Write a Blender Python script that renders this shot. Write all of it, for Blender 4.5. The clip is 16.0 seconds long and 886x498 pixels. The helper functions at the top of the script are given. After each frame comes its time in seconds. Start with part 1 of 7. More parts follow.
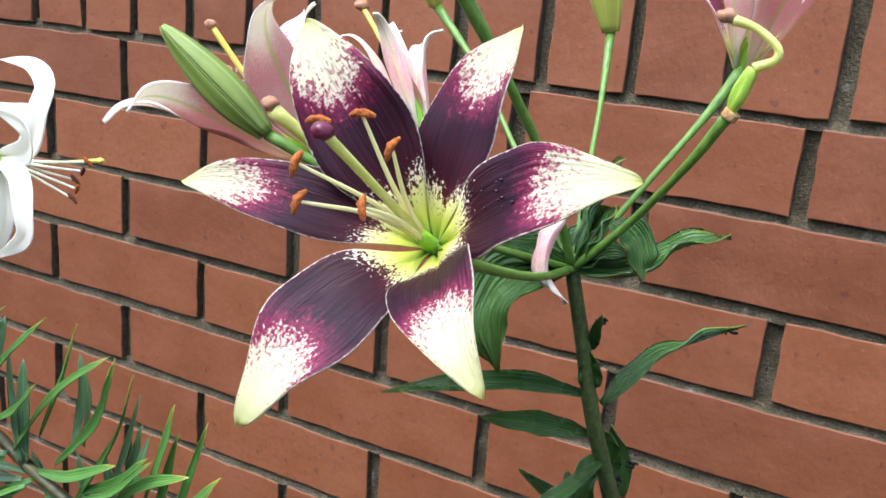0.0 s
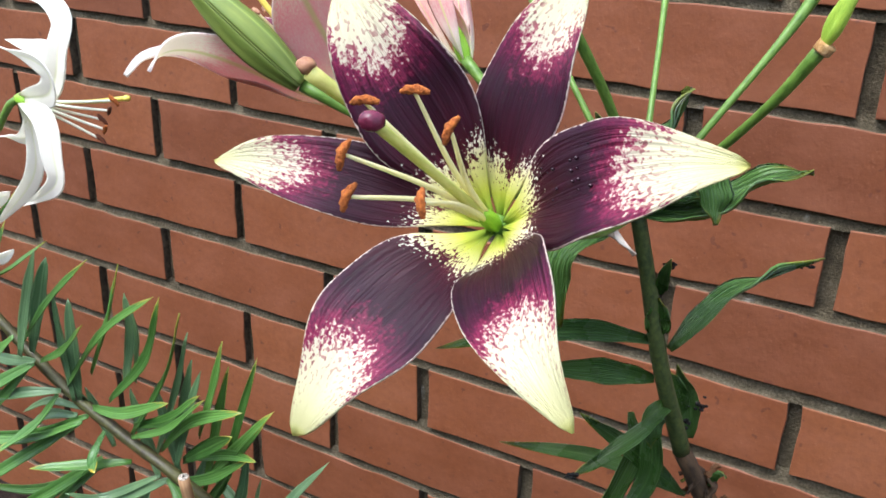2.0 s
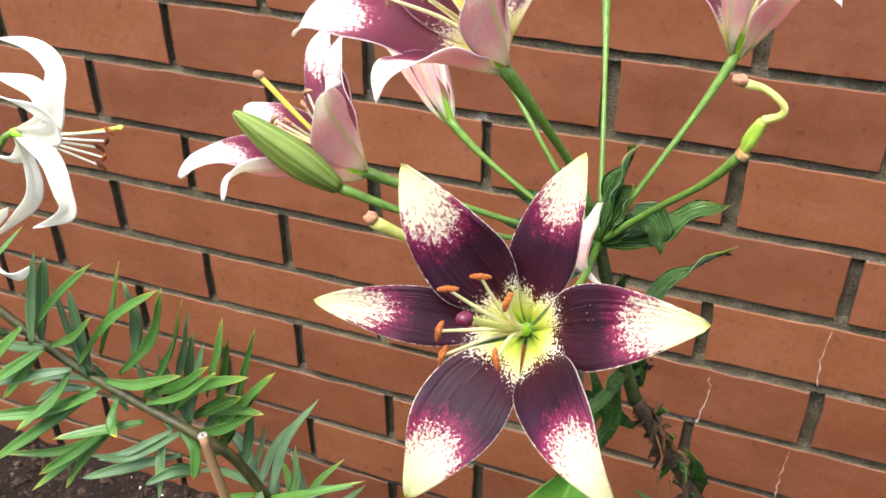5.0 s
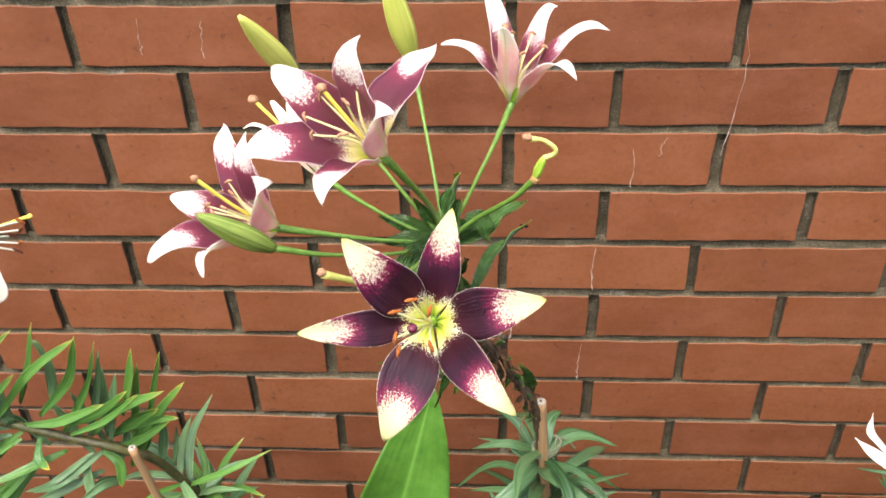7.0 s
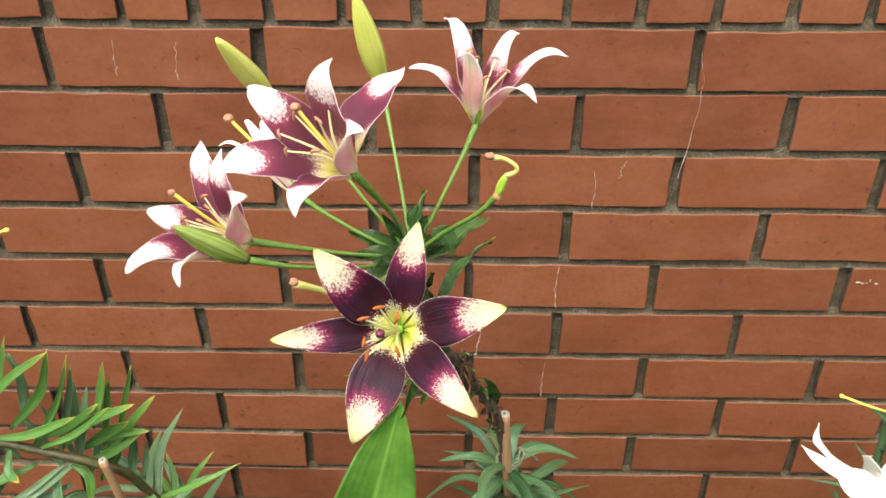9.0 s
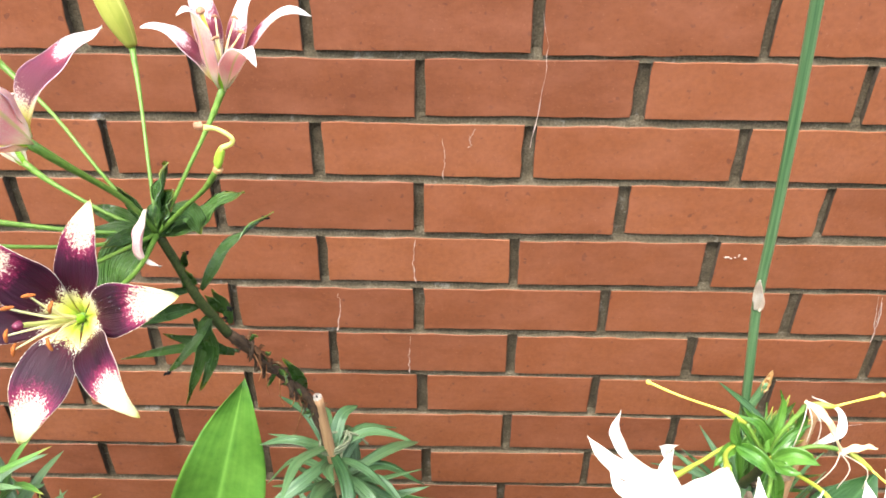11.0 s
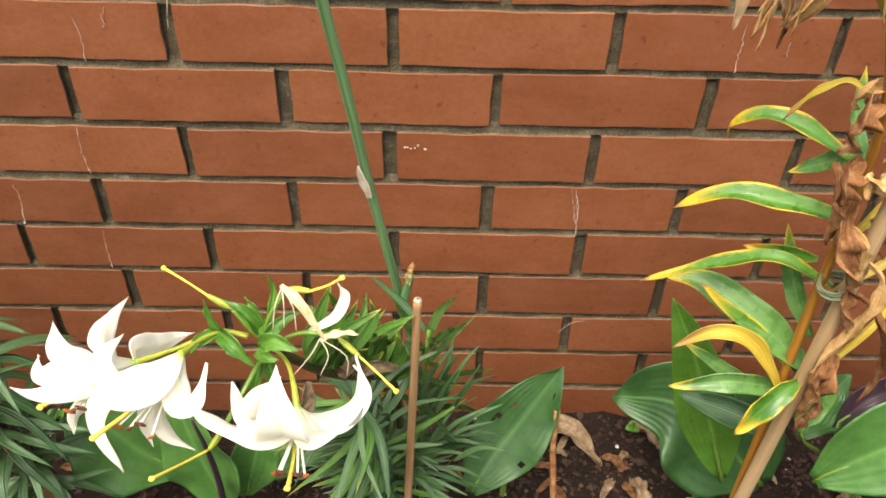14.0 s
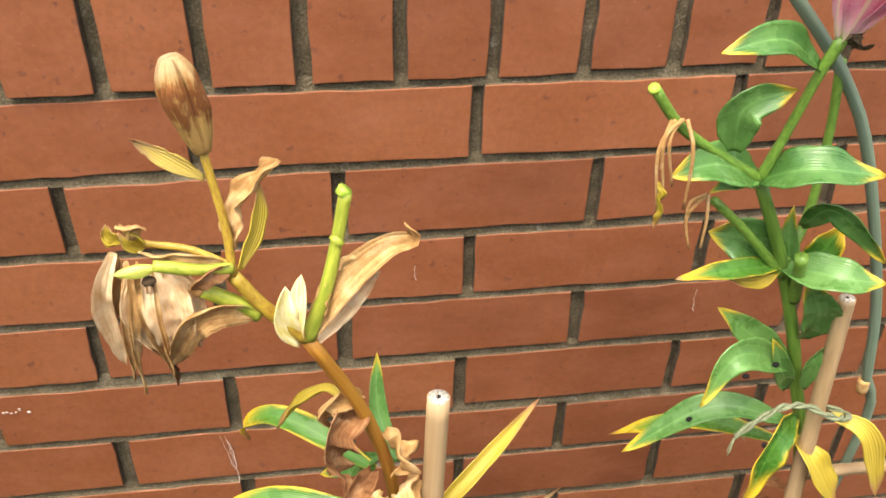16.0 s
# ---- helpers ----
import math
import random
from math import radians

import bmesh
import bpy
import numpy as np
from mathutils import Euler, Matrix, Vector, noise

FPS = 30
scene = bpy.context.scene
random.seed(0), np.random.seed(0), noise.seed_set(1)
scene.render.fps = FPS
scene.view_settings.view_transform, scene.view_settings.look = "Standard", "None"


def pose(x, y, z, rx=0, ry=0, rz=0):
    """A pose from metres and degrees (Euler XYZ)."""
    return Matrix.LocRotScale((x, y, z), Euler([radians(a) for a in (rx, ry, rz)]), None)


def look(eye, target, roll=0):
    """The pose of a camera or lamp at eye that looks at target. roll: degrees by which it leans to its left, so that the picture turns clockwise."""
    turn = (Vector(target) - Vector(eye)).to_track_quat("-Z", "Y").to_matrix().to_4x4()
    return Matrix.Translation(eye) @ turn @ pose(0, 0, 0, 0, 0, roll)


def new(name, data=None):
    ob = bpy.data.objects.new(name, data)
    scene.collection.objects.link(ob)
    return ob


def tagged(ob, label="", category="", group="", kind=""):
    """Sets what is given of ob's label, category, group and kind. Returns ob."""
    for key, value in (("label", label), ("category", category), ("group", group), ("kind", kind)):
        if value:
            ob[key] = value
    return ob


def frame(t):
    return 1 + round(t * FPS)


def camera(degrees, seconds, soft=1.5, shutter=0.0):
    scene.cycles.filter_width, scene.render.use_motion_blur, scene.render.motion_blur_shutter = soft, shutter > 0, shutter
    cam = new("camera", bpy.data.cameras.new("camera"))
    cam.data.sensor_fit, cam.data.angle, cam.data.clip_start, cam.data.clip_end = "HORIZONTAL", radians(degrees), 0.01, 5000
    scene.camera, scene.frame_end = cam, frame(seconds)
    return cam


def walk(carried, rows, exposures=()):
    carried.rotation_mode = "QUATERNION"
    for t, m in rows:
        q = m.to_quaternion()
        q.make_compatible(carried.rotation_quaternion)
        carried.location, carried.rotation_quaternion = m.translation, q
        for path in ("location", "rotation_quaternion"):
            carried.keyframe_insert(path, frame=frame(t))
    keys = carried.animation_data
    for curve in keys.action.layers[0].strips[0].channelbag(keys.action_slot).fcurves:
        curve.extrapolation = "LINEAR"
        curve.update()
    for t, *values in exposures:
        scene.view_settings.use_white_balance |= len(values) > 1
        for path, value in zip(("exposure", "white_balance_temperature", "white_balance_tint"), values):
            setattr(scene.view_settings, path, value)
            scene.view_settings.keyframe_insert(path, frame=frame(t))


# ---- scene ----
cam = camera(52.71, 16.0, 1.65)
PATH = [
    (0, (-0.1615, -0.6824, 0.8038), (-0.8158, 0.6048, 0.3975), 4.69),
    (0.5, (-0.1641, -0.6794, 0.8049), (-0.8375, 0.6011, 0.4090), 3.85),
    (1, (-0.1722, -0.6731, 0.8124), (-0.8423, 0.5828, 0.3394), 3.37),
    (1.5, (-0.1773, -0.6656, 0.8179), (-0.8403, 0.5551, 0.2519), 2.66),
    (2, (-0.1831, -0.6592, 0.8178), (-0.8509, 0.5499, 0.2329), 1.65),
    (2.5, (-0.1864, -0.6527, 0.8255), (-0.8513, 0.5242, 0.1754), -0.28),
    (3, (-0.1868, -0.6553, 0.8328), (-0.8475, 0.5089, 0.1558), -1.26),
    (3.2, (-0.1887, -0.6572, 0.8380), (-0.8421, 0.5019, 0.1454), -1.61),
    (5.3, (-0.2084, -0.7238, 0.9449), (-0.5930, 0.4598, 0.1076), -0.07),
    (5.5, (-0.2101, -0.7317, 0.9566), (-0.5112, 0.4577, 0.0936), -0.16),
    (6, (-0.2161, -0.7643, 0.9909), (-0.3529, 0.4258, 0.0881), 0.63),
    (6.5, (-0.2296, -0.8042, 1.0317), (-0.3331, 0.3789, 0.1153), -1.05),
    (7, (-0.2372, -0.8424, 1.0617), (-0.3246, 0.3590, 0.1679), -2.08),
    (7.5, (-0.2437, -0.8669, 1.0866), (-0.3038, 0.3902, 0.2705), -1.38),
    (8, (-0.2410, -0.8692, 1.0834), (-0.2902, 0.3781, 0.2516), -0.97),
    (8.2, (-0.2396, -0.8696, 1.0817), (-0.2890, 0.3742, 0.2447), -0.62),
    (10.3, (-0.1811, -0.8487, 1.0562), (-0.2008, 0.3510, 0.1561), -0.34),
    (10.5, (-0.1538, -0.8403, 1.0553), (-0.1752, 0.3567, 0.1516), -0.08),
    (11, (-0.0787, -0.8203, 1.0509), (-0.0928, 0.3727, 0.1418), 0.50),
    (11.5, (0.0162, -0.8087, 1.0464), (0.0117, 0.3733, 0.1229), 0.54),
    (12, (0.1070, -0.8190, 1.0353), (0.1046, 0.3384, 0.0812), 0.62),
    (12.5, (0.1200, -0.8240, 1.0107), (0.1158, 0.2880, 0.0040), -1.28),
    (13, (0.1074, -0.8129, 1.0055), (0.1106, 0.2917, -0.0094), -2.59),
    (13.5, (0.1465, -0.8030, 1.0045), (0.1564, 0.2933, -0.0193), -1.87),
    (14, (0.2713, -0.8018, 1.0159), (0.2872, 0.2945, -0.0078), 1.62),
    (14.5, (0.3857, -0.8177, 1.0258), (0.4033, 0.3306, 0.0609), 3.08),
    (15, (0.4595, -0.7842, 1.0237), (0.4699, 0.3754, 0.0723), 0.92),
    (15.5, (0.5044, -0.6996, 1.0310), (0.5438, 0.4647, 0.0861), -0.69),
    (16, (0.5515, -0.6474, 1.0426), (0.7393, 0.5606, 0.1733), 1.41),
]
EXPOSURES = [(0.0, 0.56, 5600, 8), (1.5, 0.48, 5650, 9), (3.0, 0.4, 6150, 10), (5.5, 0.67, 6250, 10), (7.0, 0.67, 6500, 10), (7.5, 0.63, 6600, 10), (8.2, 0.52, 6700, 10), (10.5, 0.88, 6450, 10), (11.0, 1.15, 6350, 10),
             (11.5, 1.27, 6450, 10), (12.0, 1.13, 6900, 10), (12.5, 0.46, 7650, 14), (13.0, 0.04, 7800, 17), (13.5, 0.11, 7700, 15), (14.0, 0.54, 7250, 10), (14.5, 1.15, 6600, 10), (15.5, 0.9, 6900, 10), (16.0, 0.72, 7100, 10)]
walk(cam, [(t, look(eye, target, roll)) for t, eye, target, roll in PATH], EXPOSURES)

# ---- light ----
SUN_UP, SUN_ROT = 65.5, 208.0
world = bpy.data.worlds.new("world")
scene.world = world
world.use_nodes = True
wn = world.node_tree
sky = wn.nodes.new("ShaderNodeTexSky")
sky.sky_type = 'NISHITA'
sky.sun_disc = False
sky.sun_elevation = radians(SUN_UP)
sky.sun_rotation = radians(SUN_ROT)
sky.air_density, sky.dust_density, sky.ozone_density = 1.0, 4.0, 1.0
wn.nodes["Background"].inputs[1].default_value = 0.37
cloud = wn.nodes.new("ShaderNodeHueSaturation")
cloud.inputs["Saturation"].default_value = 0.62
wn.links.new(sky.outputs[0], cloud.inputs["Color"])
wn.links.new(cloud.outputs[0], wn.nodes["Background"].inputs[0])
sun = new("sun", bpy.data.lights.new("sun", 'SUN'))
sun.data.energy = 2.2
sun.data.angle = radians(32)
sun.data.color = (1.0, 0.96, 0.9)
sun.matrix_world = look((-0.65, -1.2, 3.0), (0, 0, 0))


# ---- materials ----
def node_mat(name, rough=0.6, spec=0.4, subsurface=0.0):
    m = bpy.data.materials.new(name)
    m.use_nodes = True
    t = m.node_tree
    b = t.nodes["Principled BSDF"]
    b.inputs["Roughness"].default_value = rough
    b.inputs["Specular IOR Level"].default_value = spec
    return m, t, b


def put(t, sock, v):
    if isinstance(v, bpy.types.NodeSocket):
        t.links.new(v, sock)
    else:
        sock.default_value = v


def math1(t, op, a, b=0.0, c=0.0):
    n = t.nodes.new("ShaderNodeMath")
    n.operation = op
    put(t, n.inputs[0], a)
    put(t, n.inputs[1], b)
    put(t, n.inputs[2], c)
    return n.outputs[0]


def ramp(t, fac, stops):
    n = t.nodes.new("ShaderNodeValToRGB")
    e = n.color_ramp.elements
    while len(e) < len(stops):
        e.new(0.5)
    for i, (p, c) in enumerate(stops):
        e[i].position = p
        e[i].color = (*c, 1) if len(c) == 3 else c
    put(t, n.inputs[0], fac)
    return n.outputs[0]


def mix(t, fac, a, b, blend='MIX'):
    n = t.nodes.new("ShaderNodeMix")
    n.data_type = 'RGBA'
    n.blend_type = blend
    put(t, n.inputs[0], fac)
    put(t, n.inputs[6], (*a, 1) if isinstance(a, tuple) else a)
    put(t, n.inputs[7], (*b, 1) if isinstance(b, tuple) else b)
    return n.outputs[2]


def noise_tex(t, coord, scale, detail=4.0, rough=0.6, w=None):
    n = t.nodes.new("ShaderNodeTexNoise")
    n.inputs["Scale"].default_value = scale
    n.inputs["Detail"].default_value = detail
    n.inputs["Roughness"].default_value = rough
    if w is not None:
        n.noise_dimensions = '4D'
        put(t, n.inputs["W"], w)
    put(t, n.inputs["Vector"], coord)
    return n.outputs[0]


def scaled(t, coord, sx, sy, sz=1.0):
    n = t.nodes.new("ShaderNodeMapping")
    n.inputs["Scale"].default_value = (sx, sy, sz)
    put(t, n.inputs["Vector"], coord)
    return n.outputs[0]


def bump(t, b, height, strength=0.3, dist=0.001):
    n = t.nodes.new("ShaderNodeBump")
    n.inputs["Strength"].default_value = strength
    n.inputs["Distance"].default_value = dist
    put(t, n.inputs["Height"], height)
    t.links.new(n.outputs[0], b.inputs["Normal"])


def coords(t):
    return t.nodes.new("ShaderNodeTexCoord")


def thin(t, b, colour, amount=0.25):
    """Lets light through a thin leaf or petal."""
    tr = t.nodes.new("ShaderNodeBsdfTranslucent")
    put(t, tr.inputs[0], colour)
    mx = t.nodes.new("ShaderNodeMixShader")
    mx.inputs[0].default_value = amount
    out = t.nodes["Material Output"]
    t.links.new(b.outputs[0], mx.inputs[1])
    t.links.new(tr.outputs[0], mx.inputs[2])
    t.links.new(mx.outputs[0], out.inputs[0])


def brick_material(name):
    m, t, b = node_mat(name, 0.62, 0.35)
    info = t.nodes.new("ShaderNodeObjectInfo")
    pos = t.nodes.new("ShaderNodeNewGeometry").outputs["Position"]
    r = info.outputs["Random"]
    big = noise_tex(t, pos, 9.0, 5.0, 0.6)
    fine = noise_tex(t, pos, 160.0, 4.0, 0.65)
    col = ramp(t, math1(t, 'MULTIPLY_ADD', big, 0.62, math1(t, 'MULTIPLY_ADD', r, 0.38, 0.05)),
               [(0.25, (0.130, 0.0410, 0.0160)), (0.55, (0.196, 0.0635, 0.0228)), (0.85, (0.243, 0.0860, 0.0320))])
    col = mix(t, ramp(t, fine, [(0.40, (0, 0, 0)), (0.72, (0.42, 0.42, 0.42))]), col, (0.111, 0.0304, 0.0129))
    # pale chalky rubs, thin scratches and dark pits in the paint
    rub = ramp(t, noise_tex(t, scaled(t, pos, 22, 22, 60), 1.0, 6.0, 0.7), [(0.64, (0, 0, 0)), (0.80, (1, 1, 1))])
    col = mix(t, math1(t, 'MULTIPLY', rub, 0.28), col, (0.330, 0.1420, 0.0720))
    pit = ramp(t, noise_tex(t, pos, 85.0, 2.0, 0.5), [(0.30, (1, 1, 1)), (0.34, (0, 0, 0))])
    col = mix(t, math1(t, 'MULTIPLY', pit, 0.6), col, (0.082, 0.0228, 0.0147))
    haze = ramp(t, noise_tex(t, scaled(t, pos, 14, 14, 26), 1.0, 7.0, 0.72), [(0.42, (0, 0, 0)), (0.72, (1, 1, 1))])
    col = mix(t, math1(t, 'MULTIPLY', haze, 0.42), col, (0.292, 0.1160, 0.0640))
    grit = ramp(t, noise_tex(t, pos, 310.0, 2.0, 0.6), [(0.66, (0, 0, 0)), (0.74, (1, 1, 1))])
    col = mix(t, math1(t, 'MULTIPLY', grit, 0.28), col, (0.340, 0.1650, 0.0990))
    put(t, b.inputs["Base Color"], col)
    put(t, b.inputs["Roughness"], math1(t, 'MULTIPLY_ADD', big, 0.25, 0.45))
    bump(t, b, math1(t, 'ADD', math1(t, 'MULTIPLY', fine, 0.5), math1(t, 'ADD', math1(t, 'MULTIPLY', noise_tex(t, scaled(t, pos, 300, 300, 170), 1.0, 2.0), 0.8), math1(t, 'ADD', noise_tex(t, pos, 60.0, 3.0), math1(t, 'MULTIPLY', ramp(t, noise_tex(t, pos, 130.0, 2.0, 0.5), [(0.62, (0, 0, 0)), (0.76, (1, 1, 1))]), 0.35)))), 0.28, 0.0016)
    return m


def mortar_material():
    m, t, b = node_mat("old_mortar", 0.95, 0.2)
    pos = t.nodes.new("ShaderNodeNewGeometry").outputs["Position"]
    a = noise_tex(t, pos, 38.0, 6.0, 0.7)
    f = noise_tex(t, pos, 420.0, 3.0, 0.7)
    col = ramp(t, math1(t, 'MULTIPLY_ADD', f, 0.5, math1(t, 'MULTIPLY', a, 0.5)),
               [(0.3, (0.032, 0.025, 0.014)), (0.5, (0.092, 0.074, 0.045)), (0.72, (0.210, 0.180, 0.122))])
    lime = ramp(t, noise_tex(t, pos, 26.0, 6.0, 0.75), [(0.60, (0, 0, 0)), (0.72, (1, 1, 1))])
    col = mix(t, math1(t, 'MULTIPLY', lime, 0.6), col, (0.3763, 0.3573, 0.3102))
    put(t, b.inputs["Base Color"], col)
    bump(t, b, f, 0.8, 0.003)
    return m


def soil_material():
    m, t, b = node_mat("garden_soil", 0.95, 0.2)
    pos = t.nodes.new("ShaderNodeNewGeometry").outputs["Position"]
    a = noise_tex(t, pos, 30.0, 8.0, 0.7)
    f = noise_tex(t, pos, 260.0, 5.0, 0.7)
    col = ramp(t, math1(t, 'MULTIPLY_ADD', f, 0.55, math1(t, 'MULTIPLY', a, 0.45)),
               [(0.32, (0.0050, 0.0030, 0.0020)), (0.5, (0.0180, 0.0105, 0.0070)), (0.66, (0.0400, 0.0250, 0.0165)), (0.78, (0.1050, 0.0720, 0.0500))])
    put(t, b.inputs["Base Color"], col)
    bump(t, b, math1(t, 'ADD', a, f), 1.0, 0.006)
    return m


def leaf_material(name, dark, light, tip=None, tip_from=0.6, vein=0.5, rough=0.42, spots=None, edge=None, veins=26.0, glow=0.22, mid=0.35, stripe=0.55):
    """A leaf: u runs across the blade, v from its base to its tip."""
    m, t, b = node_mat(name, rough, 0.6)
    uv = coords(t).outputs["UV"]
    sep = t.nodes.new("ShaderNodeSeparateXYZ")
    put(t, sep.inputs[0], uv)
    u, v = sep.outputs[0], sep.outputs[1]
    pos = t.nodes.new("ShaderNodeNewGeometry").outputs["Position"]
    info = t.nodes.new("ShaderNodeObjectInfo").outputs["Random"]
    n1 = noise_tex(t, pos, 60.0, 4.0)
    streak = noise_tex(t, scaled(t, uv, veins, 2.0), 1.0, 3.0, 0.6, info)
    f = math1(t, 'MULTIPLY_ADD', streak, stripe, math1(t, 'MULTIPLY_ADD', n1, 0.9 - stripe, math1(t, 'MULTIPLY', info, 0.2)))
    col = ramp(t, f, [(0.3, dark), (0.75, light)])
    off = math1(t, 'ABSOLUTE', math1(t, 'SUBTRACT', u, 0.5))
    ribw = ramp(t, off, [(0.0, (1, 1, 1)), (0.035, (0.25, 0.25, 0.25)), (0.07, (0, 0, 0))])
    pale = tuple(min(1.0, c * 1.6 + 0.03) for c in light)
    col = mix(t, math1(t, 'MULTIPLY', ribw, mid), col, pale)
    if edge:
        patch = noise_tex(t, scaled(t, uv, 1.6, 4.0), 1.0, 3.0, 0.6, info)
        e = math1(t, 'MULTIPLY_ADD', streak, 0.14, math1(t, 'MULTIPLY_ADD', math1(t, 'SUBTRACT', patch, 0.5), 0.75, off))
        e = ramp(t, e, [(0.47, (0, 0, 0)), (0.60, (1, 1, 1))])
        col = mix(t, e, col, edge)
    if tip:
        k = math1(t, 'ADD', v, math1(t, 'MULTIPLY', math1(t, 'SUBTRACT', streak, 0.5), 0.5))
        k = math1(t, 'ADD', k, math1(t, 'MULTIPLY', off, 0.35))
        col = mix(t, ramp(t, k, [(tip_from, (0, 0, 0)), (min(1.0, tip_from + 0.22), (1, 1, 1))]), col, tip)
    if tip and (edge or spots):
        k2 = math1(t, 'MULTIPLY_ADD', math1(t, 'SUBTRACT', n1, 0.5), 0.25, v)
        col = mix(t, ramp(t, k2, [(0.93, (0, 0, 0)), (0.975, (0.9, 0.9, 0.9))]), col, (0.30, 0.13, 0.05))
    if spots:
        s = ramp(t, noise_tex(t, pos, 75.0, 5.0, 0.7), [(0.66, (0, 0, 0)), (0.72, (1, 1, 1))])
        col = mix(t, math1(t, 'MULTIPLY', s, 0.75), col, spots)
    put(t, b.inputs["Base Color"], col)
    wv = t.nodes.new("ShaderNodeTexWave")
    wv.inputs["Scale"].default_value = 1.0
    wv.inputs["Distortion"].default_value = 0.8
    put(t, wv.inputs["Vector"], scaled(t, uv, veins * 0.18, 0.3))
    bump(t, b, math1(t, 'MULTIPLY_ADD', streak, 0.6, wv.outputs["Fac"]), vein, 0.0010)
    put(t, b.inputs["Roughness"], math1(t, 'MULTIPLY_ADD', n1, 0.3, rough - 0.12))
    thin(t, b, col, glow)
    return m


def dry_material(name, a, bcol, c):
    m, t, b = node_mat(name, 0.8, 0.2)
    uv = coords(t).outputs["UV"]
    info = t.nodes.new("ShaderNodeObjectInfo").outputs["Random"]
    pos = t.nodes.new("ShaderNodeNewGeometry").outputs["Position"]
    streak = noise_tex(t, scaled(t, uv, 22, 2.5), 1.0, 5.0, 0.7, info)
    col = ramp(t, math1(t, 'MULTIPLY_ADD', noise_tex(t, pos, 85.0, 6.0, 0.7), 0.62, math1(t, 'MULTIPLY', streak, 0.42)),
               [(0.36, a), (0.52, bcol), (0.68, c)])
    put(t, b.inputs["Base Color"], col)
    bump(t, b, math1(t, 'MULTIPLY_ADD', noise_tex(t, pos, 220.0, 4.0, 0.7), 0.5, streak), 0.8, 0.0010)
    thin(t, b, col, 0.2)
    return m


def dry_bud_material():
    """Papery bud: dark brown below, pale tan above, with rusty seams."""
    m, t, b = node_mat("dry_bud", 0.6, 0.35)
    uv = coords(t).outputs["UV"]
    sep = t.nodes.new("ShaderNodeSeparateXYZ")
    put(t, sep.inputs[0], uv)
    pos = t.nodes.new("ShaderNodeNewGeometry").outputs["Position"]
    blot = noise_tex(t, scaled(t, pos, 75, 75, 45), 1.0, 4.0, 0.65)
    streak = noise_tex(t, scaled(t, uv, 14, 2), 1.0, 4.0, 0.7)
    k = math1(t, 'MULTIPLY_ADD', math1(t, 'SUBTRACT', blot, 0.5), 1.7, sep.outputs[1])
    k = math1(t, 'MULTIPLY_ADD', math1(t, 'SUBTRACT', streak, 0.5), 0.6, k)
    k = math1(t, 'ADD', k, -0.20)
    col = ramp(t, k, [(0.02, (0.50, 0.30, 0.09)), (0.24, (0.17, 0.055, 0.014)), (0.42, (0.27, 0.10, 0.022)), (0.54, (0.44, 0.24, 0.08)), (0.72, (0.56, 0.37, 0.16)), (0.95, (0.66, 0.49, 0.26))])
    seam = ramp(t, math1(t, 'ABSOLUTE', math1(t, 'SUBTRACT', sep.outputs[0], 0.5)), [(0.42, (0, 0, 0)), (0.49, (1, 1, 1))])
    col = mix(t, math1(t, 'MULTIPLY', seam, 0.8), col, (0.28, 0.10, 0.022))
    put(t, b.inputs["Base Color"], col)
    bump(t, b, math1(t, 'ADD', streak, blot), 1.0, 0.0022)
    return m


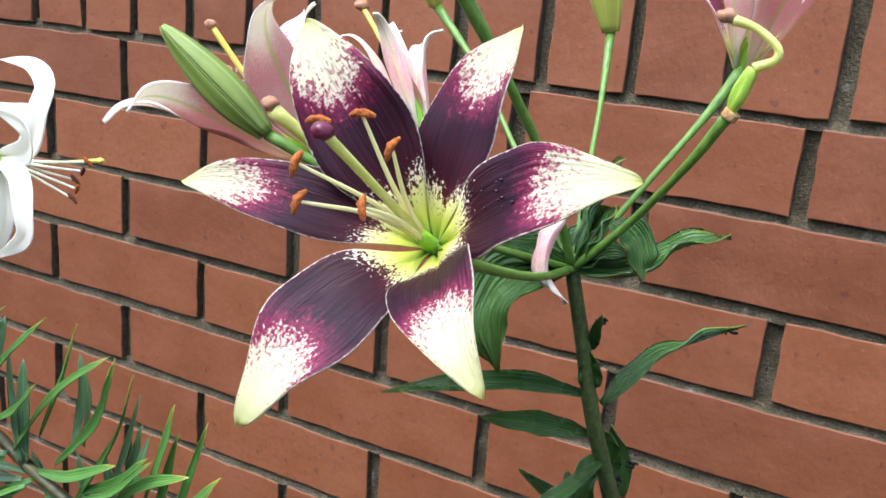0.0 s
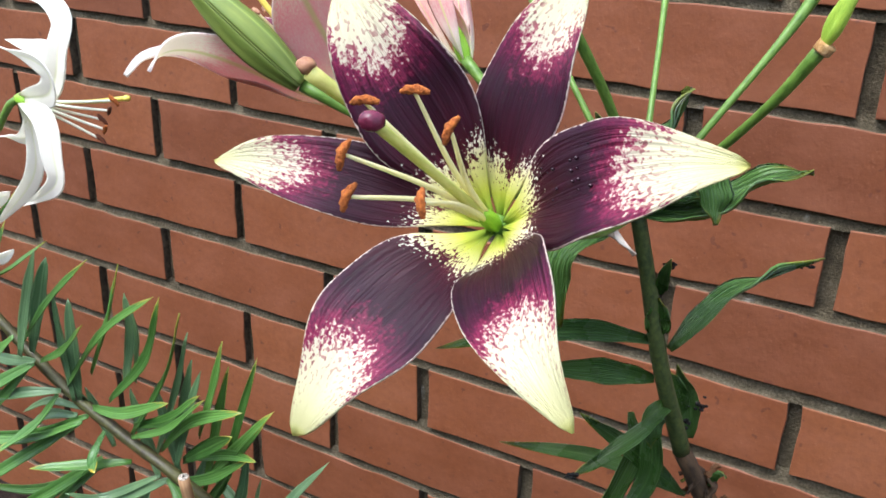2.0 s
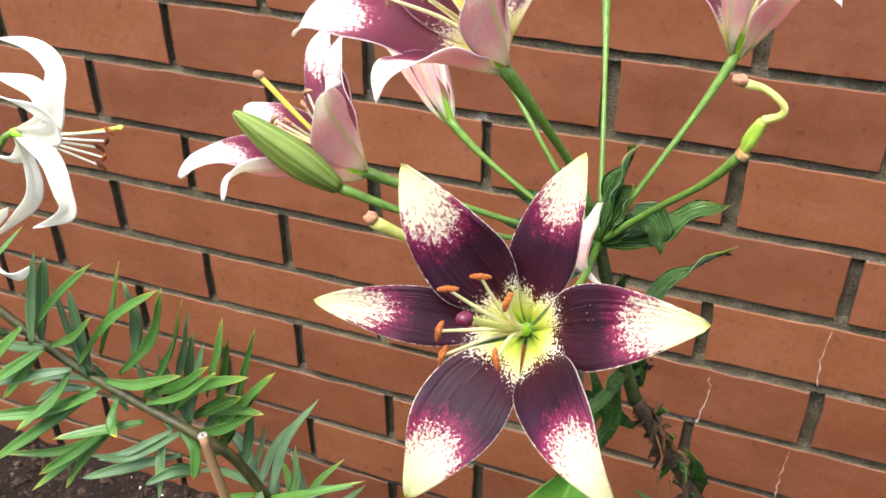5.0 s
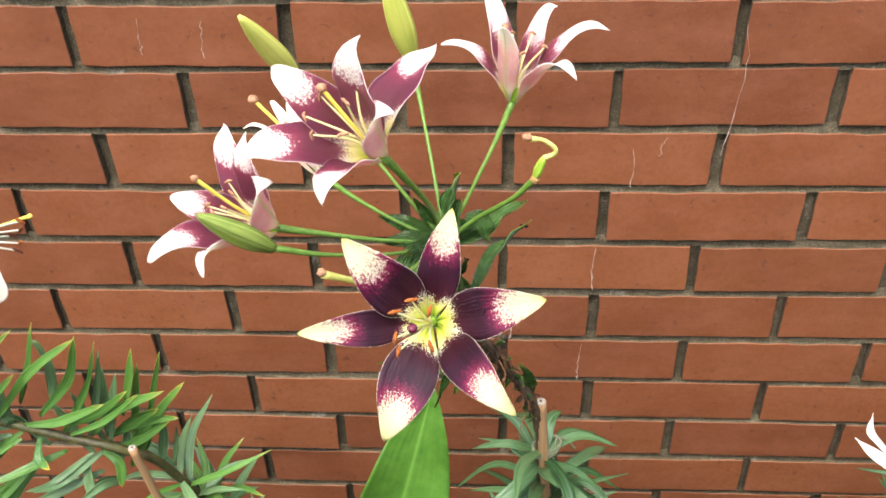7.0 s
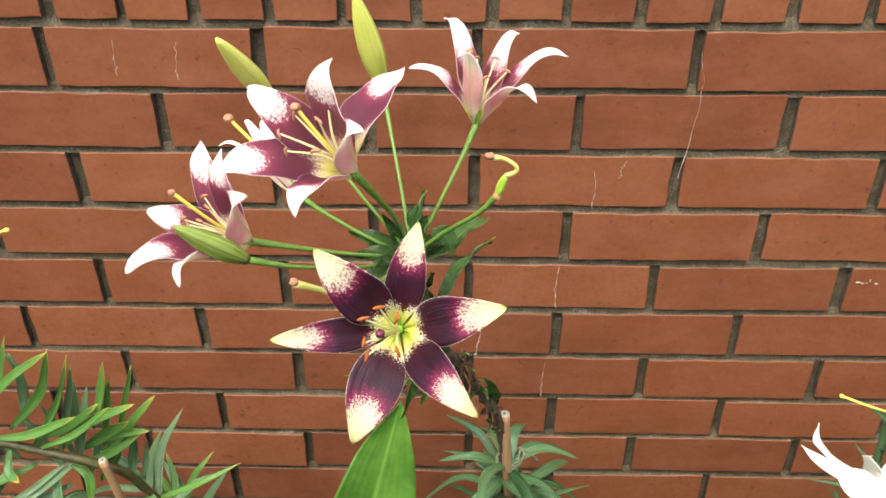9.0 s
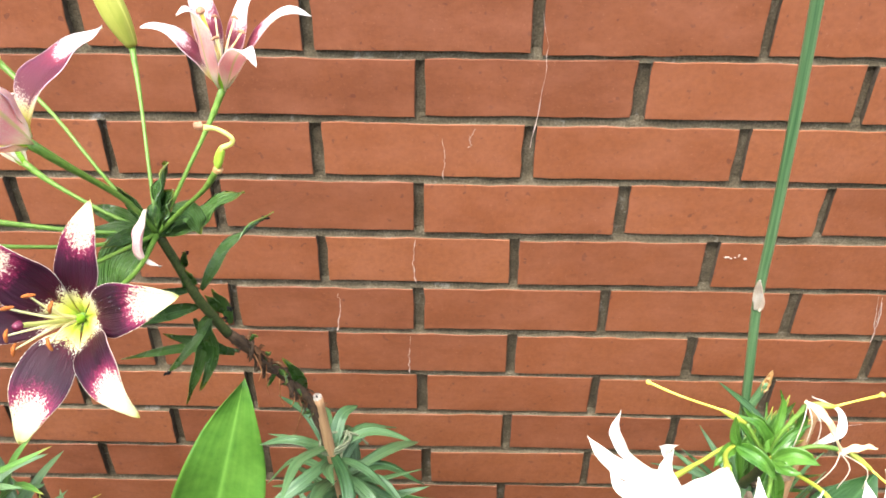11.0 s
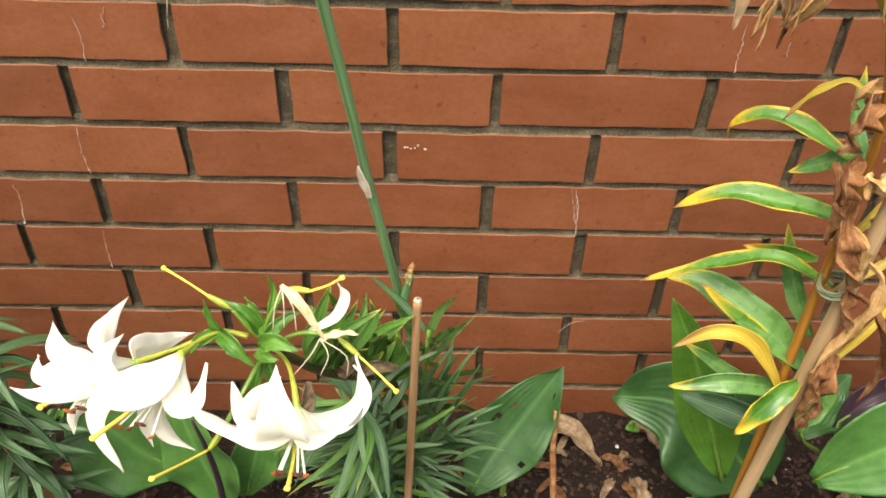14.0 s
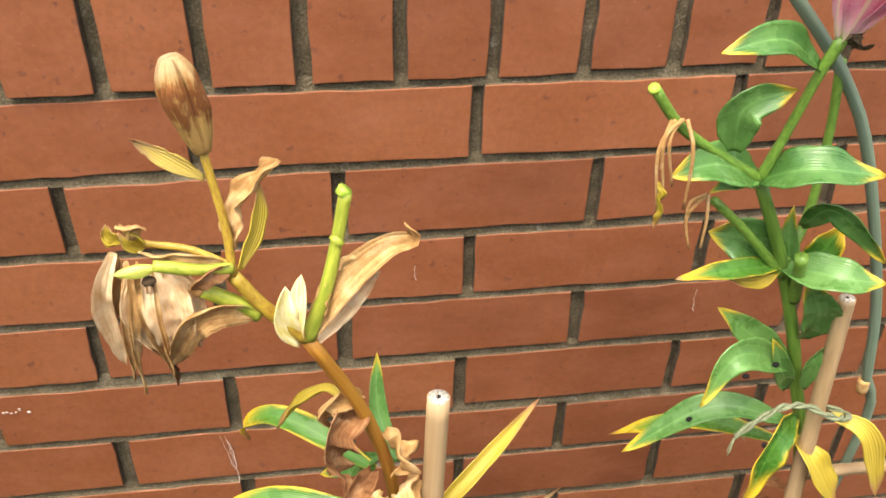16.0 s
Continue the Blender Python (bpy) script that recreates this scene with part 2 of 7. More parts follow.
def bicolour_material(name, tip_at=0.61, throat_at=0.150, pale=None, wash=0.0):
    """Upper side of the petals: yellow-green throat, dark plum middle that breaks up in speckles, cream tip and margin."""
    m, t, b = node_mat(name, 0.42, 0.24)
    uv = coords(t).outputs["UV"]
    info = t.nodes.new("ShaderNodeObjectInfo").outputs["Random"]
    sep = t.nodes.new("ShaderNodeSeparateXYZ")
    put(t, sep.inputs[0], uv)
    u, v = sep.outputs[0], sep.outputs[1]
    off = math1(t, 'ABSOLUTE', math1(t, 'SUBTRACT', u, 0.5))
    speck = noise_tex(t, scaled(t, uv, 27, 68), 1.0, 1.2, 0.6, info)
    speck2 = noise_tex(t, scaled(t, uv, 13, 15), 1.0, 2.0, 0.6, info)
    streak = noise_tex(t, scaled(t, uv, 46, 3), 1.0, 3.0, 0.6, info)
    fine = math1(t, 'SUBTRACT', speck, 0.5)
    wide = math1(t, 'SUBTRACT', speck2, 0.5)
    # the plum reaches further out along the rim
    reach = math1(t, 'SUBTRACT', v, math1(t, 'MULTIPLY', math1(t, 'POWER', off, 2.0), 0.55))
    reach = math1(t, 'MULTIPLY_ADD', wide, 0.20, reach)
    lim = math1(t, 'MULTIPLY_ADD', fine, 0.31, reach)
    tipf = ramp(t, lim, [(tip_at, (0, 0, 0)), (tip_at + 0.045, (1, 1, 1))])
    blush = ramp(t, math1(t, 'MULTIPLY_ADD', fine, 0.34, reach), [(tip_at - 0.10, (0, 0, 0)), (tip_at + 0.03, (1, 1, 1))])
    rim = ramp(t, math1(t, 'MULTIPLY_ADD', fine, 0.035, off), [(0.490, (0, 0, 0)), (0.497, (1, 1, 1))])
    thr = math1(t, 'MULTIPLY_ADD', fine, 0.42, math1(t, 'MULTIPLY_ADD', math1(t, 'SUBTRACT', streak, 0.5), 0.16, v))
    thr = math1(t, 'SUBTRACT', thr, math1(t, 'MULTIPLY', off, 0.16))
    throat = ramp(t, thr, [(throat_at, (1, 1, 1)), (throat_at + 0.035, (0, 0, 0))])
    plum = ramp(t, math1(t, 'MULTIPLY_ADD', speck2, 0.14, math1(t, 'ADD', v, -0.07)), [(0.10, (0.15, 0.008, 0.022)), (0.28, (0.042, 0.005, 0.014)), (0.50, (0.022, 0.006, 0.017)), (0.62, (0.085, 0.008, 0.036))])
    plum = mix(t, ramp(t, streak, [(0.40, (0, 0, 0)), (0.66, (0.85, 0.85, 0.85))]), plum, (0.008, 0.003, 0.007))
    if wash:
        plum = mix(t, wash, plum, (0.30, 0.085, 0.21))
    plum = mix(t, math1(t, 'MULTIPLY', blush, 0.9), plum, (0.27, 0.022, 0.075))
    cream = ramp(t, v, [(0.5, (0.64, 0.49, 0.43)), (0.70, (0.56, 0.52, 0.37)), (0.84, (0.57, 0.545, 0.335)), (0.96, (0.56, 0.545, 0.26)), (1.0, (0.50, 0.50, 0.11))])
    if pale:
        cream = ramp(t, v, [(0.4, (0.86, 0.62, 0.68)), (0.68, pale), (1.0, pale)])
    green = ramp(t, v, [(0.0, (0.28, 0.46, 0.04)), (0.10, (0.60, 0.64, 0.08)), (0.20, (0.85, 0.80, 0.36)), (0.26, (0.86, 0.76, 0.62))])
    dot = ramp(t, noise_tex(t, scaled(t, uv, 25, 62), 1.0, 0.0, 0.5, info), [(0.60, (0, 0, 0)), (0.64, (1, 1, 1))])
    near = ramp(t, math1(t, 'SUBTRACT', reach, math1(t, 'MULTIPLY', off, 0.10)), [(tip_at + 0.02, (1, 1, 1)), (tip_at + 0.24, (0, 0, 0))])
    col = mix(t, tipf, plum, cream)
    col = mix(t, math1(t, 'MULTIPLY', math1(t, 'MULTIPLY', dot, near), tipf), col, (0.20, 0.012, 0.05))
    col = mix(t, rim, col, cream)
    col = mix(t, throat, col, green)
    put(t, b.inputs["Base Color"], col)
    bump(t, b, math1(t, 'MULTIPLY_ADD', speck2, 0.4, math1(t, 'ADD', streak, noise_tex(t, scaled(t, uv, 24, 1.2), 1.0, 1.0, 0.5, info))), 0.65, 0.0010)
    put(t, b.inputs["Roughness"], math1(t, 'MULTIPLY_ADD', streak, 0.3, 0.34))
    thin(t, b, mix(t, tipf, (0.70, 0.38, 0.38) if wash else (0.30, 0.012, 0.04), cream), 0.42 if wash else 0.20)
    return m


def petal_back_material(name, base, pink, rib, glow=0.45, patch=0.7):
    m, t, b = node_mat(name, 0.5, 0.35)
    uv = coords(t).outputs["UV"]
    info = t.nodes.new("ShaderNodeObjectInfo").outputs["Random"]
    sep = t.nodes.new("ShaderNodeSeparateXYZ")
    put(t, sep.inputs[0], uv)
    u, v = sep.outputs[0], sep.outputs[1]
    off = math1(t, 'ABSOLUTE', math1(t, 'SUBTRACT', u, 0.5))
    streak = noise_tex(t, scaled(t, uv, 34, 3), 1.0, 3.0, 0.6, info)
    fine = noise_tex(t, scaled(t, uv, 40, 60), 1.0, 2.0, 0.6, info)
    k = math1(t, 'MULTIPLY_ADD', math1(t, 'SUBTRACT', fine, 0.5), 0.4, v)
    body = ramp(t, k, [(0.04, (0.66, 0.68, 0.36)), (0.14, base), (0.32, pink), (0.56, pink), (0.76, base), (1.0, base)])
    blot = ramp(t, math1(t, 'MULTIPLY_ADD', fine, 0.5, math1(t, 'MULTIPLY', noise_tex(t, scaled(t, uv, 4, 5), 1.0, 3.0, 0.6, info), 0.6)), [(0.45, (0, 0, 0)), (0.68, (1, 1, 1))])
    col = mix(t, math1(t, 'MULTIPLY', blot, patch), body, base)
    ribf = ramp(t, off, [(0.02, (1, 1, 1)), (0.075, (0, 0, 0))])
    col = mix(t, math1(t, 'MULTIPLY', ribf, 0.8), col, rib)
    put(t, b.inputs["Base Color"], col)
    bump(t, b, streak, 0.4, 0.0006)
    thin(t, b, col, glow)
    return m


def plain_material(name, a, bcol, scale=60.0, rough=0.5, strength=0.2, along=None, glow=0.0, spec=0.4):
    m, t, b = node_mat(name, rough, spec)
    tc = coords(t)
    if along:
        c = scaled(t, tc.outputs["UV"], *along)
        n = noise_tex(t, c, 1.0, 4.0, 0.65, t.nodes.new("ShaderNodeObjectInfo").outputs["Random"])
    else:
        n = noise_tex(t, t.nodes.new("ShaderNodeNewGeometry").outputs["Position"], scale, 4.0, 0.65)
    col = ramp(t, n, [(0.33, a), (0.68, bcol)])
    put(t, b.inputs["Base Color"], col)
    bump(t, b, n, strength, 0.001)
    if glow:
        thin(t, b, col, glow)
    return m


# brick ends: grime, with the shade of the upright joints put into the colour
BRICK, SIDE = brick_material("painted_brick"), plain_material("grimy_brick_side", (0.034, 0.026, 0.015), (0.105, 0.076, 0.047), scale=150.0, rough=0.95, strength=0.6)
MORTAR, SOIL = mortar_material(), soil_material()
PETAL = bicolour_material("bicolour_petal")
PETAL_FADED = bicolour_material("faded_bicolour_petal", 0.60, 0.20, (0.88, 0.82, 0.77), 0.14)
PETAL_OLD = bicolour_material("old_bicolour_petal", 0.48, 0.24, (0.88, 0.82, 0.79), 0.20)
PETAL_BACK = petal_back_material("petal_underside", (0.84, 0.74, 0.60), (0.74, 0.33, 0.33), (0.66, 0.64, 0.26), 0.1)
PETAL_ROSE = petal_back_material("rose_petal_underside", (0.97, 0.90, 0.70), (0.92, 0.46, 0.43), (0.66, 0.70, 0.26), 0.55, 0.5)
WHITE = petal_back_material("white_petal", (0.93, 0.92, 0.83), (0.93, 0.92, 0.83), (0.88, 0.90, 0.68), 0.5)
PINK = petal_back_material("pink_petal", (0.80, 0.52, 0.55), (0.62, 0.16, 0.26), (0.66, 0.60, 0.40))
LEAF = leaf_material("lily_leaf", (0.026, 0.086, 0.014), (0.140, 0.280, 0.058), tip=(0.20, 0.24, 0.03), tip_from=0.97, rough=0.25, vein=1.0, stripe=0.5)
LEAF_NARROW = leaf_material("narrow_leaf", (0.042, 0.135, 0.020), (0.145, 0.31, 0.058), tip=(0.34, 0.34, 0.05), tip_from=0.99, veins=8.0, rough=0.34, glow=0.28, vein=0.25)
# paler copy of the narrow leaf, with the glossy sheen put into its colour
LEAF_PALE = leaf_material("pale_narrow_leaf", (0.074, 0.165, 0.066), (0.205, 0.335, 0.145), veins=8.0, rough=0.34, glow=0.3, vein=0.25)
LEAF_GREY = leaf_material("grey_green_leaf", (0.038, 0.105, 0.034), (0.135, 0.25, 0.098), veins=8.0, rough=0.36, vein=0.3)
LEAF_BLUE = leaf_material("waxy_leaf", (0.013, 0.052, 0.015), (0.066, 0.155, 0.046), veins=5.0, rough=0.42, stripe=0.4)
LEAF_BROAD = leaf_material("broad_leaf", (0.066, 0.195, 0.022), (0.160, 0.345, 0.046), veins=18.0, mid=0.5, glow=0.32, rough=0.36, vein=0.22, stripe=0.22, spots=(0.05, 0.10, 0.02))
LEAF_DEEP = leaf_material("deep_broad_leaf", (0.016, 0.062, 0.016), (0.046, 0.125, 0.030), veins=20.0, mid=0.6, glow=0.2, rough=0.44, vein=0.3, stripe=0.14, spots=(0.03, 0.07, 0.015))
LEAF_MID = leaf_material("mid_green_broad_leaf", (0.036, 0.130, 0.026), (0.100, 0.245, 0.054), veins=14.0, mid=0.5, glow=0.25, rough=0.42, vein=0.3, stripe=0.14)
LEAF_TURN = leaf_material("yellowing_leaf", (0.028, 0.115, 0.012), (0.105, 0.26, 0.032), tip=(0.62, 0.42, 0.03), tip_from=0.74, edge=(0.66, 0.47, 0.04), spots=(0.30, 0.19, 0.07), stripe=0.32, veins=30.0, rough=0.26, vein=0.25)
LEAF_YELLOW = leaf_material("yellow_leaf", (0.40, 0.30, 0.022), (0.60, 0.45, 0.065), tip=(0.44, 0.24, 0.09), tip_from=0.80, spots=(0.33, 0.16, 0.05), mid=0.2, vein=0.45, veins=14.0)
LEAF_TAN = leaf_material("tan_leaf", (0.42, 0.31, 0.05), (0.60, 0.47, 0.12), tip=(0.46, 0.29, 0.12), tip_from=0.7, spots=(0.30, 0.14, 0.05), mid=0.2, vein=0.8, veins=12.0, rough=0.7)
LEAF_BRIGHT = leaf_material("bright_leaf", (0.036, 0.130, 0.013), (0.145, 0.32, 0.045), veins=6.0, rough=0.28, stripe=0.2, glow=0.32, vein=0.35)
LEAF_FRESH = leaf_material("variegated_leaf", (0.030, 0.112, 0.020), (0.145, 0.305, 0.074), tip=(0.56, 0.42, 0.04), tip_from=0.92, spots=None, veins=30.0, rough=0.24, vein=0.25, stripe=0.25)
PURPLE = leaf_material("purple_leaf", (0.018, 0.008, 0.016), (0.05, 0.025, 0.04), veins=30.0, mid=0.3, glow=0.1)
DRY = dry_material("dry_leaf", (0.12, 0.044, 0.018), (0.31, 0.140, 0.055), (0.54, 0.33, 0.17))
DRY_DARK = dry_material("rotting_leaf", (0.05, 0.022, 0.01), (0.15, 0.07, 0.03), (0.30, 0.17, 0.08))
DRY_WHITE = dry_material("papery_petal", (0.64, 0.36, 0.15), (0.78, 0.57, 0.33), (0.88, 0.75, 0.52))
DRY_BUD = dry_bud_material()
DRY_PALE = dry_material("dry_petal", (0.30, 0.125, 0.038), (0.54, 0.32, 0.12), (0.72, 0.53, 0.29))
LITTER_TAN = dry_material("faded_dead_leaf", (0.10, 0.060, 0.032), (0.24, 0.165, 0.098), (0.42, 0.33, 0.22))
WHITE_DRY = dry_material("papery_sheath", (0.52, 0.40, 0.27), (0.70, 0.60, 0.46), (0.84, 0.78, 0.66))
STEM = plain_material("green_stem", (0.066, 0.140, 0.018), (0.155, 0.275, 0.042), along=(9, 26), rough=0.42)
STEM_DARK = plain_material("dark_stem", (0.020, 0.036, 0.010), (0.085, 0.110, 0.026), along=(8, 40), rough=0.6, strength=0.5)
STEM_OLIVE = plain_material("olive_stem", (0.020, 0.013, 0.006), (0.085, 0.085, 0.022), along=(7, 90), rough=0.5, strength=0.5)
STEM_BROWN = plain_material("decaying_stem", (0.022, 0.014, 0.008), (0.11, 0.065, 0.03), along=(8, 60), rough=0.9, strength=1.0)
STEM_YELLOW = plain_material("withering_stem", (0.24, 0.13, 0.02), (0.42, 0.30, 0.035), along=(8, 12), rough=0.5)
STEM_RUST = plain_material("rusty_stem", (0.22, 0.075, 0.012), (0.38, 0.19, 0.024), along=(7, 5), rough=0.45)
STEM_LIME = plain_material("lime_green_stem", (0.20, 0.34, 0.03), (0.36, 0.50, 0.06), along=(7, 6), rough=0.4)
STEM_OLIVINE = plain_material("yellow_green_stem", (0.17, 0.22, 0.022), (0.36, 0.38, 0.05), along=(7, 6), rough=0.4)
STALK = plain_material("blue_green_stalk", (0.040, 0.115, 0.040), (0.170, 0.285, 0.125), along=(9, 5), rough=0.32)
STALK_GREY = plain_material("grey_stalk", (0.10, 0.150, 0.100), (0.18, 0.235, 0.160), along=(8, 6), rough=0.6)
BAMBOO = plain_material("bamboo", (0.27, 0.175, 0.085), (0.43, 0.30, 0.16), along=(5, 3), rough=0.5)
BAMBOO_DARK = plain_material("weathered_bamboo", (0.24, 0.125, 0.055), (0.42, 0.255, 0.125), along=(6, 4), rough=0.55)
POD_PALE = plain_material("pale_pod", (0.60, 0.50, 0.12), (0.84, 0.76, 0.50), along=(5, 3), rough=0.5)
RENDER = plain_material("rendered_wall", (0.30, 0.27, 0.23), (0.42, 0.38, 0.33), scale=12.0, rough=0.9)
PITH = plain_material("cane_end", (0.10, 0.08, 0.06), (0.62, 0.56, 0.46), scale=900.0, rough=0.9)
BUD = leaf_material("bud_skin", (0.065, 0.135, 0.016), (0.25, 0.32, 0.055), veins=4.0, mid=0.5, glow=0.1, vein=0.7)
BUD_YELLOW = leaf_material("ripe_bud_skin", (0.38, 0.44, 0.06), (0.62, 0.60, 0.14), veins=4.0, mid=0.5, glow=0.15, vein=0.25)
FILAMENT = plain_material("filament", (0.86, 0.81, 0.38), (0.94, 0.90, 0.60), along=(4, 8), rough=0.45, glow=0.4)
FILAMENT_PALE = plain_material("pale_filament", (0.70, 0.74, 0.56), (0.86, 0.86, 0.76), along=(4, 8), rough=0.45, glow=0.2)
STYLE = plain_material("style", (0.58, 0.62, 0.13), (0.80, 0.78, 0.30), along=(4, 8), rough=0.4, glow=0.35)
STYLE_YELLOW = plain_material("yellow_style", (0.58, 0.47, 0.05), (0.78, 0.62, 0.12), along=(4, 8), rough=0.4)
ANTHER = plain_material("orange_pollen", (0.19, 0.045, 0.008), (0.44, 0.130, 0.020), scale=900.0, rough=0.95, strength=0.8)
ANTHER_DARK = plain_material("dark_anther", (0.05, 0.018, 0.008), (0.17, 0.05, 0.02), scale=900.0, rough=0.9)
STIGMA = plain_material("plum_stigma", (0.07, 0.008, 0.022), (0.15, 0.02, 0.045), scale=500.0, rough=0.25)
STIGMA_BROWN = plain_material("faded_stigma", (0.24, 0.10, 0.05), (0.42, 0.23, 0.12), scale=500.0, rough=0.6)
OVARY = plain_material("ovary", (0.20, 0.42, 0.02), (0.32, 0.56, 0.05), along=(6, 4), rough=0.35)
BLACK = plain_material("black_aphids", (0.004, 0.004, 0.004), (0.02, 0.019, 0.018), scale=400.0, spec=0.1, rough=0.95, strength=1.0)
TWINE = plain_material("green_twine", (0.11, 0.135, 0.070), (0.25, 0.27, 0.155), scale=700.0, rough=0.9, strength=1.0)
LIME = plain_material("lime_stain", (0.30, 0.19, 0.14), (0.58, 0.47, 0.40), scale=300.0, rough=0.9)
STONE = plain_material("pebble", (0.034, 0.023, 0.016), (0.120, 0.090, 0.066), scale=120.0, rough=0.85)
PERLITE = plain_material("perlite", (0.42, 0.38, 0.32), (0.66, 0.62, 0.55), scale=200.0, rough=0.9)
BARK = plain_material("bark_chip", (0.0130, 0.0072, 0.0042), (0.0600, 0.0310, 0.0170), scale=140.0, rough=0.9, strength=0.8)
WATER = plain_material("water_drop", (0.02, 0.006, 0.012), (0.03, 0.01, 0.016), rough=0.12, spec=0.35)


# ---- shapes ----
def mesh_ob(name, verts, faces, mats, parent=None, uv=None, slots=None, smooth=True, label=""):
    me = bpy.data.meshes.new(name)
    me.from_pydata([tuple(v) for v in verts], [], faces)
    for m in (mats if isinstance(mats, (list, tuple)) else [mats]):
        me.materials.append(m)
    if uv is not None:
        lay = me.uv_layers.new(name="UVMap")
        idx = np.empty(len(me.loops), dtype=np.int32)
        me.loops.foreach_get("vertex_index", idx)
        lay.data.foreach_set("uv", np.asarray(uv, dtype=np.float32)[idx].ravel())
    if slots is not None:
        me.polygons.foreach_set("material_index", slots)
    if smooth:
        me.polygons.foreach_set("use_smooth", [True] * len(me.polygons))
    ob = new(name, me)
    if parent is not None:
        ob.parent = parent
    if label:
        tagged(ob, label)
    return ob


BED = -0.062  # level of the soil along the wall


def thing(name, place, label, category, group=""):
    """An empty at the base of a thing, on which its parts hang; parts are given in world places."""
    ob = new(name)
    ob.empty_display_size = 0.02
    ob.location = (place[0], place[1], BED if abs(place[2]) < 0.005 else place[2])
    tagged(ob, label, category, group)
    return ob


def local(parent, pts):
    o = Vector((0, 0, 0))
    p = parent
    while p is not None:
        o += Vector(p.location)
        p = p.parent
    return [Vector(q) - o for q in pts]


def spline(pts, n):
    """Points evenly along a smooth line through pts."""
    P = [Vector(p) for p in pts]
    if len(P) == 2:
        return [P[0].lerp(P[1], i / (n - 1)) for i in range(n)]
    E = [2 * P[0] - P[1]] + P + [2 * P[-1] - P[-2]]
    out = []
    segs = len(P) - 1
    dense = []
    for k in range(segs):
        a, b, c, d = E[k:k + 4]
        for i in range(12):
            s = i / 12
            dense.append(0.5 * ((2 * b) + (c - a) * s + (2 * a - 5 * b + 4 * c - d) * s * s + (3 * b - a - 3 * c + d) * s ** 3))
    dense.append(P[-1])
    acc = [0.0]
    for p, q in zip(dense, dense[1:]):
        acc.append(acc[-1] + (q - p).length)
    j = 0
    for i in range(n):
        want = acc[-1] * i / (n - 1)
        while j < len(acc) - 2 and acc[j + 1] < want:
            j += 1
        k = (want - acc[j]) / max(1e-9, acc[j + 1] - acc[j])
        out.append(dense[j].lerp(dense[j + 1], min(1, max(0, k))))
    return out


def frames_along(line, hint):
    """For each point its tangent, side and normal; the normal starts near hint."""
    n = Vector(hint)
    out = []
    for i, p in enumerate(line):
        t = (line[min(i + 1, len(line) - 1)] - line[max(i - 1, 0)]).normalized()
        n = n - t * n.dot(t)
        if n.length < 1e-6:
            n = t.orthogonal()
        n.normalize()
        out.append((t, t.cross(n), n.copy()))
    return out


def tube(name, pts, radii, mat, parent, n=None, seg=9, bumps=0.0, label="", end=None):
    """A round stem along pts, with the radii spread along it, closed at both ends."""
    n = n or max(4, 6 * (len(pts) - 1))
    pts = [Vector(q) for q in pts]
    # a stem that reaches the ground runs on into the soil
    if -0.03 < pts[0].z < 0.01:
        pts.insert(0, Vector((pts[0].x, pts[0].y, BED - 0.03)))
    if -0.03 < pts[-1].z < 0.01:
        pts.append(Vector((pts[-1].x, pts[-1].y, BED - 0.03)))
    line = spline(local(parent, pts), n)
    fr = frames_along(line, (0.3, -0.5, 0.4))
    rr = np.interp(np.linspace(0, 1, n), np.linspace(0, 1, len(radii)), radii) * (0.72 if name == "pedicel" else 1.0)
    verts, uv, faces, slots = [], [], [], []
    for i, (p, (t, s, nn)) in enumerate(zip(line, fr)):
        for k in range(seg):
            a = 2 * math.pi * k / seg
            r = rr[i] * (1 + bumps * (noise.noise(Vector((k * 1.7, i * 0.9, len(verts) * 0.013))))) if bumps else rr[i]
            verts.append(p + (s * math.cos(a) + nn * math.sin(a)) * r)
            uv.append((k / seg, i / (n - 1)))
    for i in range(n - 1):
        for k in range(seg):
            a, b = i * seg + k, i * seg + (k + 1) % seg
            faces.append((a, b, b + seg, a + seg))
    faces.append(tuple(range(seg - 1, -1, -1)))
    faces.append(tuple(range((n - 1) * seg, n * seg)))
    slots = [0] * len(faces)
    if end:
        slots[-1] = 1
    return mesh_ob(name, verts, faces, [mat, end] if end else mat, parent, uv, slots, True, label)


def lens_shape(s, base=0.25, peak=0.45, sharp=1.0, blunt=0.0, claw=1.0):
    """Half width along a blade, from 0 (base) to 1 (tip)."""
    if s < peak:
        k = s / peak
        return base + (1 - base) * math.sin(k * math.pi / 2) ** claw
    k = (s - peak) / (1 - peak)
    w = max(0.0, math.cos(k * math.pi / 2)) ** sharp
    return w + blunt * (math.sqrt(max(0.0, 1 - k ** 5)) - w)


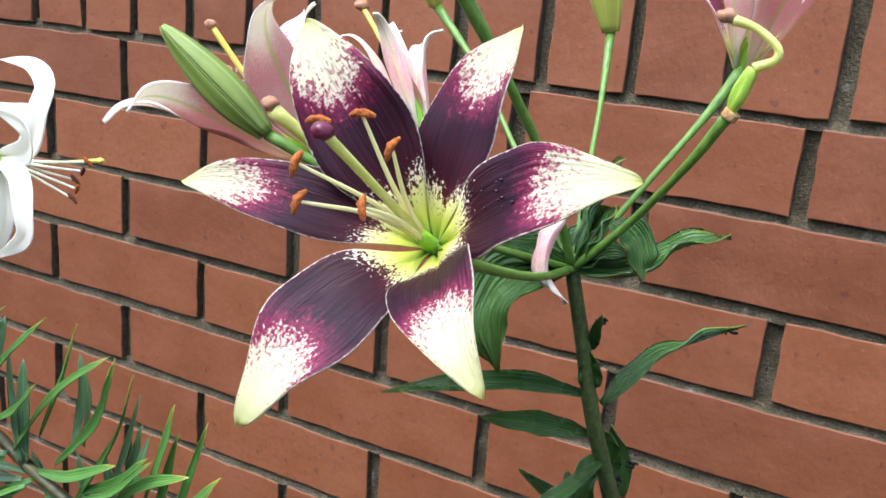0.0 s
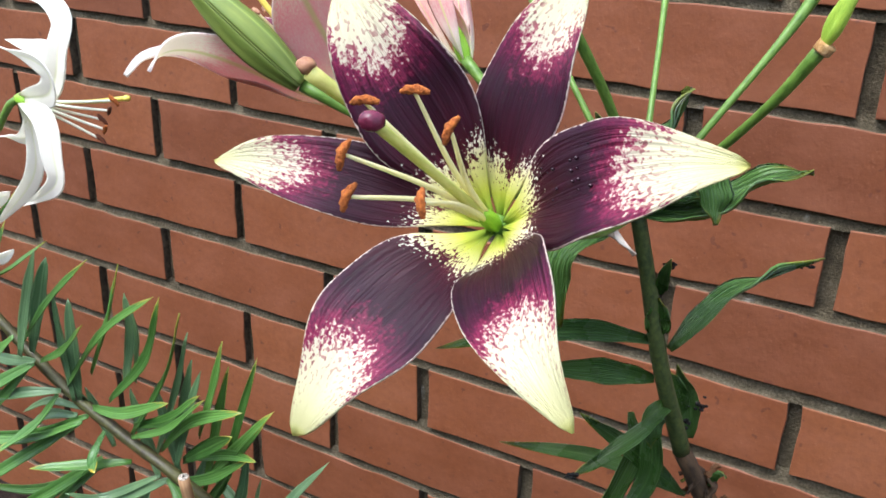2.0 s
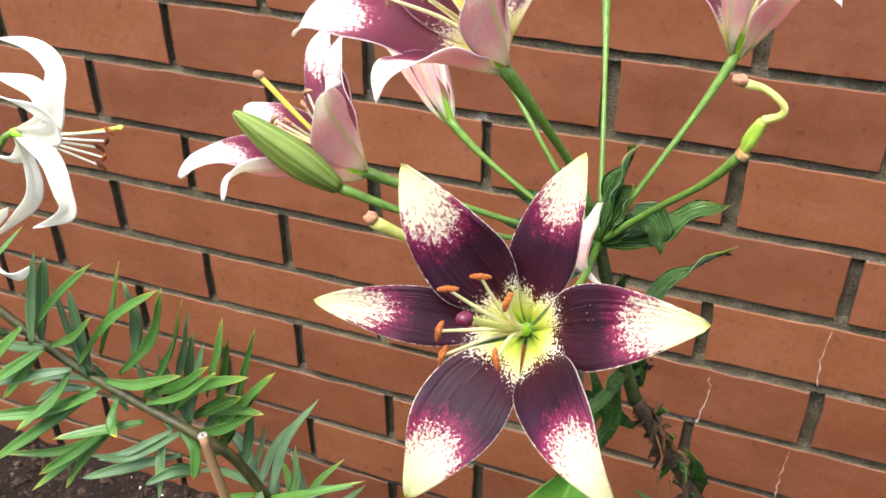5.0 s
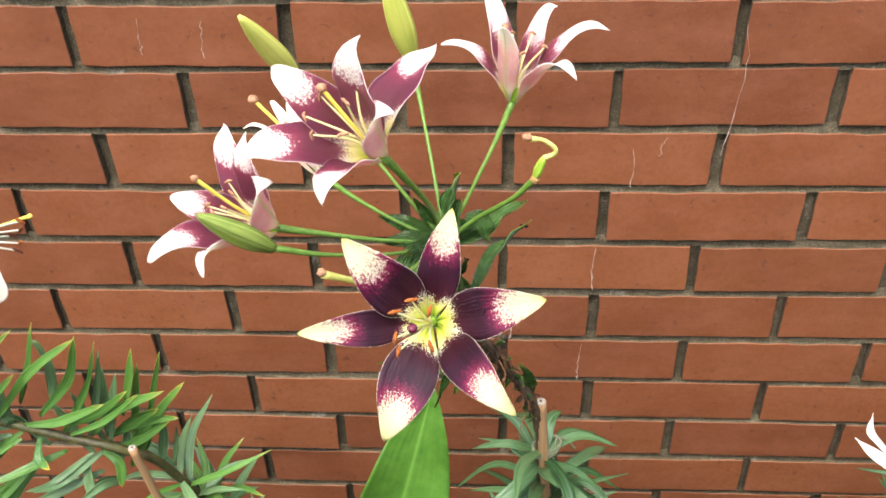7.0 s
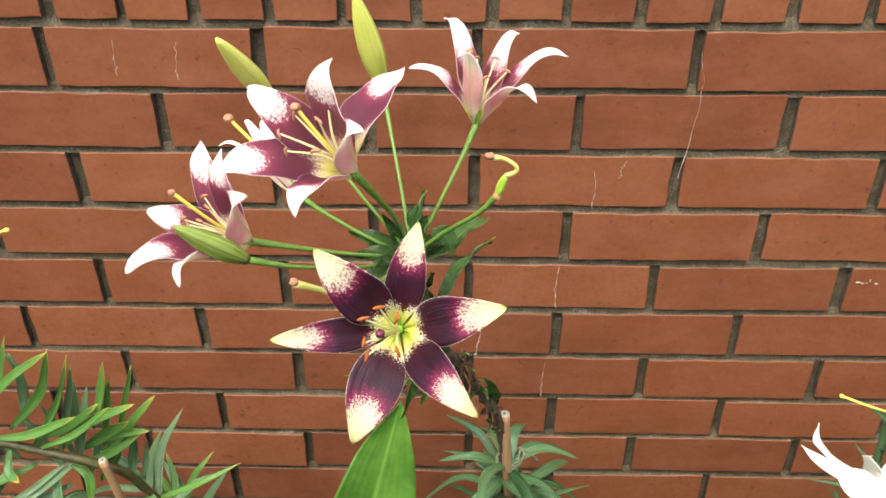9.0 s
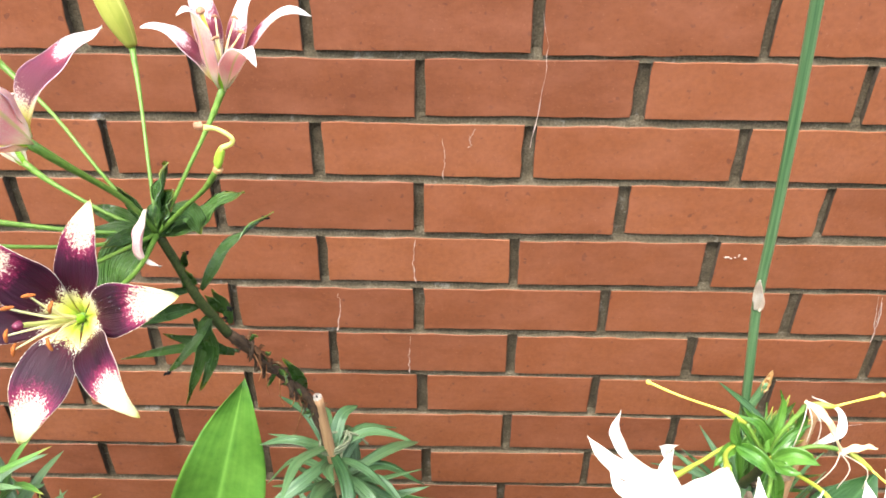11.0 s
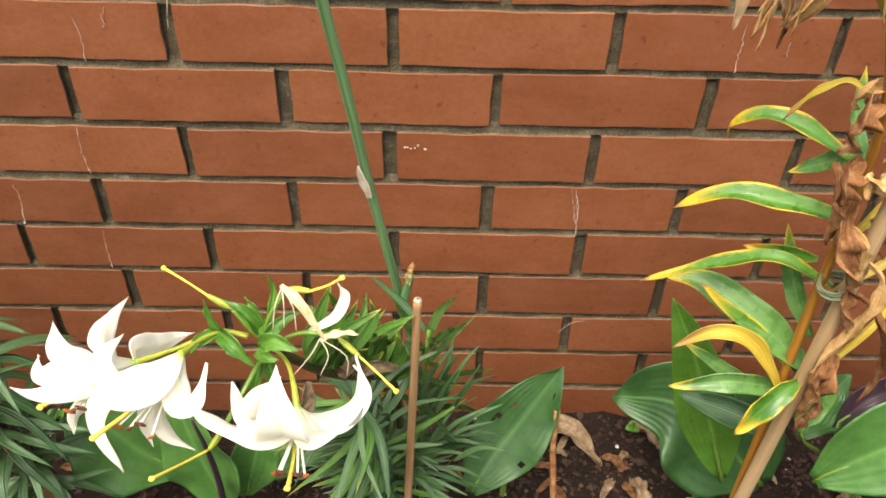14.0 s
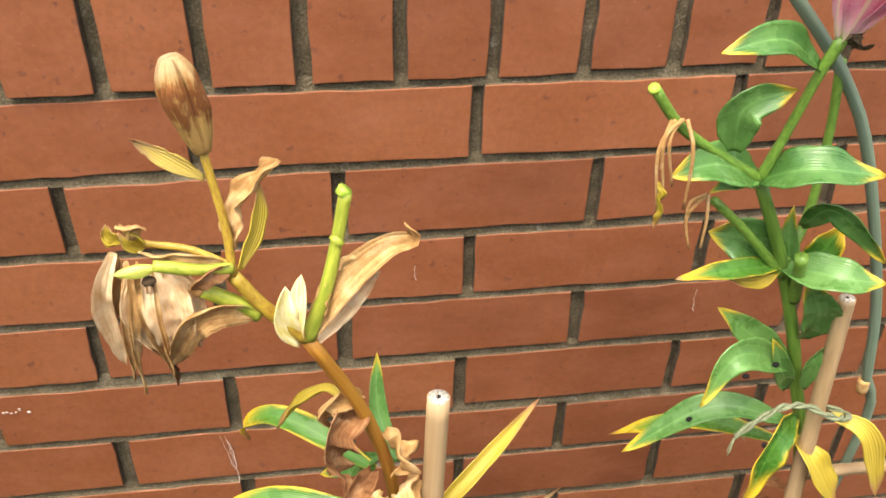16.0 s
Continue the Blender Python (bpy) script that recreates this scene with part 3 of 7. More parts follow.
def blade(name, pts, width, mats, parent, up=(0, -0.3, 1), base=0.25, peak=0.45, sharp=1.0, cup=0.25, ripple=0.0, twist=0.0,
          thick=0.0005, nv=16, nu=7, seed=0, label="", groove=0.0, torn=0.0, ribs=0.0, lines=2.5, blunt=0.0, claw=1.0, crumple=0.0, holes=()):
    """A leaf or petal: a thin closed shell along the line pts. cup: how far the rims rise, in half widths. twist: degrees along it. holes: eaten cells."""
    line = spline(local(parent, pts), nv)
    fr = frames_along(line, up)
    half = width / 2
    rnd = random.Random(seed * 7919 + 13)
    ph = rnd.random() * 50
    top, uv = [], []
    for i, (p, (t, s, n)) in enumerate(zip(line, fr)):
        v = i / (nv - 1)
        w = max(lens_shape(v, base, peak, sharp, blunt, claw), 0.012) * half
        a = radians(twist) * v
        s2, n2 = s * math.cos(a) + n * math.sin(a), n * math.cos(a) - s * math.sin(a)
        for k in range(nu):
            x = 2 * k / (nu - 1) - 1
            rise = cup * x * x * w + ripple * half * abs(x) ** 1.5 * math.sin(v * 17 + ph + (2.1 if x > 0 else 0)) * min(1, v * 4)
            rise += ribs * half * math.cos(x * math.pi * 2 * lines) * min(1, w / half * 1.4)
            rise -= groove * half * math.exp(-(x * 4) ** 2) * (1 - v)
            if crumple:
                rise += crumple * half * (noise.noise(Vector((v * 9 + ph, x * 1.6, seed * 0.7))) + 0.6 * noise.noise(Vector((v * 5 + ph, x * 5.0, seed * 1.3))))
            ww = w * (1 - torn * max(0, noise.noise(Vector((v * 9 + ph, x * 2, seed)))) * abs(x))
            top.append(p + s2 * (x * ww) + n2 * rise)
            uv.append((0.5 + x / 2, v))
    m = len(top)
    verts, nrm = list(top), []
    for i, (t, s, n) in enumerate(fr):
        a = radians(twist) * i / (nv - 1)
        nrm += [n * math.cos(a) - s * math.sin(a)] * nu
    verts += [q - d * thick for q, d in zip(top, nrm)]
    faces, slots = [], []
    for i in range(nv - 1):
        for k in range(nu - 1):
            if (i, k) in holes:
                continue
            a = i * nu + k
            faces.append((a, a + 1, a + nu + 1, a + nu))
            slots.append(0)
            faces.append((m + a + nu, m + a + nu + 1, m + a + 1, m + a))
            slots.append(1)
    ring = [k for k in range(nu)] + [i * nu + nu - 1 for i in range(1, nv)] + [(nv - 1) * nu + k for k in range(nu - 2, -1, -1)] + [i * nu for i in range(nv - 2, 0, -1)]
    for a, b in zip(ring, ring[1:] + ring[:1]):
        faces.append((b, a, m + a, m + b))
        slots.append(0)
    if not isinstance(mats, (list, tuple)):
        mats = [mats, mats]
    return mesh_ob(name, verts, faces, list(mats), parent, uv + uv, slots, True, label)


def pod(name, a, b, radius, mat, parent, ribs=3, depth=0.12, peak=0.45, tipr=0.12, seg=18, n=16, label="", bend=(0, 0, 0), end0=0.35, wrinkle=0.0):
    """A bud or seed pod from a to b with shallow furrows along it."""
    a, b = local(parent, [a, b])
    mid = (a + b) / 2 + Vector(bend)
    line = spline([a, mid, b], n)
    fr = frames_along(line, (0.2, -0.6, 0.5))
    verts, uv, faces = [], [], []
    for i, (p, (t, s, nn)) in enumerate(zip(line, fr)):
        v = i / (n - 1)
        r = radius * (end0 + (1 - end0) * math.sin(min(1, v / peak) * math.pi / 2) if v < peak else tipr + (1 - tipr) * math.cos((v - peak) / (1 - peak) * math.pi / 2) ** 0.8)
        for k in range(seg):
            ang = 2 * math.pi * k / seg
            q = r * (1 - depth * (0.5 + 0.5 * math.cos(ang * ribs)) ** 4 * math.sin(math.pi * min(1, v * 1.1)))
            if wrinkle:
                q *= 1 + wrinkle * (noise.noise(Vector((math.cos(ang) * 2.6, math.sin(ang) * 2.6, v * 2.2))) + 0.5 * noise.noise(Vector((math.cos(ang) * 6, math.sin(ang) * 6, v * 5))))
            verts.append(p + (s * math.cos(ang) + nn * math.sin(ang)) * q)
            uv.append(((k * ribs / seg) % 1.0, v * 0.9))
    for i in range(n - 1):
        for k in range(seg):
            x, y = i * seg + k, i * seg + (k + 1) % seg
            faces.append((x, y, y + seg, x + seg))
    faces.append(tuple(range(seg - 1, -1, -1)))
    faces.append(tuple(range((n - 1) * seg, n * seg)))
    return mesh_ob(name, verts, faces, mat, parent, uv, None, True, label)


def blob(name, place, radius, mat, parent, squash=(1, 1, 1), rough=0.0, sub=2, label=""):
    bm = bmesh.new()
    bmesh.ops.create_icosphere(bm, subdivisions=sub, radius=1.0)
    o = local(parent, [place])[0] if parent is not None else Vector((0, 0, 0))
    for v in bm.verts:
        k = 1 + rough * noise.noise(v.co * 2.3 + Vector(place) * 90)
        v.co = Vector((v.co.x * squash[0], v.co.y * squash[1], v.co.z * squash[2])) * radius * k + o
    me = bpy.data.meshes.new(name)
    bm.to_mesh(me)
    bm.free()
    me.materials.append(mat)
    me.polygons.foreach_set("use_smooth", [True] * len(me.polygons))
    ob = new(name, me)
    if parent is not None:
        ob.parent = parent
    else:
        ob.location = place
    if label:
        tagged(ob, label)
    return ob


def crumbs(name, place, spread, n, size, mat, parent, rr, label=""):
    """A small heap of grains, as one mesh."""
    bm = bmesh.new()
    o = local(parent, [place])[0]
    for k in range(n):
        c = o + Vector((rr.gauss(0, spread * 0.7), rr.gauss(0, spread * 0.3), rr.gauss(0, spread * 0.5)))
        made = bmesh.ops.create_icosphere(bm, subdivisions=1, radius=size * rr.uniform(0.6, 1.3))
        for v in made["verts"]:
            v.co = Vector((v.co.x * 1.3, v.co.y, v.co.z * 0.8)) + c
    me = bpy.data.meshes.new(name)
    bm.to_mesh(me)
    bm.free()
    me.materials.append(mat)
    ob = new(name, me)
    ob.parent = parent
    return ob


def bez(a, b, c, d, n=9):
    return [a * (1 - s) ** 3 + b * 3 * s * (1 - s) ** 2 + c * 3 * s * s * (1 - s) + d * s ** 3 for s in [i / (n - 1) for i in range(n)]]


def lily(parent, base, axis, tips, widths, mats, filaments=(), stigma=None, flare=0.25, anther=ANTHER, knob=STIGMA, style=STYLE, label="", cup=0.22,
         ripple=0.07, fore=0.6, name="flower", anther_size=0.0030, ovary=0.006, groove=0.12, fil=0.0009, seed=0, knob_size=0.0031, out=0.33):
    """A lily flower: six petals from the base to their tips, six stamens, an ovary with style and stigma. axis: where it faces."""
    A = Vector(axis).normalized()
    B = Vector(base)
    fl = pod(name, B - A * 0.004, B + A * ovary * 2.2, ovary * 0.55, OVARY, parent, ribs=6, depth=0.15, tipr=0.5, n=8, label=label)
    for i, tip in enumerate(tips):
        T = Vector(tip)
        d = T - B
        rad = d - A * d.dot(A)
        rad = rad.normalized() if rad.length > 1e-4 else A.orthogonal()
        ln = d.length
        P1 = B + (A * fore + rad * 0.75) * (out * ln)
        P2 = T - (rad * 1.0 - A * flare).normalized() * (0.36 * ln)
        inner = i % 2
        line = bez(B + rad * 0.002 - A * 0.001 * inner, P1, P2, T)
        blade("petal", line, widths[i % len(widths)], mats, fl, up=A - rad * 0.6, base=0.08, peak=0.46, sharp=1.4, blunt=0.24, claw=1.4, cup=cup, ripple=ripple, thick=0.0006,
              nv=38, nu=13, seed=i + 17 * seed, groove=groove)
    for k, f in enumerate(filaments):
        f = Vector(f)
        d = f - B
        m = B + A * d.length * 0.5 + (d - A * d.dot(A)) * 0.30
        q = tube("filament", [B, m, f], [fil * 1.25, fil * 0.9, fil * 0.55], FILAMENT, fl, n=14, seg=8)
        if anther_size:
            rr = random.Random(seed * 31 + k)
            side = Vector((rr.uniform(-1, 1), rr.uniform(-0.5, 0.5), rr.uniform(-0.4, 0.8)))
            side = (side - A * side.dot(A) * 0.7).normalized()
            tube("anther", [f - side * anther_size * 1.1 - A * 0.0006, f + A * 0.0008, f + side * anther_size * 1.1 - A * 0.0004],
                 [anther_size * 0.16, anther_size * 0.31, anther_size * 0.35, anther_size * 0.31, anther_size * 0.14], anther, q, n=16, seg=10, bumps=0.5)
    if stigma is not None:
        s = Vector(stigma)
        d = s - B
        m = B + A * d.length * 0.5 + (d - A * d.dot(A)) * 0.35
        q = tube("pistil", [B + A * ovary, m, s], [0.0014, 0.0011, 0.0013], style, fl, n=12, seg=9)
        blob("stigma", s, knob_size, knob, q, (1, 1, 0.85), 0.25)
    return fl


def ring_tips(base, axis, length, reach, turn=0.0, jitter=0.006, seed=0, n=6):
    """Tips of an evenly open flower. reach: degrees between the axis and the way to a tip."""
    A = Vector(axis).normalized()
    u = A.orthogonal().normalized()
    w = A.cross(u)
    rr = random.Random(seed + 5)
    out = []
    for k in range(n):
        a = radians(turn + k * 360 / n + rr.uniform(-6, 6))
        rad = u * math.cos(a) + w * math.sin(a)
        g = radians(reach + rr.uniform(-7, 7))
        out.append(Vector(base) + (A * math.cos(g) + rad * math.sin(g)) * length * rr.uniform(0.94, 1.05))
    return out


def ring_stamens(base, axis, length, spread, turn=0.0, seed=0, n=6, lean=(0, 0, 0)):
    return [p + Vector(lean) for p in ring_tips(base, axis, length, spread, turn, seed=seed, n=n)]


def cane(name, a, b, radius, mat, label, knots=(0.3, 0.62), group=""):
    """A bamboo cane from its foot a to its cut top b, with swollen knots."""
    c = thing(name, a, label, "garden cane", group)
    A, B = Vector(a), Vector(b)
    if A.z < 0:
        A += (A - B).normalized() * 0.08
    n = 60
    line = [A.lerp(B, i / (n - 1)) for i in range(n)]
    rr = []
    for i in range(n):
        s = i / (n - 1)
        rr.append(radius * (1.08 - 0.12 * s) * (1 + 0.10 * sum(math.exp(-((s - k) / 0.008) ** 2) for k in knots)))
    tube("cane_body", line, rr, mat, c, n=n, seg=14)
    d = (B - A).normalized()
    tube("cane_end", [B - d * 0.001, B + d * 0.0006], [radius * 0.86, radius * 0.86], PITH, c, n=4, seg=12)
    # solid black plug; the shade inside the hollow is put into its colour
    tube("cane_hole", [B, B + d * 0.0010], [radius * 0.2, radius * 0.2], BLACK, c, n=4, seg=8)
    return c


# ---- ground ----
def ground_height(x, y):
    if not (-2.2 < x < 2.4 and -1.3 < y < 0.02):
        return BED
    f = min(1, (x + 2.2) / 0.3, (2.4 - x) / 0.3, (y + 1.3) / 0.3)
    p = Vector((x, y, 0))
    return f * (0.012 * noise.noise(p * 7) + 0.010 * noise.noise(p * 22) + 0.007 * noise.noise(p * 60) + 0.004 * noise.noise(p * 130)) + BED


def build_ground():
    xs = [-60, -15, -5, -2.6] + [-2.2 + i * 0.0115 for i in range(401)] + [2.8, 5, 15, 60]
    ys = [-60, -15, -5, -2, -1.4] + [-1.3 + i * 0.0125 for i in range(106)] + [0.3, 2, 5, 15, 60]
    verts = [(x, y, ground_height(x, y)) for y in ys for x in xs]
    w = len(xs)
    faces = [(j * w + i, j * w + i + 1, (j + 1) * w + i + 1, (j + 1) * w + i) for j in range(len(ys) - 1) for i in range(w - 1)]
    g = mesh_ob("ground", verts, faces, SOIL)
    tagged(g, "dark crumbly garden soil of a flower bed", "ground", kind="structure")


build_ground()


# ---- plants ----
def leafy(parent, stem, n, length, width, mats, seed, tilt=(20, 60), s0=0.05, s1=0.95, droop=0.25, curl=0.0, grow=0.0, clear=None):
    """Narrow leaves all round a stem. tilt: degrees by which they rise towards the stem's tip. clear: x, y of a cane that no leaf hangs before."""
    rr = random.Random(seed)
    line = spline(stem, 60)
    fr = frames_along(line, (0.2, -0.7, 0.4))
    for k in range(n):
        s = s0 + (s1 - s0) * (k + rr.uniform(-0.3, 0.3)) / max(1, n - 1)
        i = min(59, max(0, int(s * 59)))
        t, a, b = fr[i]
        ang = k * 2.39996 + rr.uniform(-0.35, 0.35)
        rad = a * math.cos(ang) + b * math.sin(ang)
        el = radians(rr.uniform(*tilt))
        d = rad * math.cos(el) + t * math.sin(el)
        ln = length * rr.uniform(0.7, 1.15) * (1 + grow * (0.5 - s))
        p = line[i]
        sag = Vector((0, 0, -1)) * ln * droop * rr.uniform(0.3, 1.3)
        side = rad.cross(t) * ln * rr.uniform(-0.12, 0.12)
        bend = t * ln * curl * rr.uniform(0.4, 1.2)
        m = p + d * ln * 0.5 + sag * 0.2 + side
        e = p + d * ln + sag + bend
        w, mat, tw = width * rr.uniform(0.8, 1.2), mats[rr.randrange(len(mats))], rr.uniform(-40, 40)
        if clear and any(abs(q.x - clear[0]) < 0.015 and q.y < clear[1] + 0.01 for q in (m, e, m.lerp(e, 0.5), m.lerp(p, 0.4))):
            continue
        blade("leaf", [p, m, e], w, mat, parent, up=t + Vector((0, 0, 0.4)), base=0.45, peak=0.35, sharp=0.8, cup=0.35, ripple=0.05, nv=11, nu=5, seed=k, twist=tw)


def leaf(parent, pts, width, mat=LEAF, up=(0, -0.4, 1), **kw):
    o = dict(base=0.3, peak=0.42, sharp=0.8, cup=0.25, ripple=0.08, nv=20, nu=13, ribs=0.02, torn=0.08)
    o.update(kw)
    return blade("leaf", pts, width, mat, parent, up=up, **o)


def dry(parent, pts, width, mat=DRY, seed=1, name="withered_leaf", **kw):
    o = dict(base=0.4, peak=0.4, sharp=0.7, cup=0.9, ripple=0.35, twist=120, nv=30, nu=11, torn=0.4, crumple=0.55)
    o.update(kw)
    return blade(name, pts, width, mat, parent, seed=seed, **o)


BI = [PETAL, PETAL_BACK]
PALE = [PETAL_FADED, PETAL_ROSE]
FADED = [PETAL_OLD, PETAL_ROSE]
WH = [WHITE, WHITE]


def white_flower(p, stalk, petals, filaments, stigma, label, axis=None):
    """A recurved white flower: each petal runs from the stalk's end along its own line. axis: where the flower faces."""
    base = Vector(stalk[-1])
    tube("pedicel", stalk, [0.0025, 0.0021, 0.0022, 0.0034], STEM_OLIVINE if axis else STEM, p, n=22)
    heart = sum((Vector(q[1]) for q, w in petals), Vector()) / len(petals)
    ax = Vector(axis).normalized() if axis else (heart - base).normalized()
    f = pod("flower", base - ax * 0.003, base + ax * 0.008, 0.0036, OVARY, p, ribs=6, depth=0.15, tipr=0.6, n=8, label=label)
    for i, (q, w) in enumerate(petals):
        out = (Vector(q[1]) - base) - ax * (Vector(q[1]) - base).dot(ax)
        up = ax - out.normalized() * 0.4 if axis else (ax - out.normalized() * 0.5).normalized() * 0.7 + Vector((0, -0.9, 0.35))
        blade("petal", [Vector(c) for c in q], w, WH, f, up=up, base=0.28, peak=0.42, sharp=1.15, cup=0.20, ripple=0.09, thick=0.0009, nv=34, nu=13, seed=i + 200 + len(filaments) * 7, groove=0.16)
    for k, e in enumerate(filaments):
        e = Vector(e)
        q = tube("filament", [base + ax * 0.004, (base + e) / 2 + ax * 0.006, e], [0.0011, 0.0009, 0.0007], FILAMENT_PALE, f, n=12, seg=7)
        side = Vector((0.5 - k % 2, 0.2, -0.6)).normalized()
        tube("anther", [e - side * 0.004, e + side * 0.004], [0.0007, 0.0014, 0.0012, 0.0007], ANTHER_DARK if k % 3 else ANTHER, q, n=8, seg=8, bumps=0.5)
    if stigma is not None:
        e = Vector(stigma)
        q = tube("pistil", [base + ax * 0.006, (base + e) / 2 + ax * 0.009, e], [0.0011, 0.0011, 0.0015], STYLE_YELLOW, f, n=14, seg=9)
        blob("stigma", e, 0.0022, STYLE_YELLOW, q, (1, 1, 0.85), 0.25)
    return f


def bicolour_lily():
    p = thing("lily_plant", (-0.165, -0.215, 0.0), "tall lily with plum and cream speckled flowers and green buds", "lily")
    node = (-0.271, -0.352, 0.703)
    tube("stem", [node, (-0.265, -0.346, 0.673), (-0.258, -0.339, 0.636), (-0.248, -0.320, 0.586)], [0.0030, 0.0033, 0.0036, 0.0040], STEM_DARK, p, n=24)
    tube("lower_stem", [(-0.248, -0.320, 0.586), (-0.231, -0.298, 0.536), (-0.199, -0.275, 0.455), (-0.185, -0.25, 0.30), (-0.170, -0.22, 0.10), (-0.165, -0.215, -0.01)],
         [0.0040, 0.0046, 0.0050, 0.0048, 0.005], STEM_BROWN, p, n=70, seg=11, bumps=0.45, label="brown decaying lower stem with clinging debris")
    # open flower that faces the camera
    B = (-0.271, -0.474, 0.738)
    A = (-0.06, -0.80, 0.60)
    f = lily(p, B, A, [(-0.316, -0.474, 0.794), (-0.260, -0.452, 0.798), (-0.211, -0.490, 0.768), (-0.226, -0.533, 0.728), (-0.295, -0.524, 0.697), (-0.341, -0.496, 0.748)],
             [0.0285, 0.0230, 0.0275, 0.0235, 0.0305, 0.0195], BI, [(-0.279, -0.500, 0.775), (-0.287, -0.507, 0.773), (-0.270, -0.500, 0.768), (-0.286, -0.516, 0.764), (-0.285, -0.516, 0.755), (-0.269, -0.513, 0.756)],
             (-0.277, -0.519, 0.773), flare=0.35, fil=0.0008, knob_size=0.0027, label="open lily flower, plum petals with cream speckled tips", ovary=0.0042, seed=1, fore=0.62)
    petal = sorted([c for c in f.children if c.name.startswith("petal")], key=lambda c: c.name)[2].data
    drops = random.Random(2)
    for k in range(15):
        i, c = drops.randrange(9, 16), drops.randrange(2, 8)
        q = petal.vertices[int(i * 1.27) * 13 + c].co + Vector(p.location)
        blob("water_drop", tuple(q + Vector((0, -0.0003, 0.0003))), drops.uniform(0.0003, 0.0007), WATER, f, (1, 1, 0.8), 0.0, 1)
    tube("pedicel", [node, (-0.268, -0.40, 0.712), (-0.270, -0.445, 0.726), B], [0.0026, 0.0022, 0.0024, 0.0040], STEM, p)
    # upper flower
    B = (-0.300, -0.421, 0.812)
    lily(p, B, (-0.42, -0.42, 0.80), [(-0.306, -0.420, 0.881), (-0.358, -0.405, 0.856), (-0.373, -0.441, 0.820), (-0.324, -0.475, 0.815), (-0.272, -0.360, 0.850), (-0.287, -0.455, 0.856)],
         [0.030, 0.026], PALE, ring_stamens(B, (-0.48, -0.35, 0.80), 0.050, 20, 10, seed=3), (-0.327, -0.428, 0.856), flare=0.5, label="half-open lily flower, plum with white tips",
         anther=STIGMA_BROWN, knob=STIGMA_BROWN, style=STYLE_YELLOW, seed=2, fore=0.85, anther_size=0.0028, knob_size=0.003)
    tube("pedicel", [node, (-0.277, -0.375, 0.745), (-0.290, -0.408, 0.79), B], [0.0024, 0.0024, 0.0026, 0.004], STEM, p)
    # flower behind the large bud
    B = (-0.377, -0.386, 0.738)
    lily(p, B, (-0.55, -0.50, 0.67), [(-0.409, -0.350, 0.793), (-0.444, -0.376, 0.754), (-0.441, -0.434, 0.746), (-0.399, -0.462, 0.758), (-0.360, -0.430, 0.800), (-0.390, -0.368, 0.797)],
         [0.029, 0.023], PALE, ring_stamens(B, (-0.62, -0.3, 0.7), 0.045, 18, 20, seed=4), (-0.414, -0.404, 0.786), flare=0.22, label="half-open lily flower with pink underside",
         anther=STIGMA_BROWN, knob=STIGMA_BROWN, style=STYLE_YELLOW, seed=3, fore=0.6, anther_size=0.0028, knob_size=0.0024)
    tube("pedicel", [node, (-0.31, -0.366, 0.714), (-0.35, -0.378, 0.728), B], [0.0022, 0.002, 0.0022, 0.004], STEM, p)
    # small pale flower behind
    B = (-0.353, -0.338, 0.748)
    lily(p, B, (-0.45, 0.1, 0.88), [(-0.388, -0.310, 0.788), (-0.402, -0.335, 0.781), (-0.370, -0.355, 0.795), (-0.352, -0.325, 0.790), (-0.380, -0.290, 0.779), (-0.37, -0.33, 0.788)],
         [0.0095, 0.0085], [PETAL_BACK, PETAL_BACK], (), (-0.395, -0.325, 0.797), flare=0.2, label="fading pale pink lily flower", knob=STIGMA_BROWN, style=STYLE_YELLOW, seed=5, fore=0.95, knob_size=0.0035)
    tube("pedicel", [node, (-0.30, -0.35, 0.716), (-0.335, -0.343, 0.735), B], [0.002, 0.0018, 0.002, 0.0035], STEM, p)
    # topmost flower
    B = (-0.226, -0.306, 0.786)
    lily(p, B, (0.08, -0.06, 1), [(-0.166, -0.304, 0.834), (-0.198, -0.283, 0.842), (-0.250, -0.272, 0.848), (-0.273, -0.302, 0.824), (-0.240, -0.330, 0.844), (-0.190, -0.360, 0.827)],
         [0.0185, 0.0165], FADED, ring_stamens(B, (0.05, -0.05, 1), 0.044, 16, 0, seed=6), (-0.232, -0.308, 0.838), flare=0.55, label="upright lily flower, plum and white",
         anther=STIGMA_BROWN, knob=STIGMA_BROWN, style=STYLE_YELLOW, seed=7, fore=1.0, anther_size=0.0025, knob_size=0.0028)
    tube("pedicel", [node, (-0.253, -0.335, 0.735), (-0.236, -0.317, 0.765), B], [0.0022, 0.0019, 0.002, 0.0036], STEM, p)
    # buds
    for a, b, r, via in (((-0.368, -0.425, 0.751), (-0.402, -0.442, 0.786), 0.0075, [(-0.30, -0.38, 0.714), (-0.34, -0.41, 0.735)]),
                         ((-0.296, -0.262, 0.794), (-0.311, -0.270, 0.864), 0.0092, [(-0.279, -0.322, 0.735), (-0.289, -0.285, 0.768)]),
                         ((-0.370, -0.300, 0.800), (-0.392, -0.334, 0.857), 0.0078, [(-0.30, -0.342, 0.738), (-0.335, -0.318, 0.772)])):
        pod("bud", a, b, r, BUD if b[2] < 0.80 else BUD_YELLOW, p, ribs=3, depth=0.17, peak=0.4, tipr=0.16, seg=24, n=20, end0=0.45)
        tube("pedicel", [node] + via + [a], [0.0023, 0.0017, 0.0017, 0.0032], STEM, p)
    # seed pod with its bent style
    a = (-0.214, -0.386, 0.775)
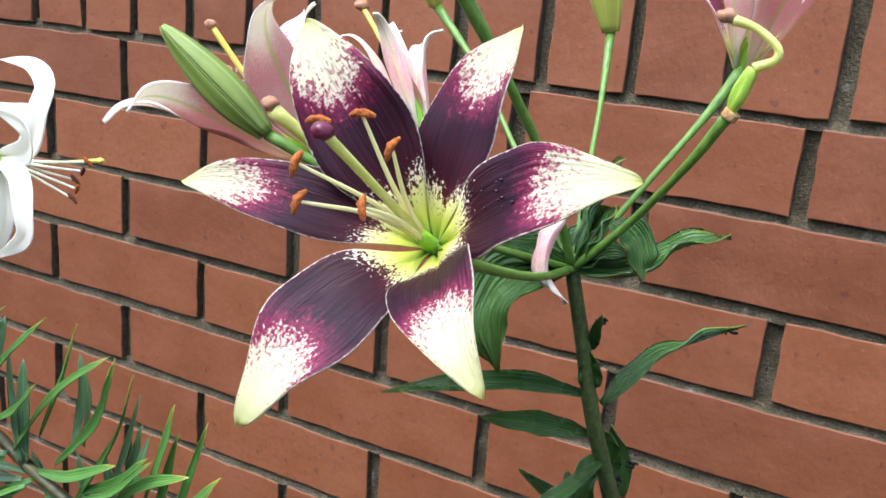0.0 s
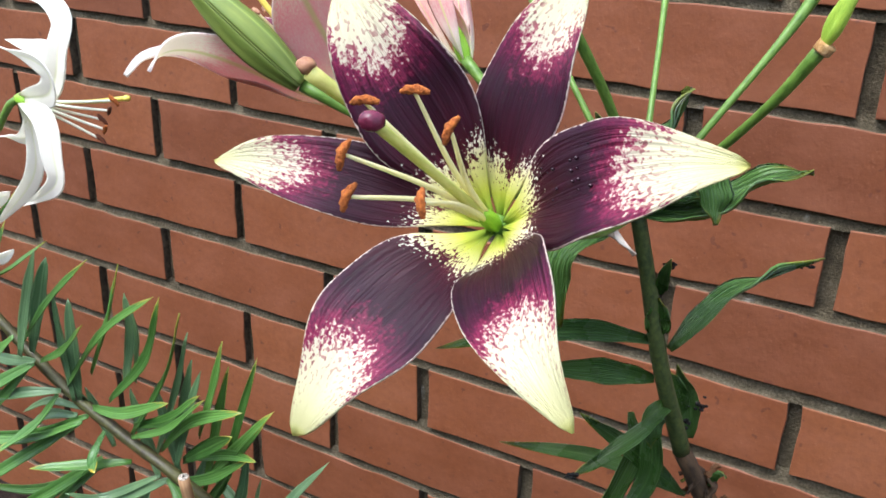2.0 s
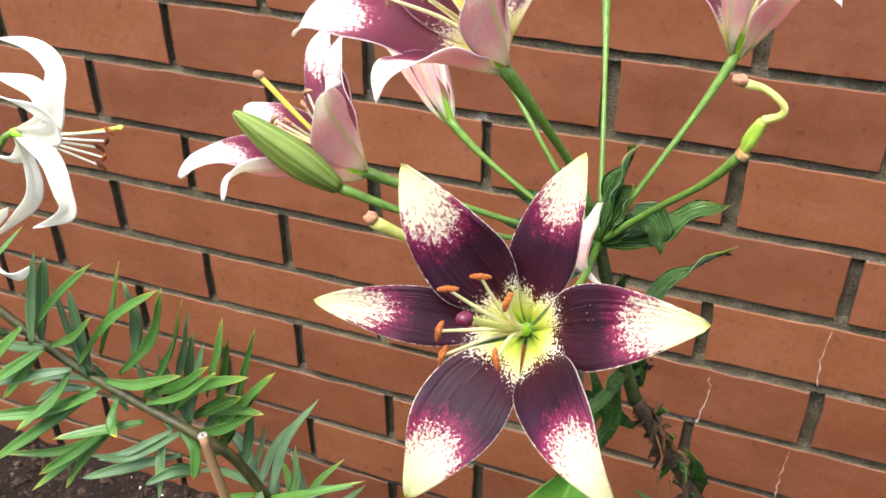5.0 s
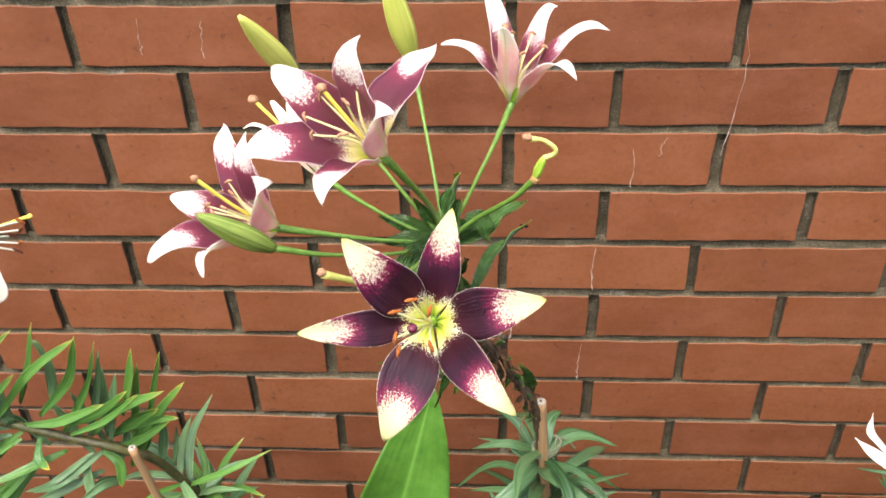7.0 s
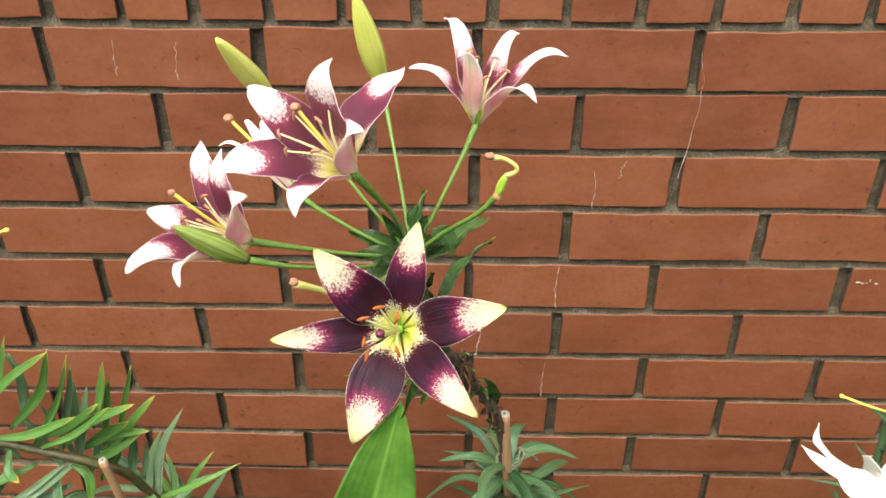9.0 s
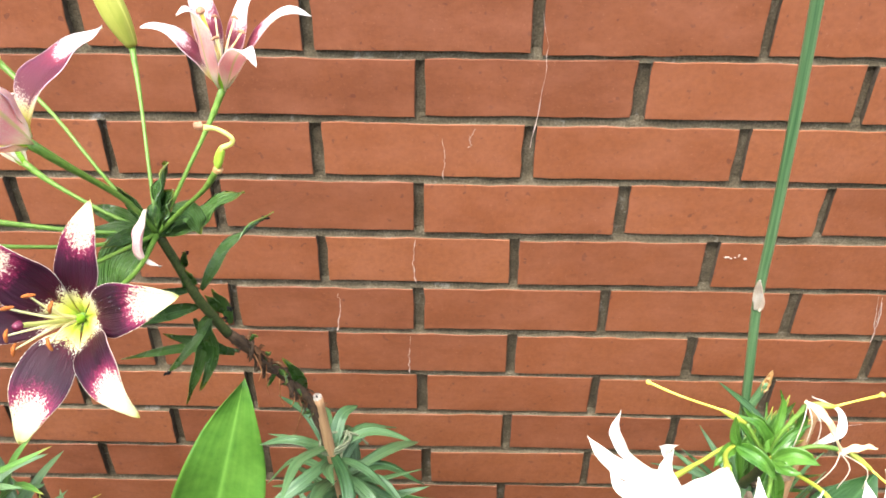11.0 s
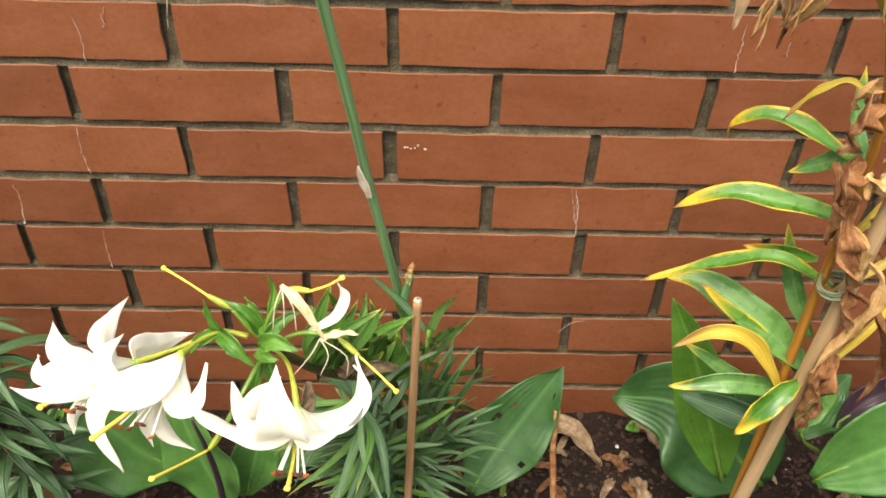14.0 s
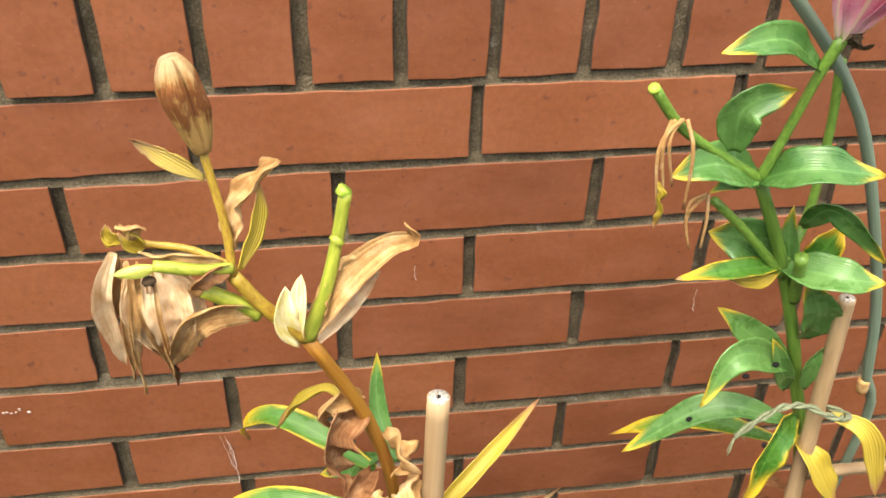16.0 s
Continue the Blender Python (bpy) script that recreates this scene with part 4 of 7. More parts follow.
    tube("pedicel", [node, (-0.249, -0.358, 0.727), (-0.226, -0.378, 0.756), a], [0.0025, 0.0022, 0.0021, 0.0030], STEM, p)
    q = pod("seed_pod", a, (-0.209, -0.387, 0.790), 0.0030, STEM_LIME, p, ribs=3, depth=0.45, tipr=0.55, n=14, label="small green seed pod")
    tube("bent_style", [(-0.209, -0.387, 0.790), (-0.203, -0.387, 0.793), (-0.203, -0.387, 0.797), (-0.210, -0.387, 0.802), (-0.217, -0.389, 0.804)],
         [0.0017, 0.0014, 0.0013, 0.0013, 0.0018], STYLE, q, n=24)
    blob("stigma", (-0.219, -0.389, 0.805), 0.0028, STIGMA_BROWN, q, (1.1, 0.9, 0.8), 0.4)
    tube("scar", [(-0.2145, -0.386, 0.7735), (-0.2130, -0.386, 0.776)], [0.0028, 0.0029], DRY_PALE, q, n=5)
    # pistil left over from a fallen flower
    b = (-0.300, -0.440, 0.733)
    tube("pedicel", [node, (-0.283, -0.39, 0.716), b], [0.0023, 0.0018, 0.0032], STEM, p)
    q = tube("spent_pistil", [b, (-0.313, -0.455, 0.750), (-0.329, -0.471, 0.768)], [0.0028, 0.0020, 0.0018, 0.0024], STYLE, p, n=16, label="bare pistil of a fallen flower")
    blob("stigma", (-0.3295, -0.4715, 0.7695), 0.0026, STIGMA_BROWN, q, (1, 1, 0.9), 0.3)
    # hanging last petal
    blade("petal", [(-0.269, -0.366, 0.732), (-0.270, -0.381, 0.720), (-0.270, -0.384, 0.710), (-0.262, -0.381, 0.698)], 0.011, [PETAL_BACK, PETAL_BACK], p, up=(-0.6, -0.7, 0.3),
          cup=0.7, ripple=0.15, nv=18, nu=9, label="pale pink petal hanging from the whorl")
    # leaves of the whorl
    W = [([node, (-0.248, -0.346, 0.706), (-0.232, -0.339, 0.7185), (-0.2155, -0.332, 0.724)], 0.0155, (0.2, -0.5, 1), 10),
         ([node, (-0.285, -0.372, 0.702), (-0.292, -0.384, 0.688), (-0.285, -0.384, 0.665)], 0.026, (-0.5, -0.8, 0.2), 0),
         ([node, (-0.297, -0.365, 0.695), (-0.311, -0.369, 0.679)], 0.017, (-0.2, -0.7, 0.6), 20),
         ([node, (-0.268, -0.342, 0.725), (-0.264, -0.337, 0.738), (-0.262, -0.335, 0.748)], 0.017, (-0.6, -0.7, 0.2), 30),
         ([node, (-0.265, -0.342, 0.720), (-0.260, -0.338, 0.729)], 0.020, (-0.5, -0.7, 0.4), 0),
         ([node, (-0.303, -0.347, 0.716), (-0.317, -0.343, 0.717)], 0.013, (0, -0.6, 0.8), 0),
         ([node, (-0.288, -0.359, 0.710), (-0.315, -0.364, 0.711)], 0.012, (0, -0.6, 0.8), 0),
         ([node, (-0.284, -0.370, 0.713), (-0.296, -0.382, 0.713)], 0.011, (0, -0.6, 0.8), 0),
         ([node, (-0.288, -0.348, 0.731), (-0.292, -0.349, 0.737)], 0.009, (0, -0.8, 0.4), 0),
         ([(-0.257, -0.353, 0.725), (-0.247, -0.352, 0.719), (-0.242, -0.355, 0.705)], 0.0145, (0.6, -0.7, 0.5), 0),
         ([node, (-0.258, -0.348, 0.711), (-0.248, -0.345, 0.710)], 0.013, (0.1, -0.5, 1), 0)]
    for i, (pts, w, up, tw) in enumerate(W):
        leaf(p, pts, w, LEAF, up=up, twist=tw + 12, seed=i, ripple=0.2, cup=0.4, ribs=0.06, lines=3.0, crumple=0.12)
    # leaves on the stem
    S = [([(-0.256, -0.336, 0.642), (-0.246, -0.321, 0.655), (-0.234, -0.305, 0.664), (-0.210, -0.283, 0.674)], 0.0125, (0.7, -0.2, 0.8), 115),
         ([(-0.257, -0.338, 0.645), (-0.281, -0.357, 0.652), (-0.308, -0.377, 0.652), (-0.332, -0.394, 0.647)], 0.0105, (0, -0.5, 1), 15),
         ([(-0.260, -0.337, 0.627), (-0.279, -0.350, 0.631), (-0.299, -0.366, 0.635)], 0.0125, (0, -0.6, 0.8), 0),
         ([(-0.261, -0.343, 0.668), (-0.259, -0.347, 0.679), (-0.257, -0.348, 0.686)], 0.006, (0.5, -0.8, 0), 20),
         ([(-0.260, -0.343, 0.650), (-0.260, -0.345, 0.660), (-0.260, -0.346, 0.668)], 0.012, (0.5, -0.8, 0), 0),
         ([(-0.253, -0.333, 0.615), (-0.258, -0.340, 0.612), (-0.256, -0.343, 0.598)], 0.011, (0, -0.9, 0.3), 0),
         ([(-0.253, -0.318, 0.604), (-0.259, -0.328, 0.599), (-0.258, -0.332, 0.575), (-0.269, -0.346, 0.549)], 0.012, (-0.4, -0.8, 0.4), 10),
         ([(-0.246, -0.320, 0.564), (-0.267, -0.331, 0.586), (-0.289, -0.340, 0.602)], 0.011, (0, -0.6, 0.8), 0),
         ([(-0.252, -0.338, 0.616), (-0.261, -0.350, 0.607), (-0.271, -0.361, 0.599), (-0.281, -0.369, 0.590)], 0.008, (0, -0.6, 0.8), 30),
         ([(-0.250, -0.318, 0.605), (-0.254, -0.320, 0.617), (-0.259, -0.322, 0.625)], 0.009, (0.3, -0.8, 0.4), 0),
         ([(-0.275, -0.310, 0.591), (-0.270, -0.318, 0.572), (-0.285, -0.338, 0.526)], 0.011, (0.4, -0.9, 0.2), 0),
         ([(-0.246, -0.305, 0.553), (-0.285, -0.314, 0.564), (-0.331, -0.330, 0.566)], 0.009, (0, -0.6, 0.8), 0),
         ([(-0.247, -0.312, 0.588), (-0.250, -0.310, 0.606), (-0.257, -0.312, 0.622)], 0.010, (0.4, -0.7, 0.5), 0)]
    for i, (pts, w, up, tw) in enumerate(S):
        leaf(p, pts, w * 0.86, LEAF, up=up, twist=tw + 25, seed=i + 30, ripple=0.22, cup=0.45, ribs=0.06, lines=3.0, crumple=0.12)
    # aphids, crumpled bits and rootlets that cling to the stem
    rr = random.Random(12)
    for q, n in (((-0.2165, -0.2875, 0.6708), 16), ((-0.2440, -0.3195, 0.611), 18), ((-0.2480, -0.3200, 0.600), 14), ((-0.280, -0.369, 0.591), 15), ((-0.258, -0.345, 0.682), 7), ((-0.251, -0.300, 0.588), 9)):
        crumbs("black_patch", q, 0.0022, n, 0.0008, BLACK, p, rr)
    for k in range(64):
        s = rr.random()
        c = Vector((-0.240, -0.310, 0.575)).lerp(Vector((-0.195, -0.268, 0.44)), s)
        d = Vector((rr.uniform(-1, 1), rr.uniform(-1, 0.3), rr.uniform(-0.8, 0.8))).normalized()
        ln = rr.uniform(0.007, 0.017)
        dry(p, [c, c + d * ln * 0.6, c + d * ln + Vector((0, 0, -ln * 0.3))], rr.uniform(0.003, 0.006), rr.choice([STEM_BROWN, DRY_DARK, LEAF, STEM_BROWN]), seed=k, nv=8, nu=5)
    for k in range(5):
        c = Vector((-0.236, -0.306, 0.555)).lerp(Vector((-0.205, -0.276, 0.47)), k / 4)
        e = c + Vector((rr.uniform(-0.02, 0.005), rr.uniform(-0.012, 0.0), rr.uniform(-0.05, -0.02)))
        tube("rootlet", [c, c.lerp(e, 0.5) + Vector((rr.uniform(-0.006, 0.006), -0.004, 0)), e], [0.0007, 0.0004], DRY, p, n=9, seg=5)
    leaf(p, [(-0.205, -0.275, 0.479), (-0.206, -0.285, 0.5), (-0.209, -0.29, 0.519), (-0.217, -0.29, 0.53)], 0.012, LEAF, up=(0.2, -0.8, 0.5), torn=0.7, seed=71, ripple=0.25)
    # lower tuft of side shoots
    tip = (-0.190, -0.262, 0.395)
    stem2 = [(-0.168, -0.222, 0.02), (-0.180, -0.24, 0.16), (-0.186, -0.252, 0.28), tip]
    tube("side_shoot", stem2, [0.004, 0.0035, 0.003], STEM, p)
    leafy(p, stem2, 92, 0.112, 0.0112, [LEAF_GREY, LEAF_BLUE, LEAF_GREY], 21, tilt=(0, 50), s0=0.2, s1=1.0, droop=0.72)
    return p


def narrow_lily():
    base = (-0.50, -0.23, 0.0)
    p = thing("lily_plant", base, "leaning lily with many narrow bright green leaves and white flowers", "lily")
    stem = [(-0.50, -0.23, -0.01), (-0.515, -0.25, 0.20), (-0.552, -0.285, 0.375), (-0.584, -0.300, 0.422), (-0.640, -0.300, 0.440), (-0.699, -0.300, 0.463), (-0.778, -0.300, 0.511), (-0.84, -0.31, 0.58)]
    tube("stem", stem, [0.005, 0.0047, 0.0045, 0.0042, 0.0036], STEM_OLIVE, p, n=90, seg=12, bumps=0.12)
    blades = [([(-0.708, -0.312, 0.492), (-0.702, -0.305, 0.530), (-0.695, -0.299, 0.565)], 0.011, LEAF_PALE),
              ([(-0.717, -0.314, 0.496), (-0.676, -0.316, 0.542), (-0.632, -0.315, 0.584)], 0.008, LEAF_NARROW),
              ([(-0.704, -0.310, 0.485), (-0.672, -0.312, 0.505), (-0.646, -0.315, 0.533)], 0.007, LEAF_NARROW),
              ([(-0.677, -0.302, 0.457), (-0.680, -0.299, 0.500), (-0.685, -0.294, 0.534)], 0.009, LEAF_PALE),
              ([(-0.662, -0.301, 0.483), (-0.640, -0.299, 0.530), (-0.625, -0.297, 0.576)], 0.008, LEAF_NARROW),
              ([(-0.685, -0.305, 0.468), (-0.639, -0.305, 0.524), (-0.589, -0.303, 0.564)], 0.009, LEAF_NARROW),
              ([(-0.637, -0.294, 0.477), (-0.629, -0.290, 0.519), (-0.634, -0.288, 0.549)], 0.008, LEAF_PALE),
              ([(-0.652, -0.297, 0.462), (-0.613, -0.293, 0.507), (-0.595, -0.293, 0.558)], 0.009, LEAF_NARROW),
              ([(-0.644, -0.293, 0.426), (-0.601, -0.289, 0.494), (-0.581, -0.290, 0.549)], 0.009, LEAF_NARROW),
              ([(-0.603, -0.284, 0.421), (-0.597, -0.277, 0.469), (-0.594, -0.271, 0.501)], 0.009, LEAF_PALE),
              ([(-0.623, -0.288, 0.414), (-0.598, -0.283, 0.482), (-0.586, -0.280, 0.529)], 0.007, LEAF_PALE),
              ([(-0.584, -0.280, 0.446), (-0.567, -0.278, 0.493), (-0.558, -0.277, 0.529)], 0.008, LEAF_NARROW),
              ([(-0.636, -0.292, 0.444), (-0.597, -0.294, 0.464), (-0.562, -0.297, 0.497)], 0.008, LEAF_NARROW),
              ([(-0.616, -0.287, 0.427), (-0.579, -0.290, 0.466), (-0.533, -0.289, 0.489)], 0.009, LEAF_NARROW),
              ([(-0.668, -0.300, 0.453), (-0.630, -0.304, 0.463), (-0.582, -0.306, 0.489)], 0.008, LEAF_NARROW),
              ([(-0.599, -0.283, 0.422), (-0.565, -0.286, 0.450), (-0.543, -0.290, 0.467)], 0.01, LEAF_NARROW),
              ([(-0.594, -0.281, 0.396), (-0.553, -0.277, 0.445), (-0.519, -0.275, 0.487)], 0.009, LEAF_NARROW),
              ([(-0.587, -0.279, 0.381), (-0.558, -0.273, 0.430), (-0.533, -0.268, 0.470)], 0.008, LEAF_NARROW),
              ([(-0.584, -0.279, 0.399), (-0.571, -0.275, 0.457), (-0.559, -0.272, 0.507)], 0.007, LEAF_NARROW),
              ([(-0.568, -0.273, 0.363), (-0.558, -0.268, 0.401), (-0.556, -0.263, 0.430)], 0.009, LEAF_PALE),
              ([(-0.555, -0.271, 0.366), (-0.547, -0.267, 0.394), (-0.544, -0.264, 0.415)], 0.007, LEAF_PALE),
              ([(-0.710, -0.311, 0.482), (-0.727, -0.325, 0.470), (-0.749, -0.339, 0.455)], 0.009, LEAF_NARROW),
              ([(-0.692, -0.306, 0.462), (-0.718, -0.320, 0.459), (-0.757, -0.335, 0.448)], 0.008, LEAF_PALE),
              ([(-0.694, -0.307, 0.459), (-0.704, -0.322, 0.437), (-0.734, -0.342, 0.411)], 0.011, LEAF_NARROW),
              ([(-0.672, -0.301, 0.445), (-0.717, -0.316, 0.421), (-0.770, -0.335, 0.413)], 0.008, LEAF_NARROW),
              ([(-0.679, -0.302, 0.438), (-0.722, -0.321, 0.404), (-0.779, -0.343, 0.360)], 0.01, LEAF_NARROW),
              ([(-0.643, -0.292, 0.410), (-0.668, -0.313, 0.410), (-0.702, -0.335, 0.408)], 0.008, LEAF_NARROW),
              ([(-0.667, -0.298, 0.408), (-0.695, -0.317, 0.384), (-0.730, -0.338, 0.359)], 0.009, LEAF_NARROW),
              ([(-0.663, -0.297, 0.403), (-0.722, -0.314, 0.368), (-0.777, -0.332, 0.362)], 0.007, LEAF_NARROW),
              ([(-0.668, -0.298, 0.402), (-0.696, -0.314, 0.370), (-0.715, -0.328, 0.339)], 0.009, LEAF_NARROW),
              ([(-0.611, -0.285, 0.403), (-0.651, -0.308, 0.381), (-0.668, -0.327, 0.390)], 0.008, LEAF_PALE),
              ([(-0.619, -0.286, 0.374), (-0.657, -0.306, 0.366), (-0.696, -0.325, 0.355)], 0.009, LEAF_PALE),
              ([(-0.660, -0.298, 0.434), (-0.659, -0.311, 0.420), (-0.645, -0.323, 0.419)], 0.009, LEAF_FRESH),
              ([(-0.632, -0.289, 0.393), (-0.628, -0.300, 0.375), (-0.627, -0.310, 0.356)], 0.009, LEAF_PALE),
              ([(-0.740, -0.321, 0.519), (-0.752, -0.314, 0.493), (-0.752, -0.305, 0.480)], 0.013, LEAF_PALE),
              ([(-0.613, -0.286, 0.403), (-0.597, -0.291, 0.392), (-0.598, -0.300, 0.366)], 0.009, LEAF_NARROW),
              ([(-0.621, -0.287, 0.401), (-0.632, -0.283, 0.421), (-0.647, -0.282, 0.466)], 0.009, LEAF_PALE),
              ([(-0.680, -0.304, 0.469), (-0.677, -0.295, 0.452), (-0.671, -0.285, 0.435)], 0.01, LEAF_PALE),
              ([(-0.709, -0.311, 0.484), (-0.735, -0.312, 0.477), (-0.761, -0.312, 0.475)], 0.008, LEAF_PALE),
              ([(-0.593, -0.280, 0.374), (-0.572, -0.273, 0.404), (-0.566, -0.270, 0.420)], 0.009, LEAF_NARROW),
              ([(-0.607, -0.283, 0.377), (-0.592, -0.276, 0.404), (-0.587, -0.271, 0.426)], 0.009, LEAF_PALE),
              ([(-0.612, -0.285, 0.398), (-0.572, -0.284, 0.418), (-0.538, -0.283, 0.445)], 0.008, LEAF_NARROW),
              ([(-0.682, -0.303, 0.443), (-0.718, -0.302, 0.430), (-0.755, -0.300, 0.400)], 0.008, LEAF_PALE),
              ([(-0.721, -0.316, 0.503), (-0.738, -0.325, 0.484), (-0.754, -0.335, 0.465)], 0.008, LEAF_NARROW),
              ([(-0.654, -0.296, 0.422), (-0.666, -0.292, 0.436), (-0.686, -0.290, 0.459)], 0.009, LEAF_PALE),
              ([(-0.606, -0.282, 0.354), (-0.616, -0.299, 0.369), (-0.634, -0.317, 0.364)], 0.009, LEAF_PALE)]
    for i, (pts, w, m) in enumerate(blades):
        leaf(p, pts, w * 1.12, m, up=(0.1 - 0.2 * (i % 3), -0.7, 0.6), seed=i + 300, base=0.40, peak=0.5, sharp=0.62, cup=0.35, twist=(i * 37 % 50) - 25, nv=14, nu=7, ribs=0.0, torn=0.0)
    more = random.Random(41)
    for i, (pts, w, m) in enumerate(blades[::3]):
        shift = Vector((more.gauss(0, 0.010), more.uniform(-0.02, 0.02), 0.0))
        lift = Vector((more.gauss(0, 0.008), 0, more.uniform(-0.022, 0.012)))
        leaf(p, [Vector(q) + shift * 0.6 + lift * k / 2 for k, q in enumerate(pts)], w * 0.85, m, up=(0.2 - 0.2 * (i % 3), -0.7, 0.6), seed=i + 400, base=0.40, peak=0.5, sharp=0.62, cup=0.35,
             twist=more.uniform(-30, 30), nv=14, nu=7, ribs=0.0, torn=0.0)
    leafy(p, stem[0:3], 60, 0.095, 0.0095, [LEAF_NARROW, LEAF_PALE], 6, tilt=(-5, 45), s0=0.40, s1=0.97, droop=0.2)
    leafy(p, stem[5:], 14, 0.075, 0.0095, [LEAF_NARROW, LEAF_PALE], 7, tilt=(0, 50), s0=0.5, s1=0.98, droop=-0.2)
    # white flower seen from its side
    white_flower(p, [(-0.84, -0.31, 0.58), (-0.74, -0.325, 0.63), (-0.682, -0.330, 0.661), (-0.664, -0.330, 0.681), (-0.652, -0.330, 0.688)],
                 [([(-0.652, -0.330, 0.688), (-0.617, -0.335, 0.698), (-0.605, -0.335, 0.723), (-0.604, -0.330, 0.738), (-0.623, -0.325, 0.747), (-0.658, -0.320, 0.746)], 0.0148),
                  ([(-0.652, -0.330, 0.688), (-0.605, -0.345, 0.700), (-0.600, -0.350, 0.716), (-0.634, -0.350, 0.723)], 0.0148),
                  ([(-0.652, -0.330, 0.688), (-0.636, -0.320, 0.695), (-0.640, -0.315, 0.713), (-0.685, -0.310, 0.716)], 0.0133),
                  ([(-0.652, -0.330, 0.688), (-0.612, -0.345, 0.685), (-0.602, -0.350, 0.665), (-0.605, -0.350, 0.648), (-0.643, -0.345, 0.627)], 0.0140),
                  ([(-0.652, -0.330, 0.688), (-0.652, -0.325, 0.667), (-0.659, -0.325, 0.635), (-0.716, -0.320, 0.588)], 0.0109),
                  ([(-0.652, -0.330, 0.688), (-0.663, -0.315, 0.670), (-0.680, -0.310, 0.655), (-0.714, -0.305, 0.649)], 0.0125)],
                 [(-0.588, -0.316, 0.693), (-0.588, -0.320, 0.688), (-0.597, -0.318, 0.681), (-0.591, -0.322, 0.677), (-0.594, -0.323, 0.671)], (-0.583, -0.311, 0.694), 'white recurved lily flower with long stamens')
    B = (-0.715, -0.345, 0.615)
    tube("pedicel", [(-0.84, -0.31, 0.58), (-0.77, -0.33, 0.61), B], [0.003, 0.0025, 0.004], STEM, p, n=16)
    lily(p, B, (0.6, -0.6, -0.5), [(-0.647, -0.353, 0.601), (-0.70, -0.40, 0.60), (-0.73, -0.39, 0.63), (-0.76, -0.36, 0.60), (-0.73, -0.31, 0.58), (-0.69, -0.32, 0.62)], [0.025, 0.020], WH, (), None,
         flare=1.0, label="white recurved lily flower", fore=1.0, seed=12)
    return p


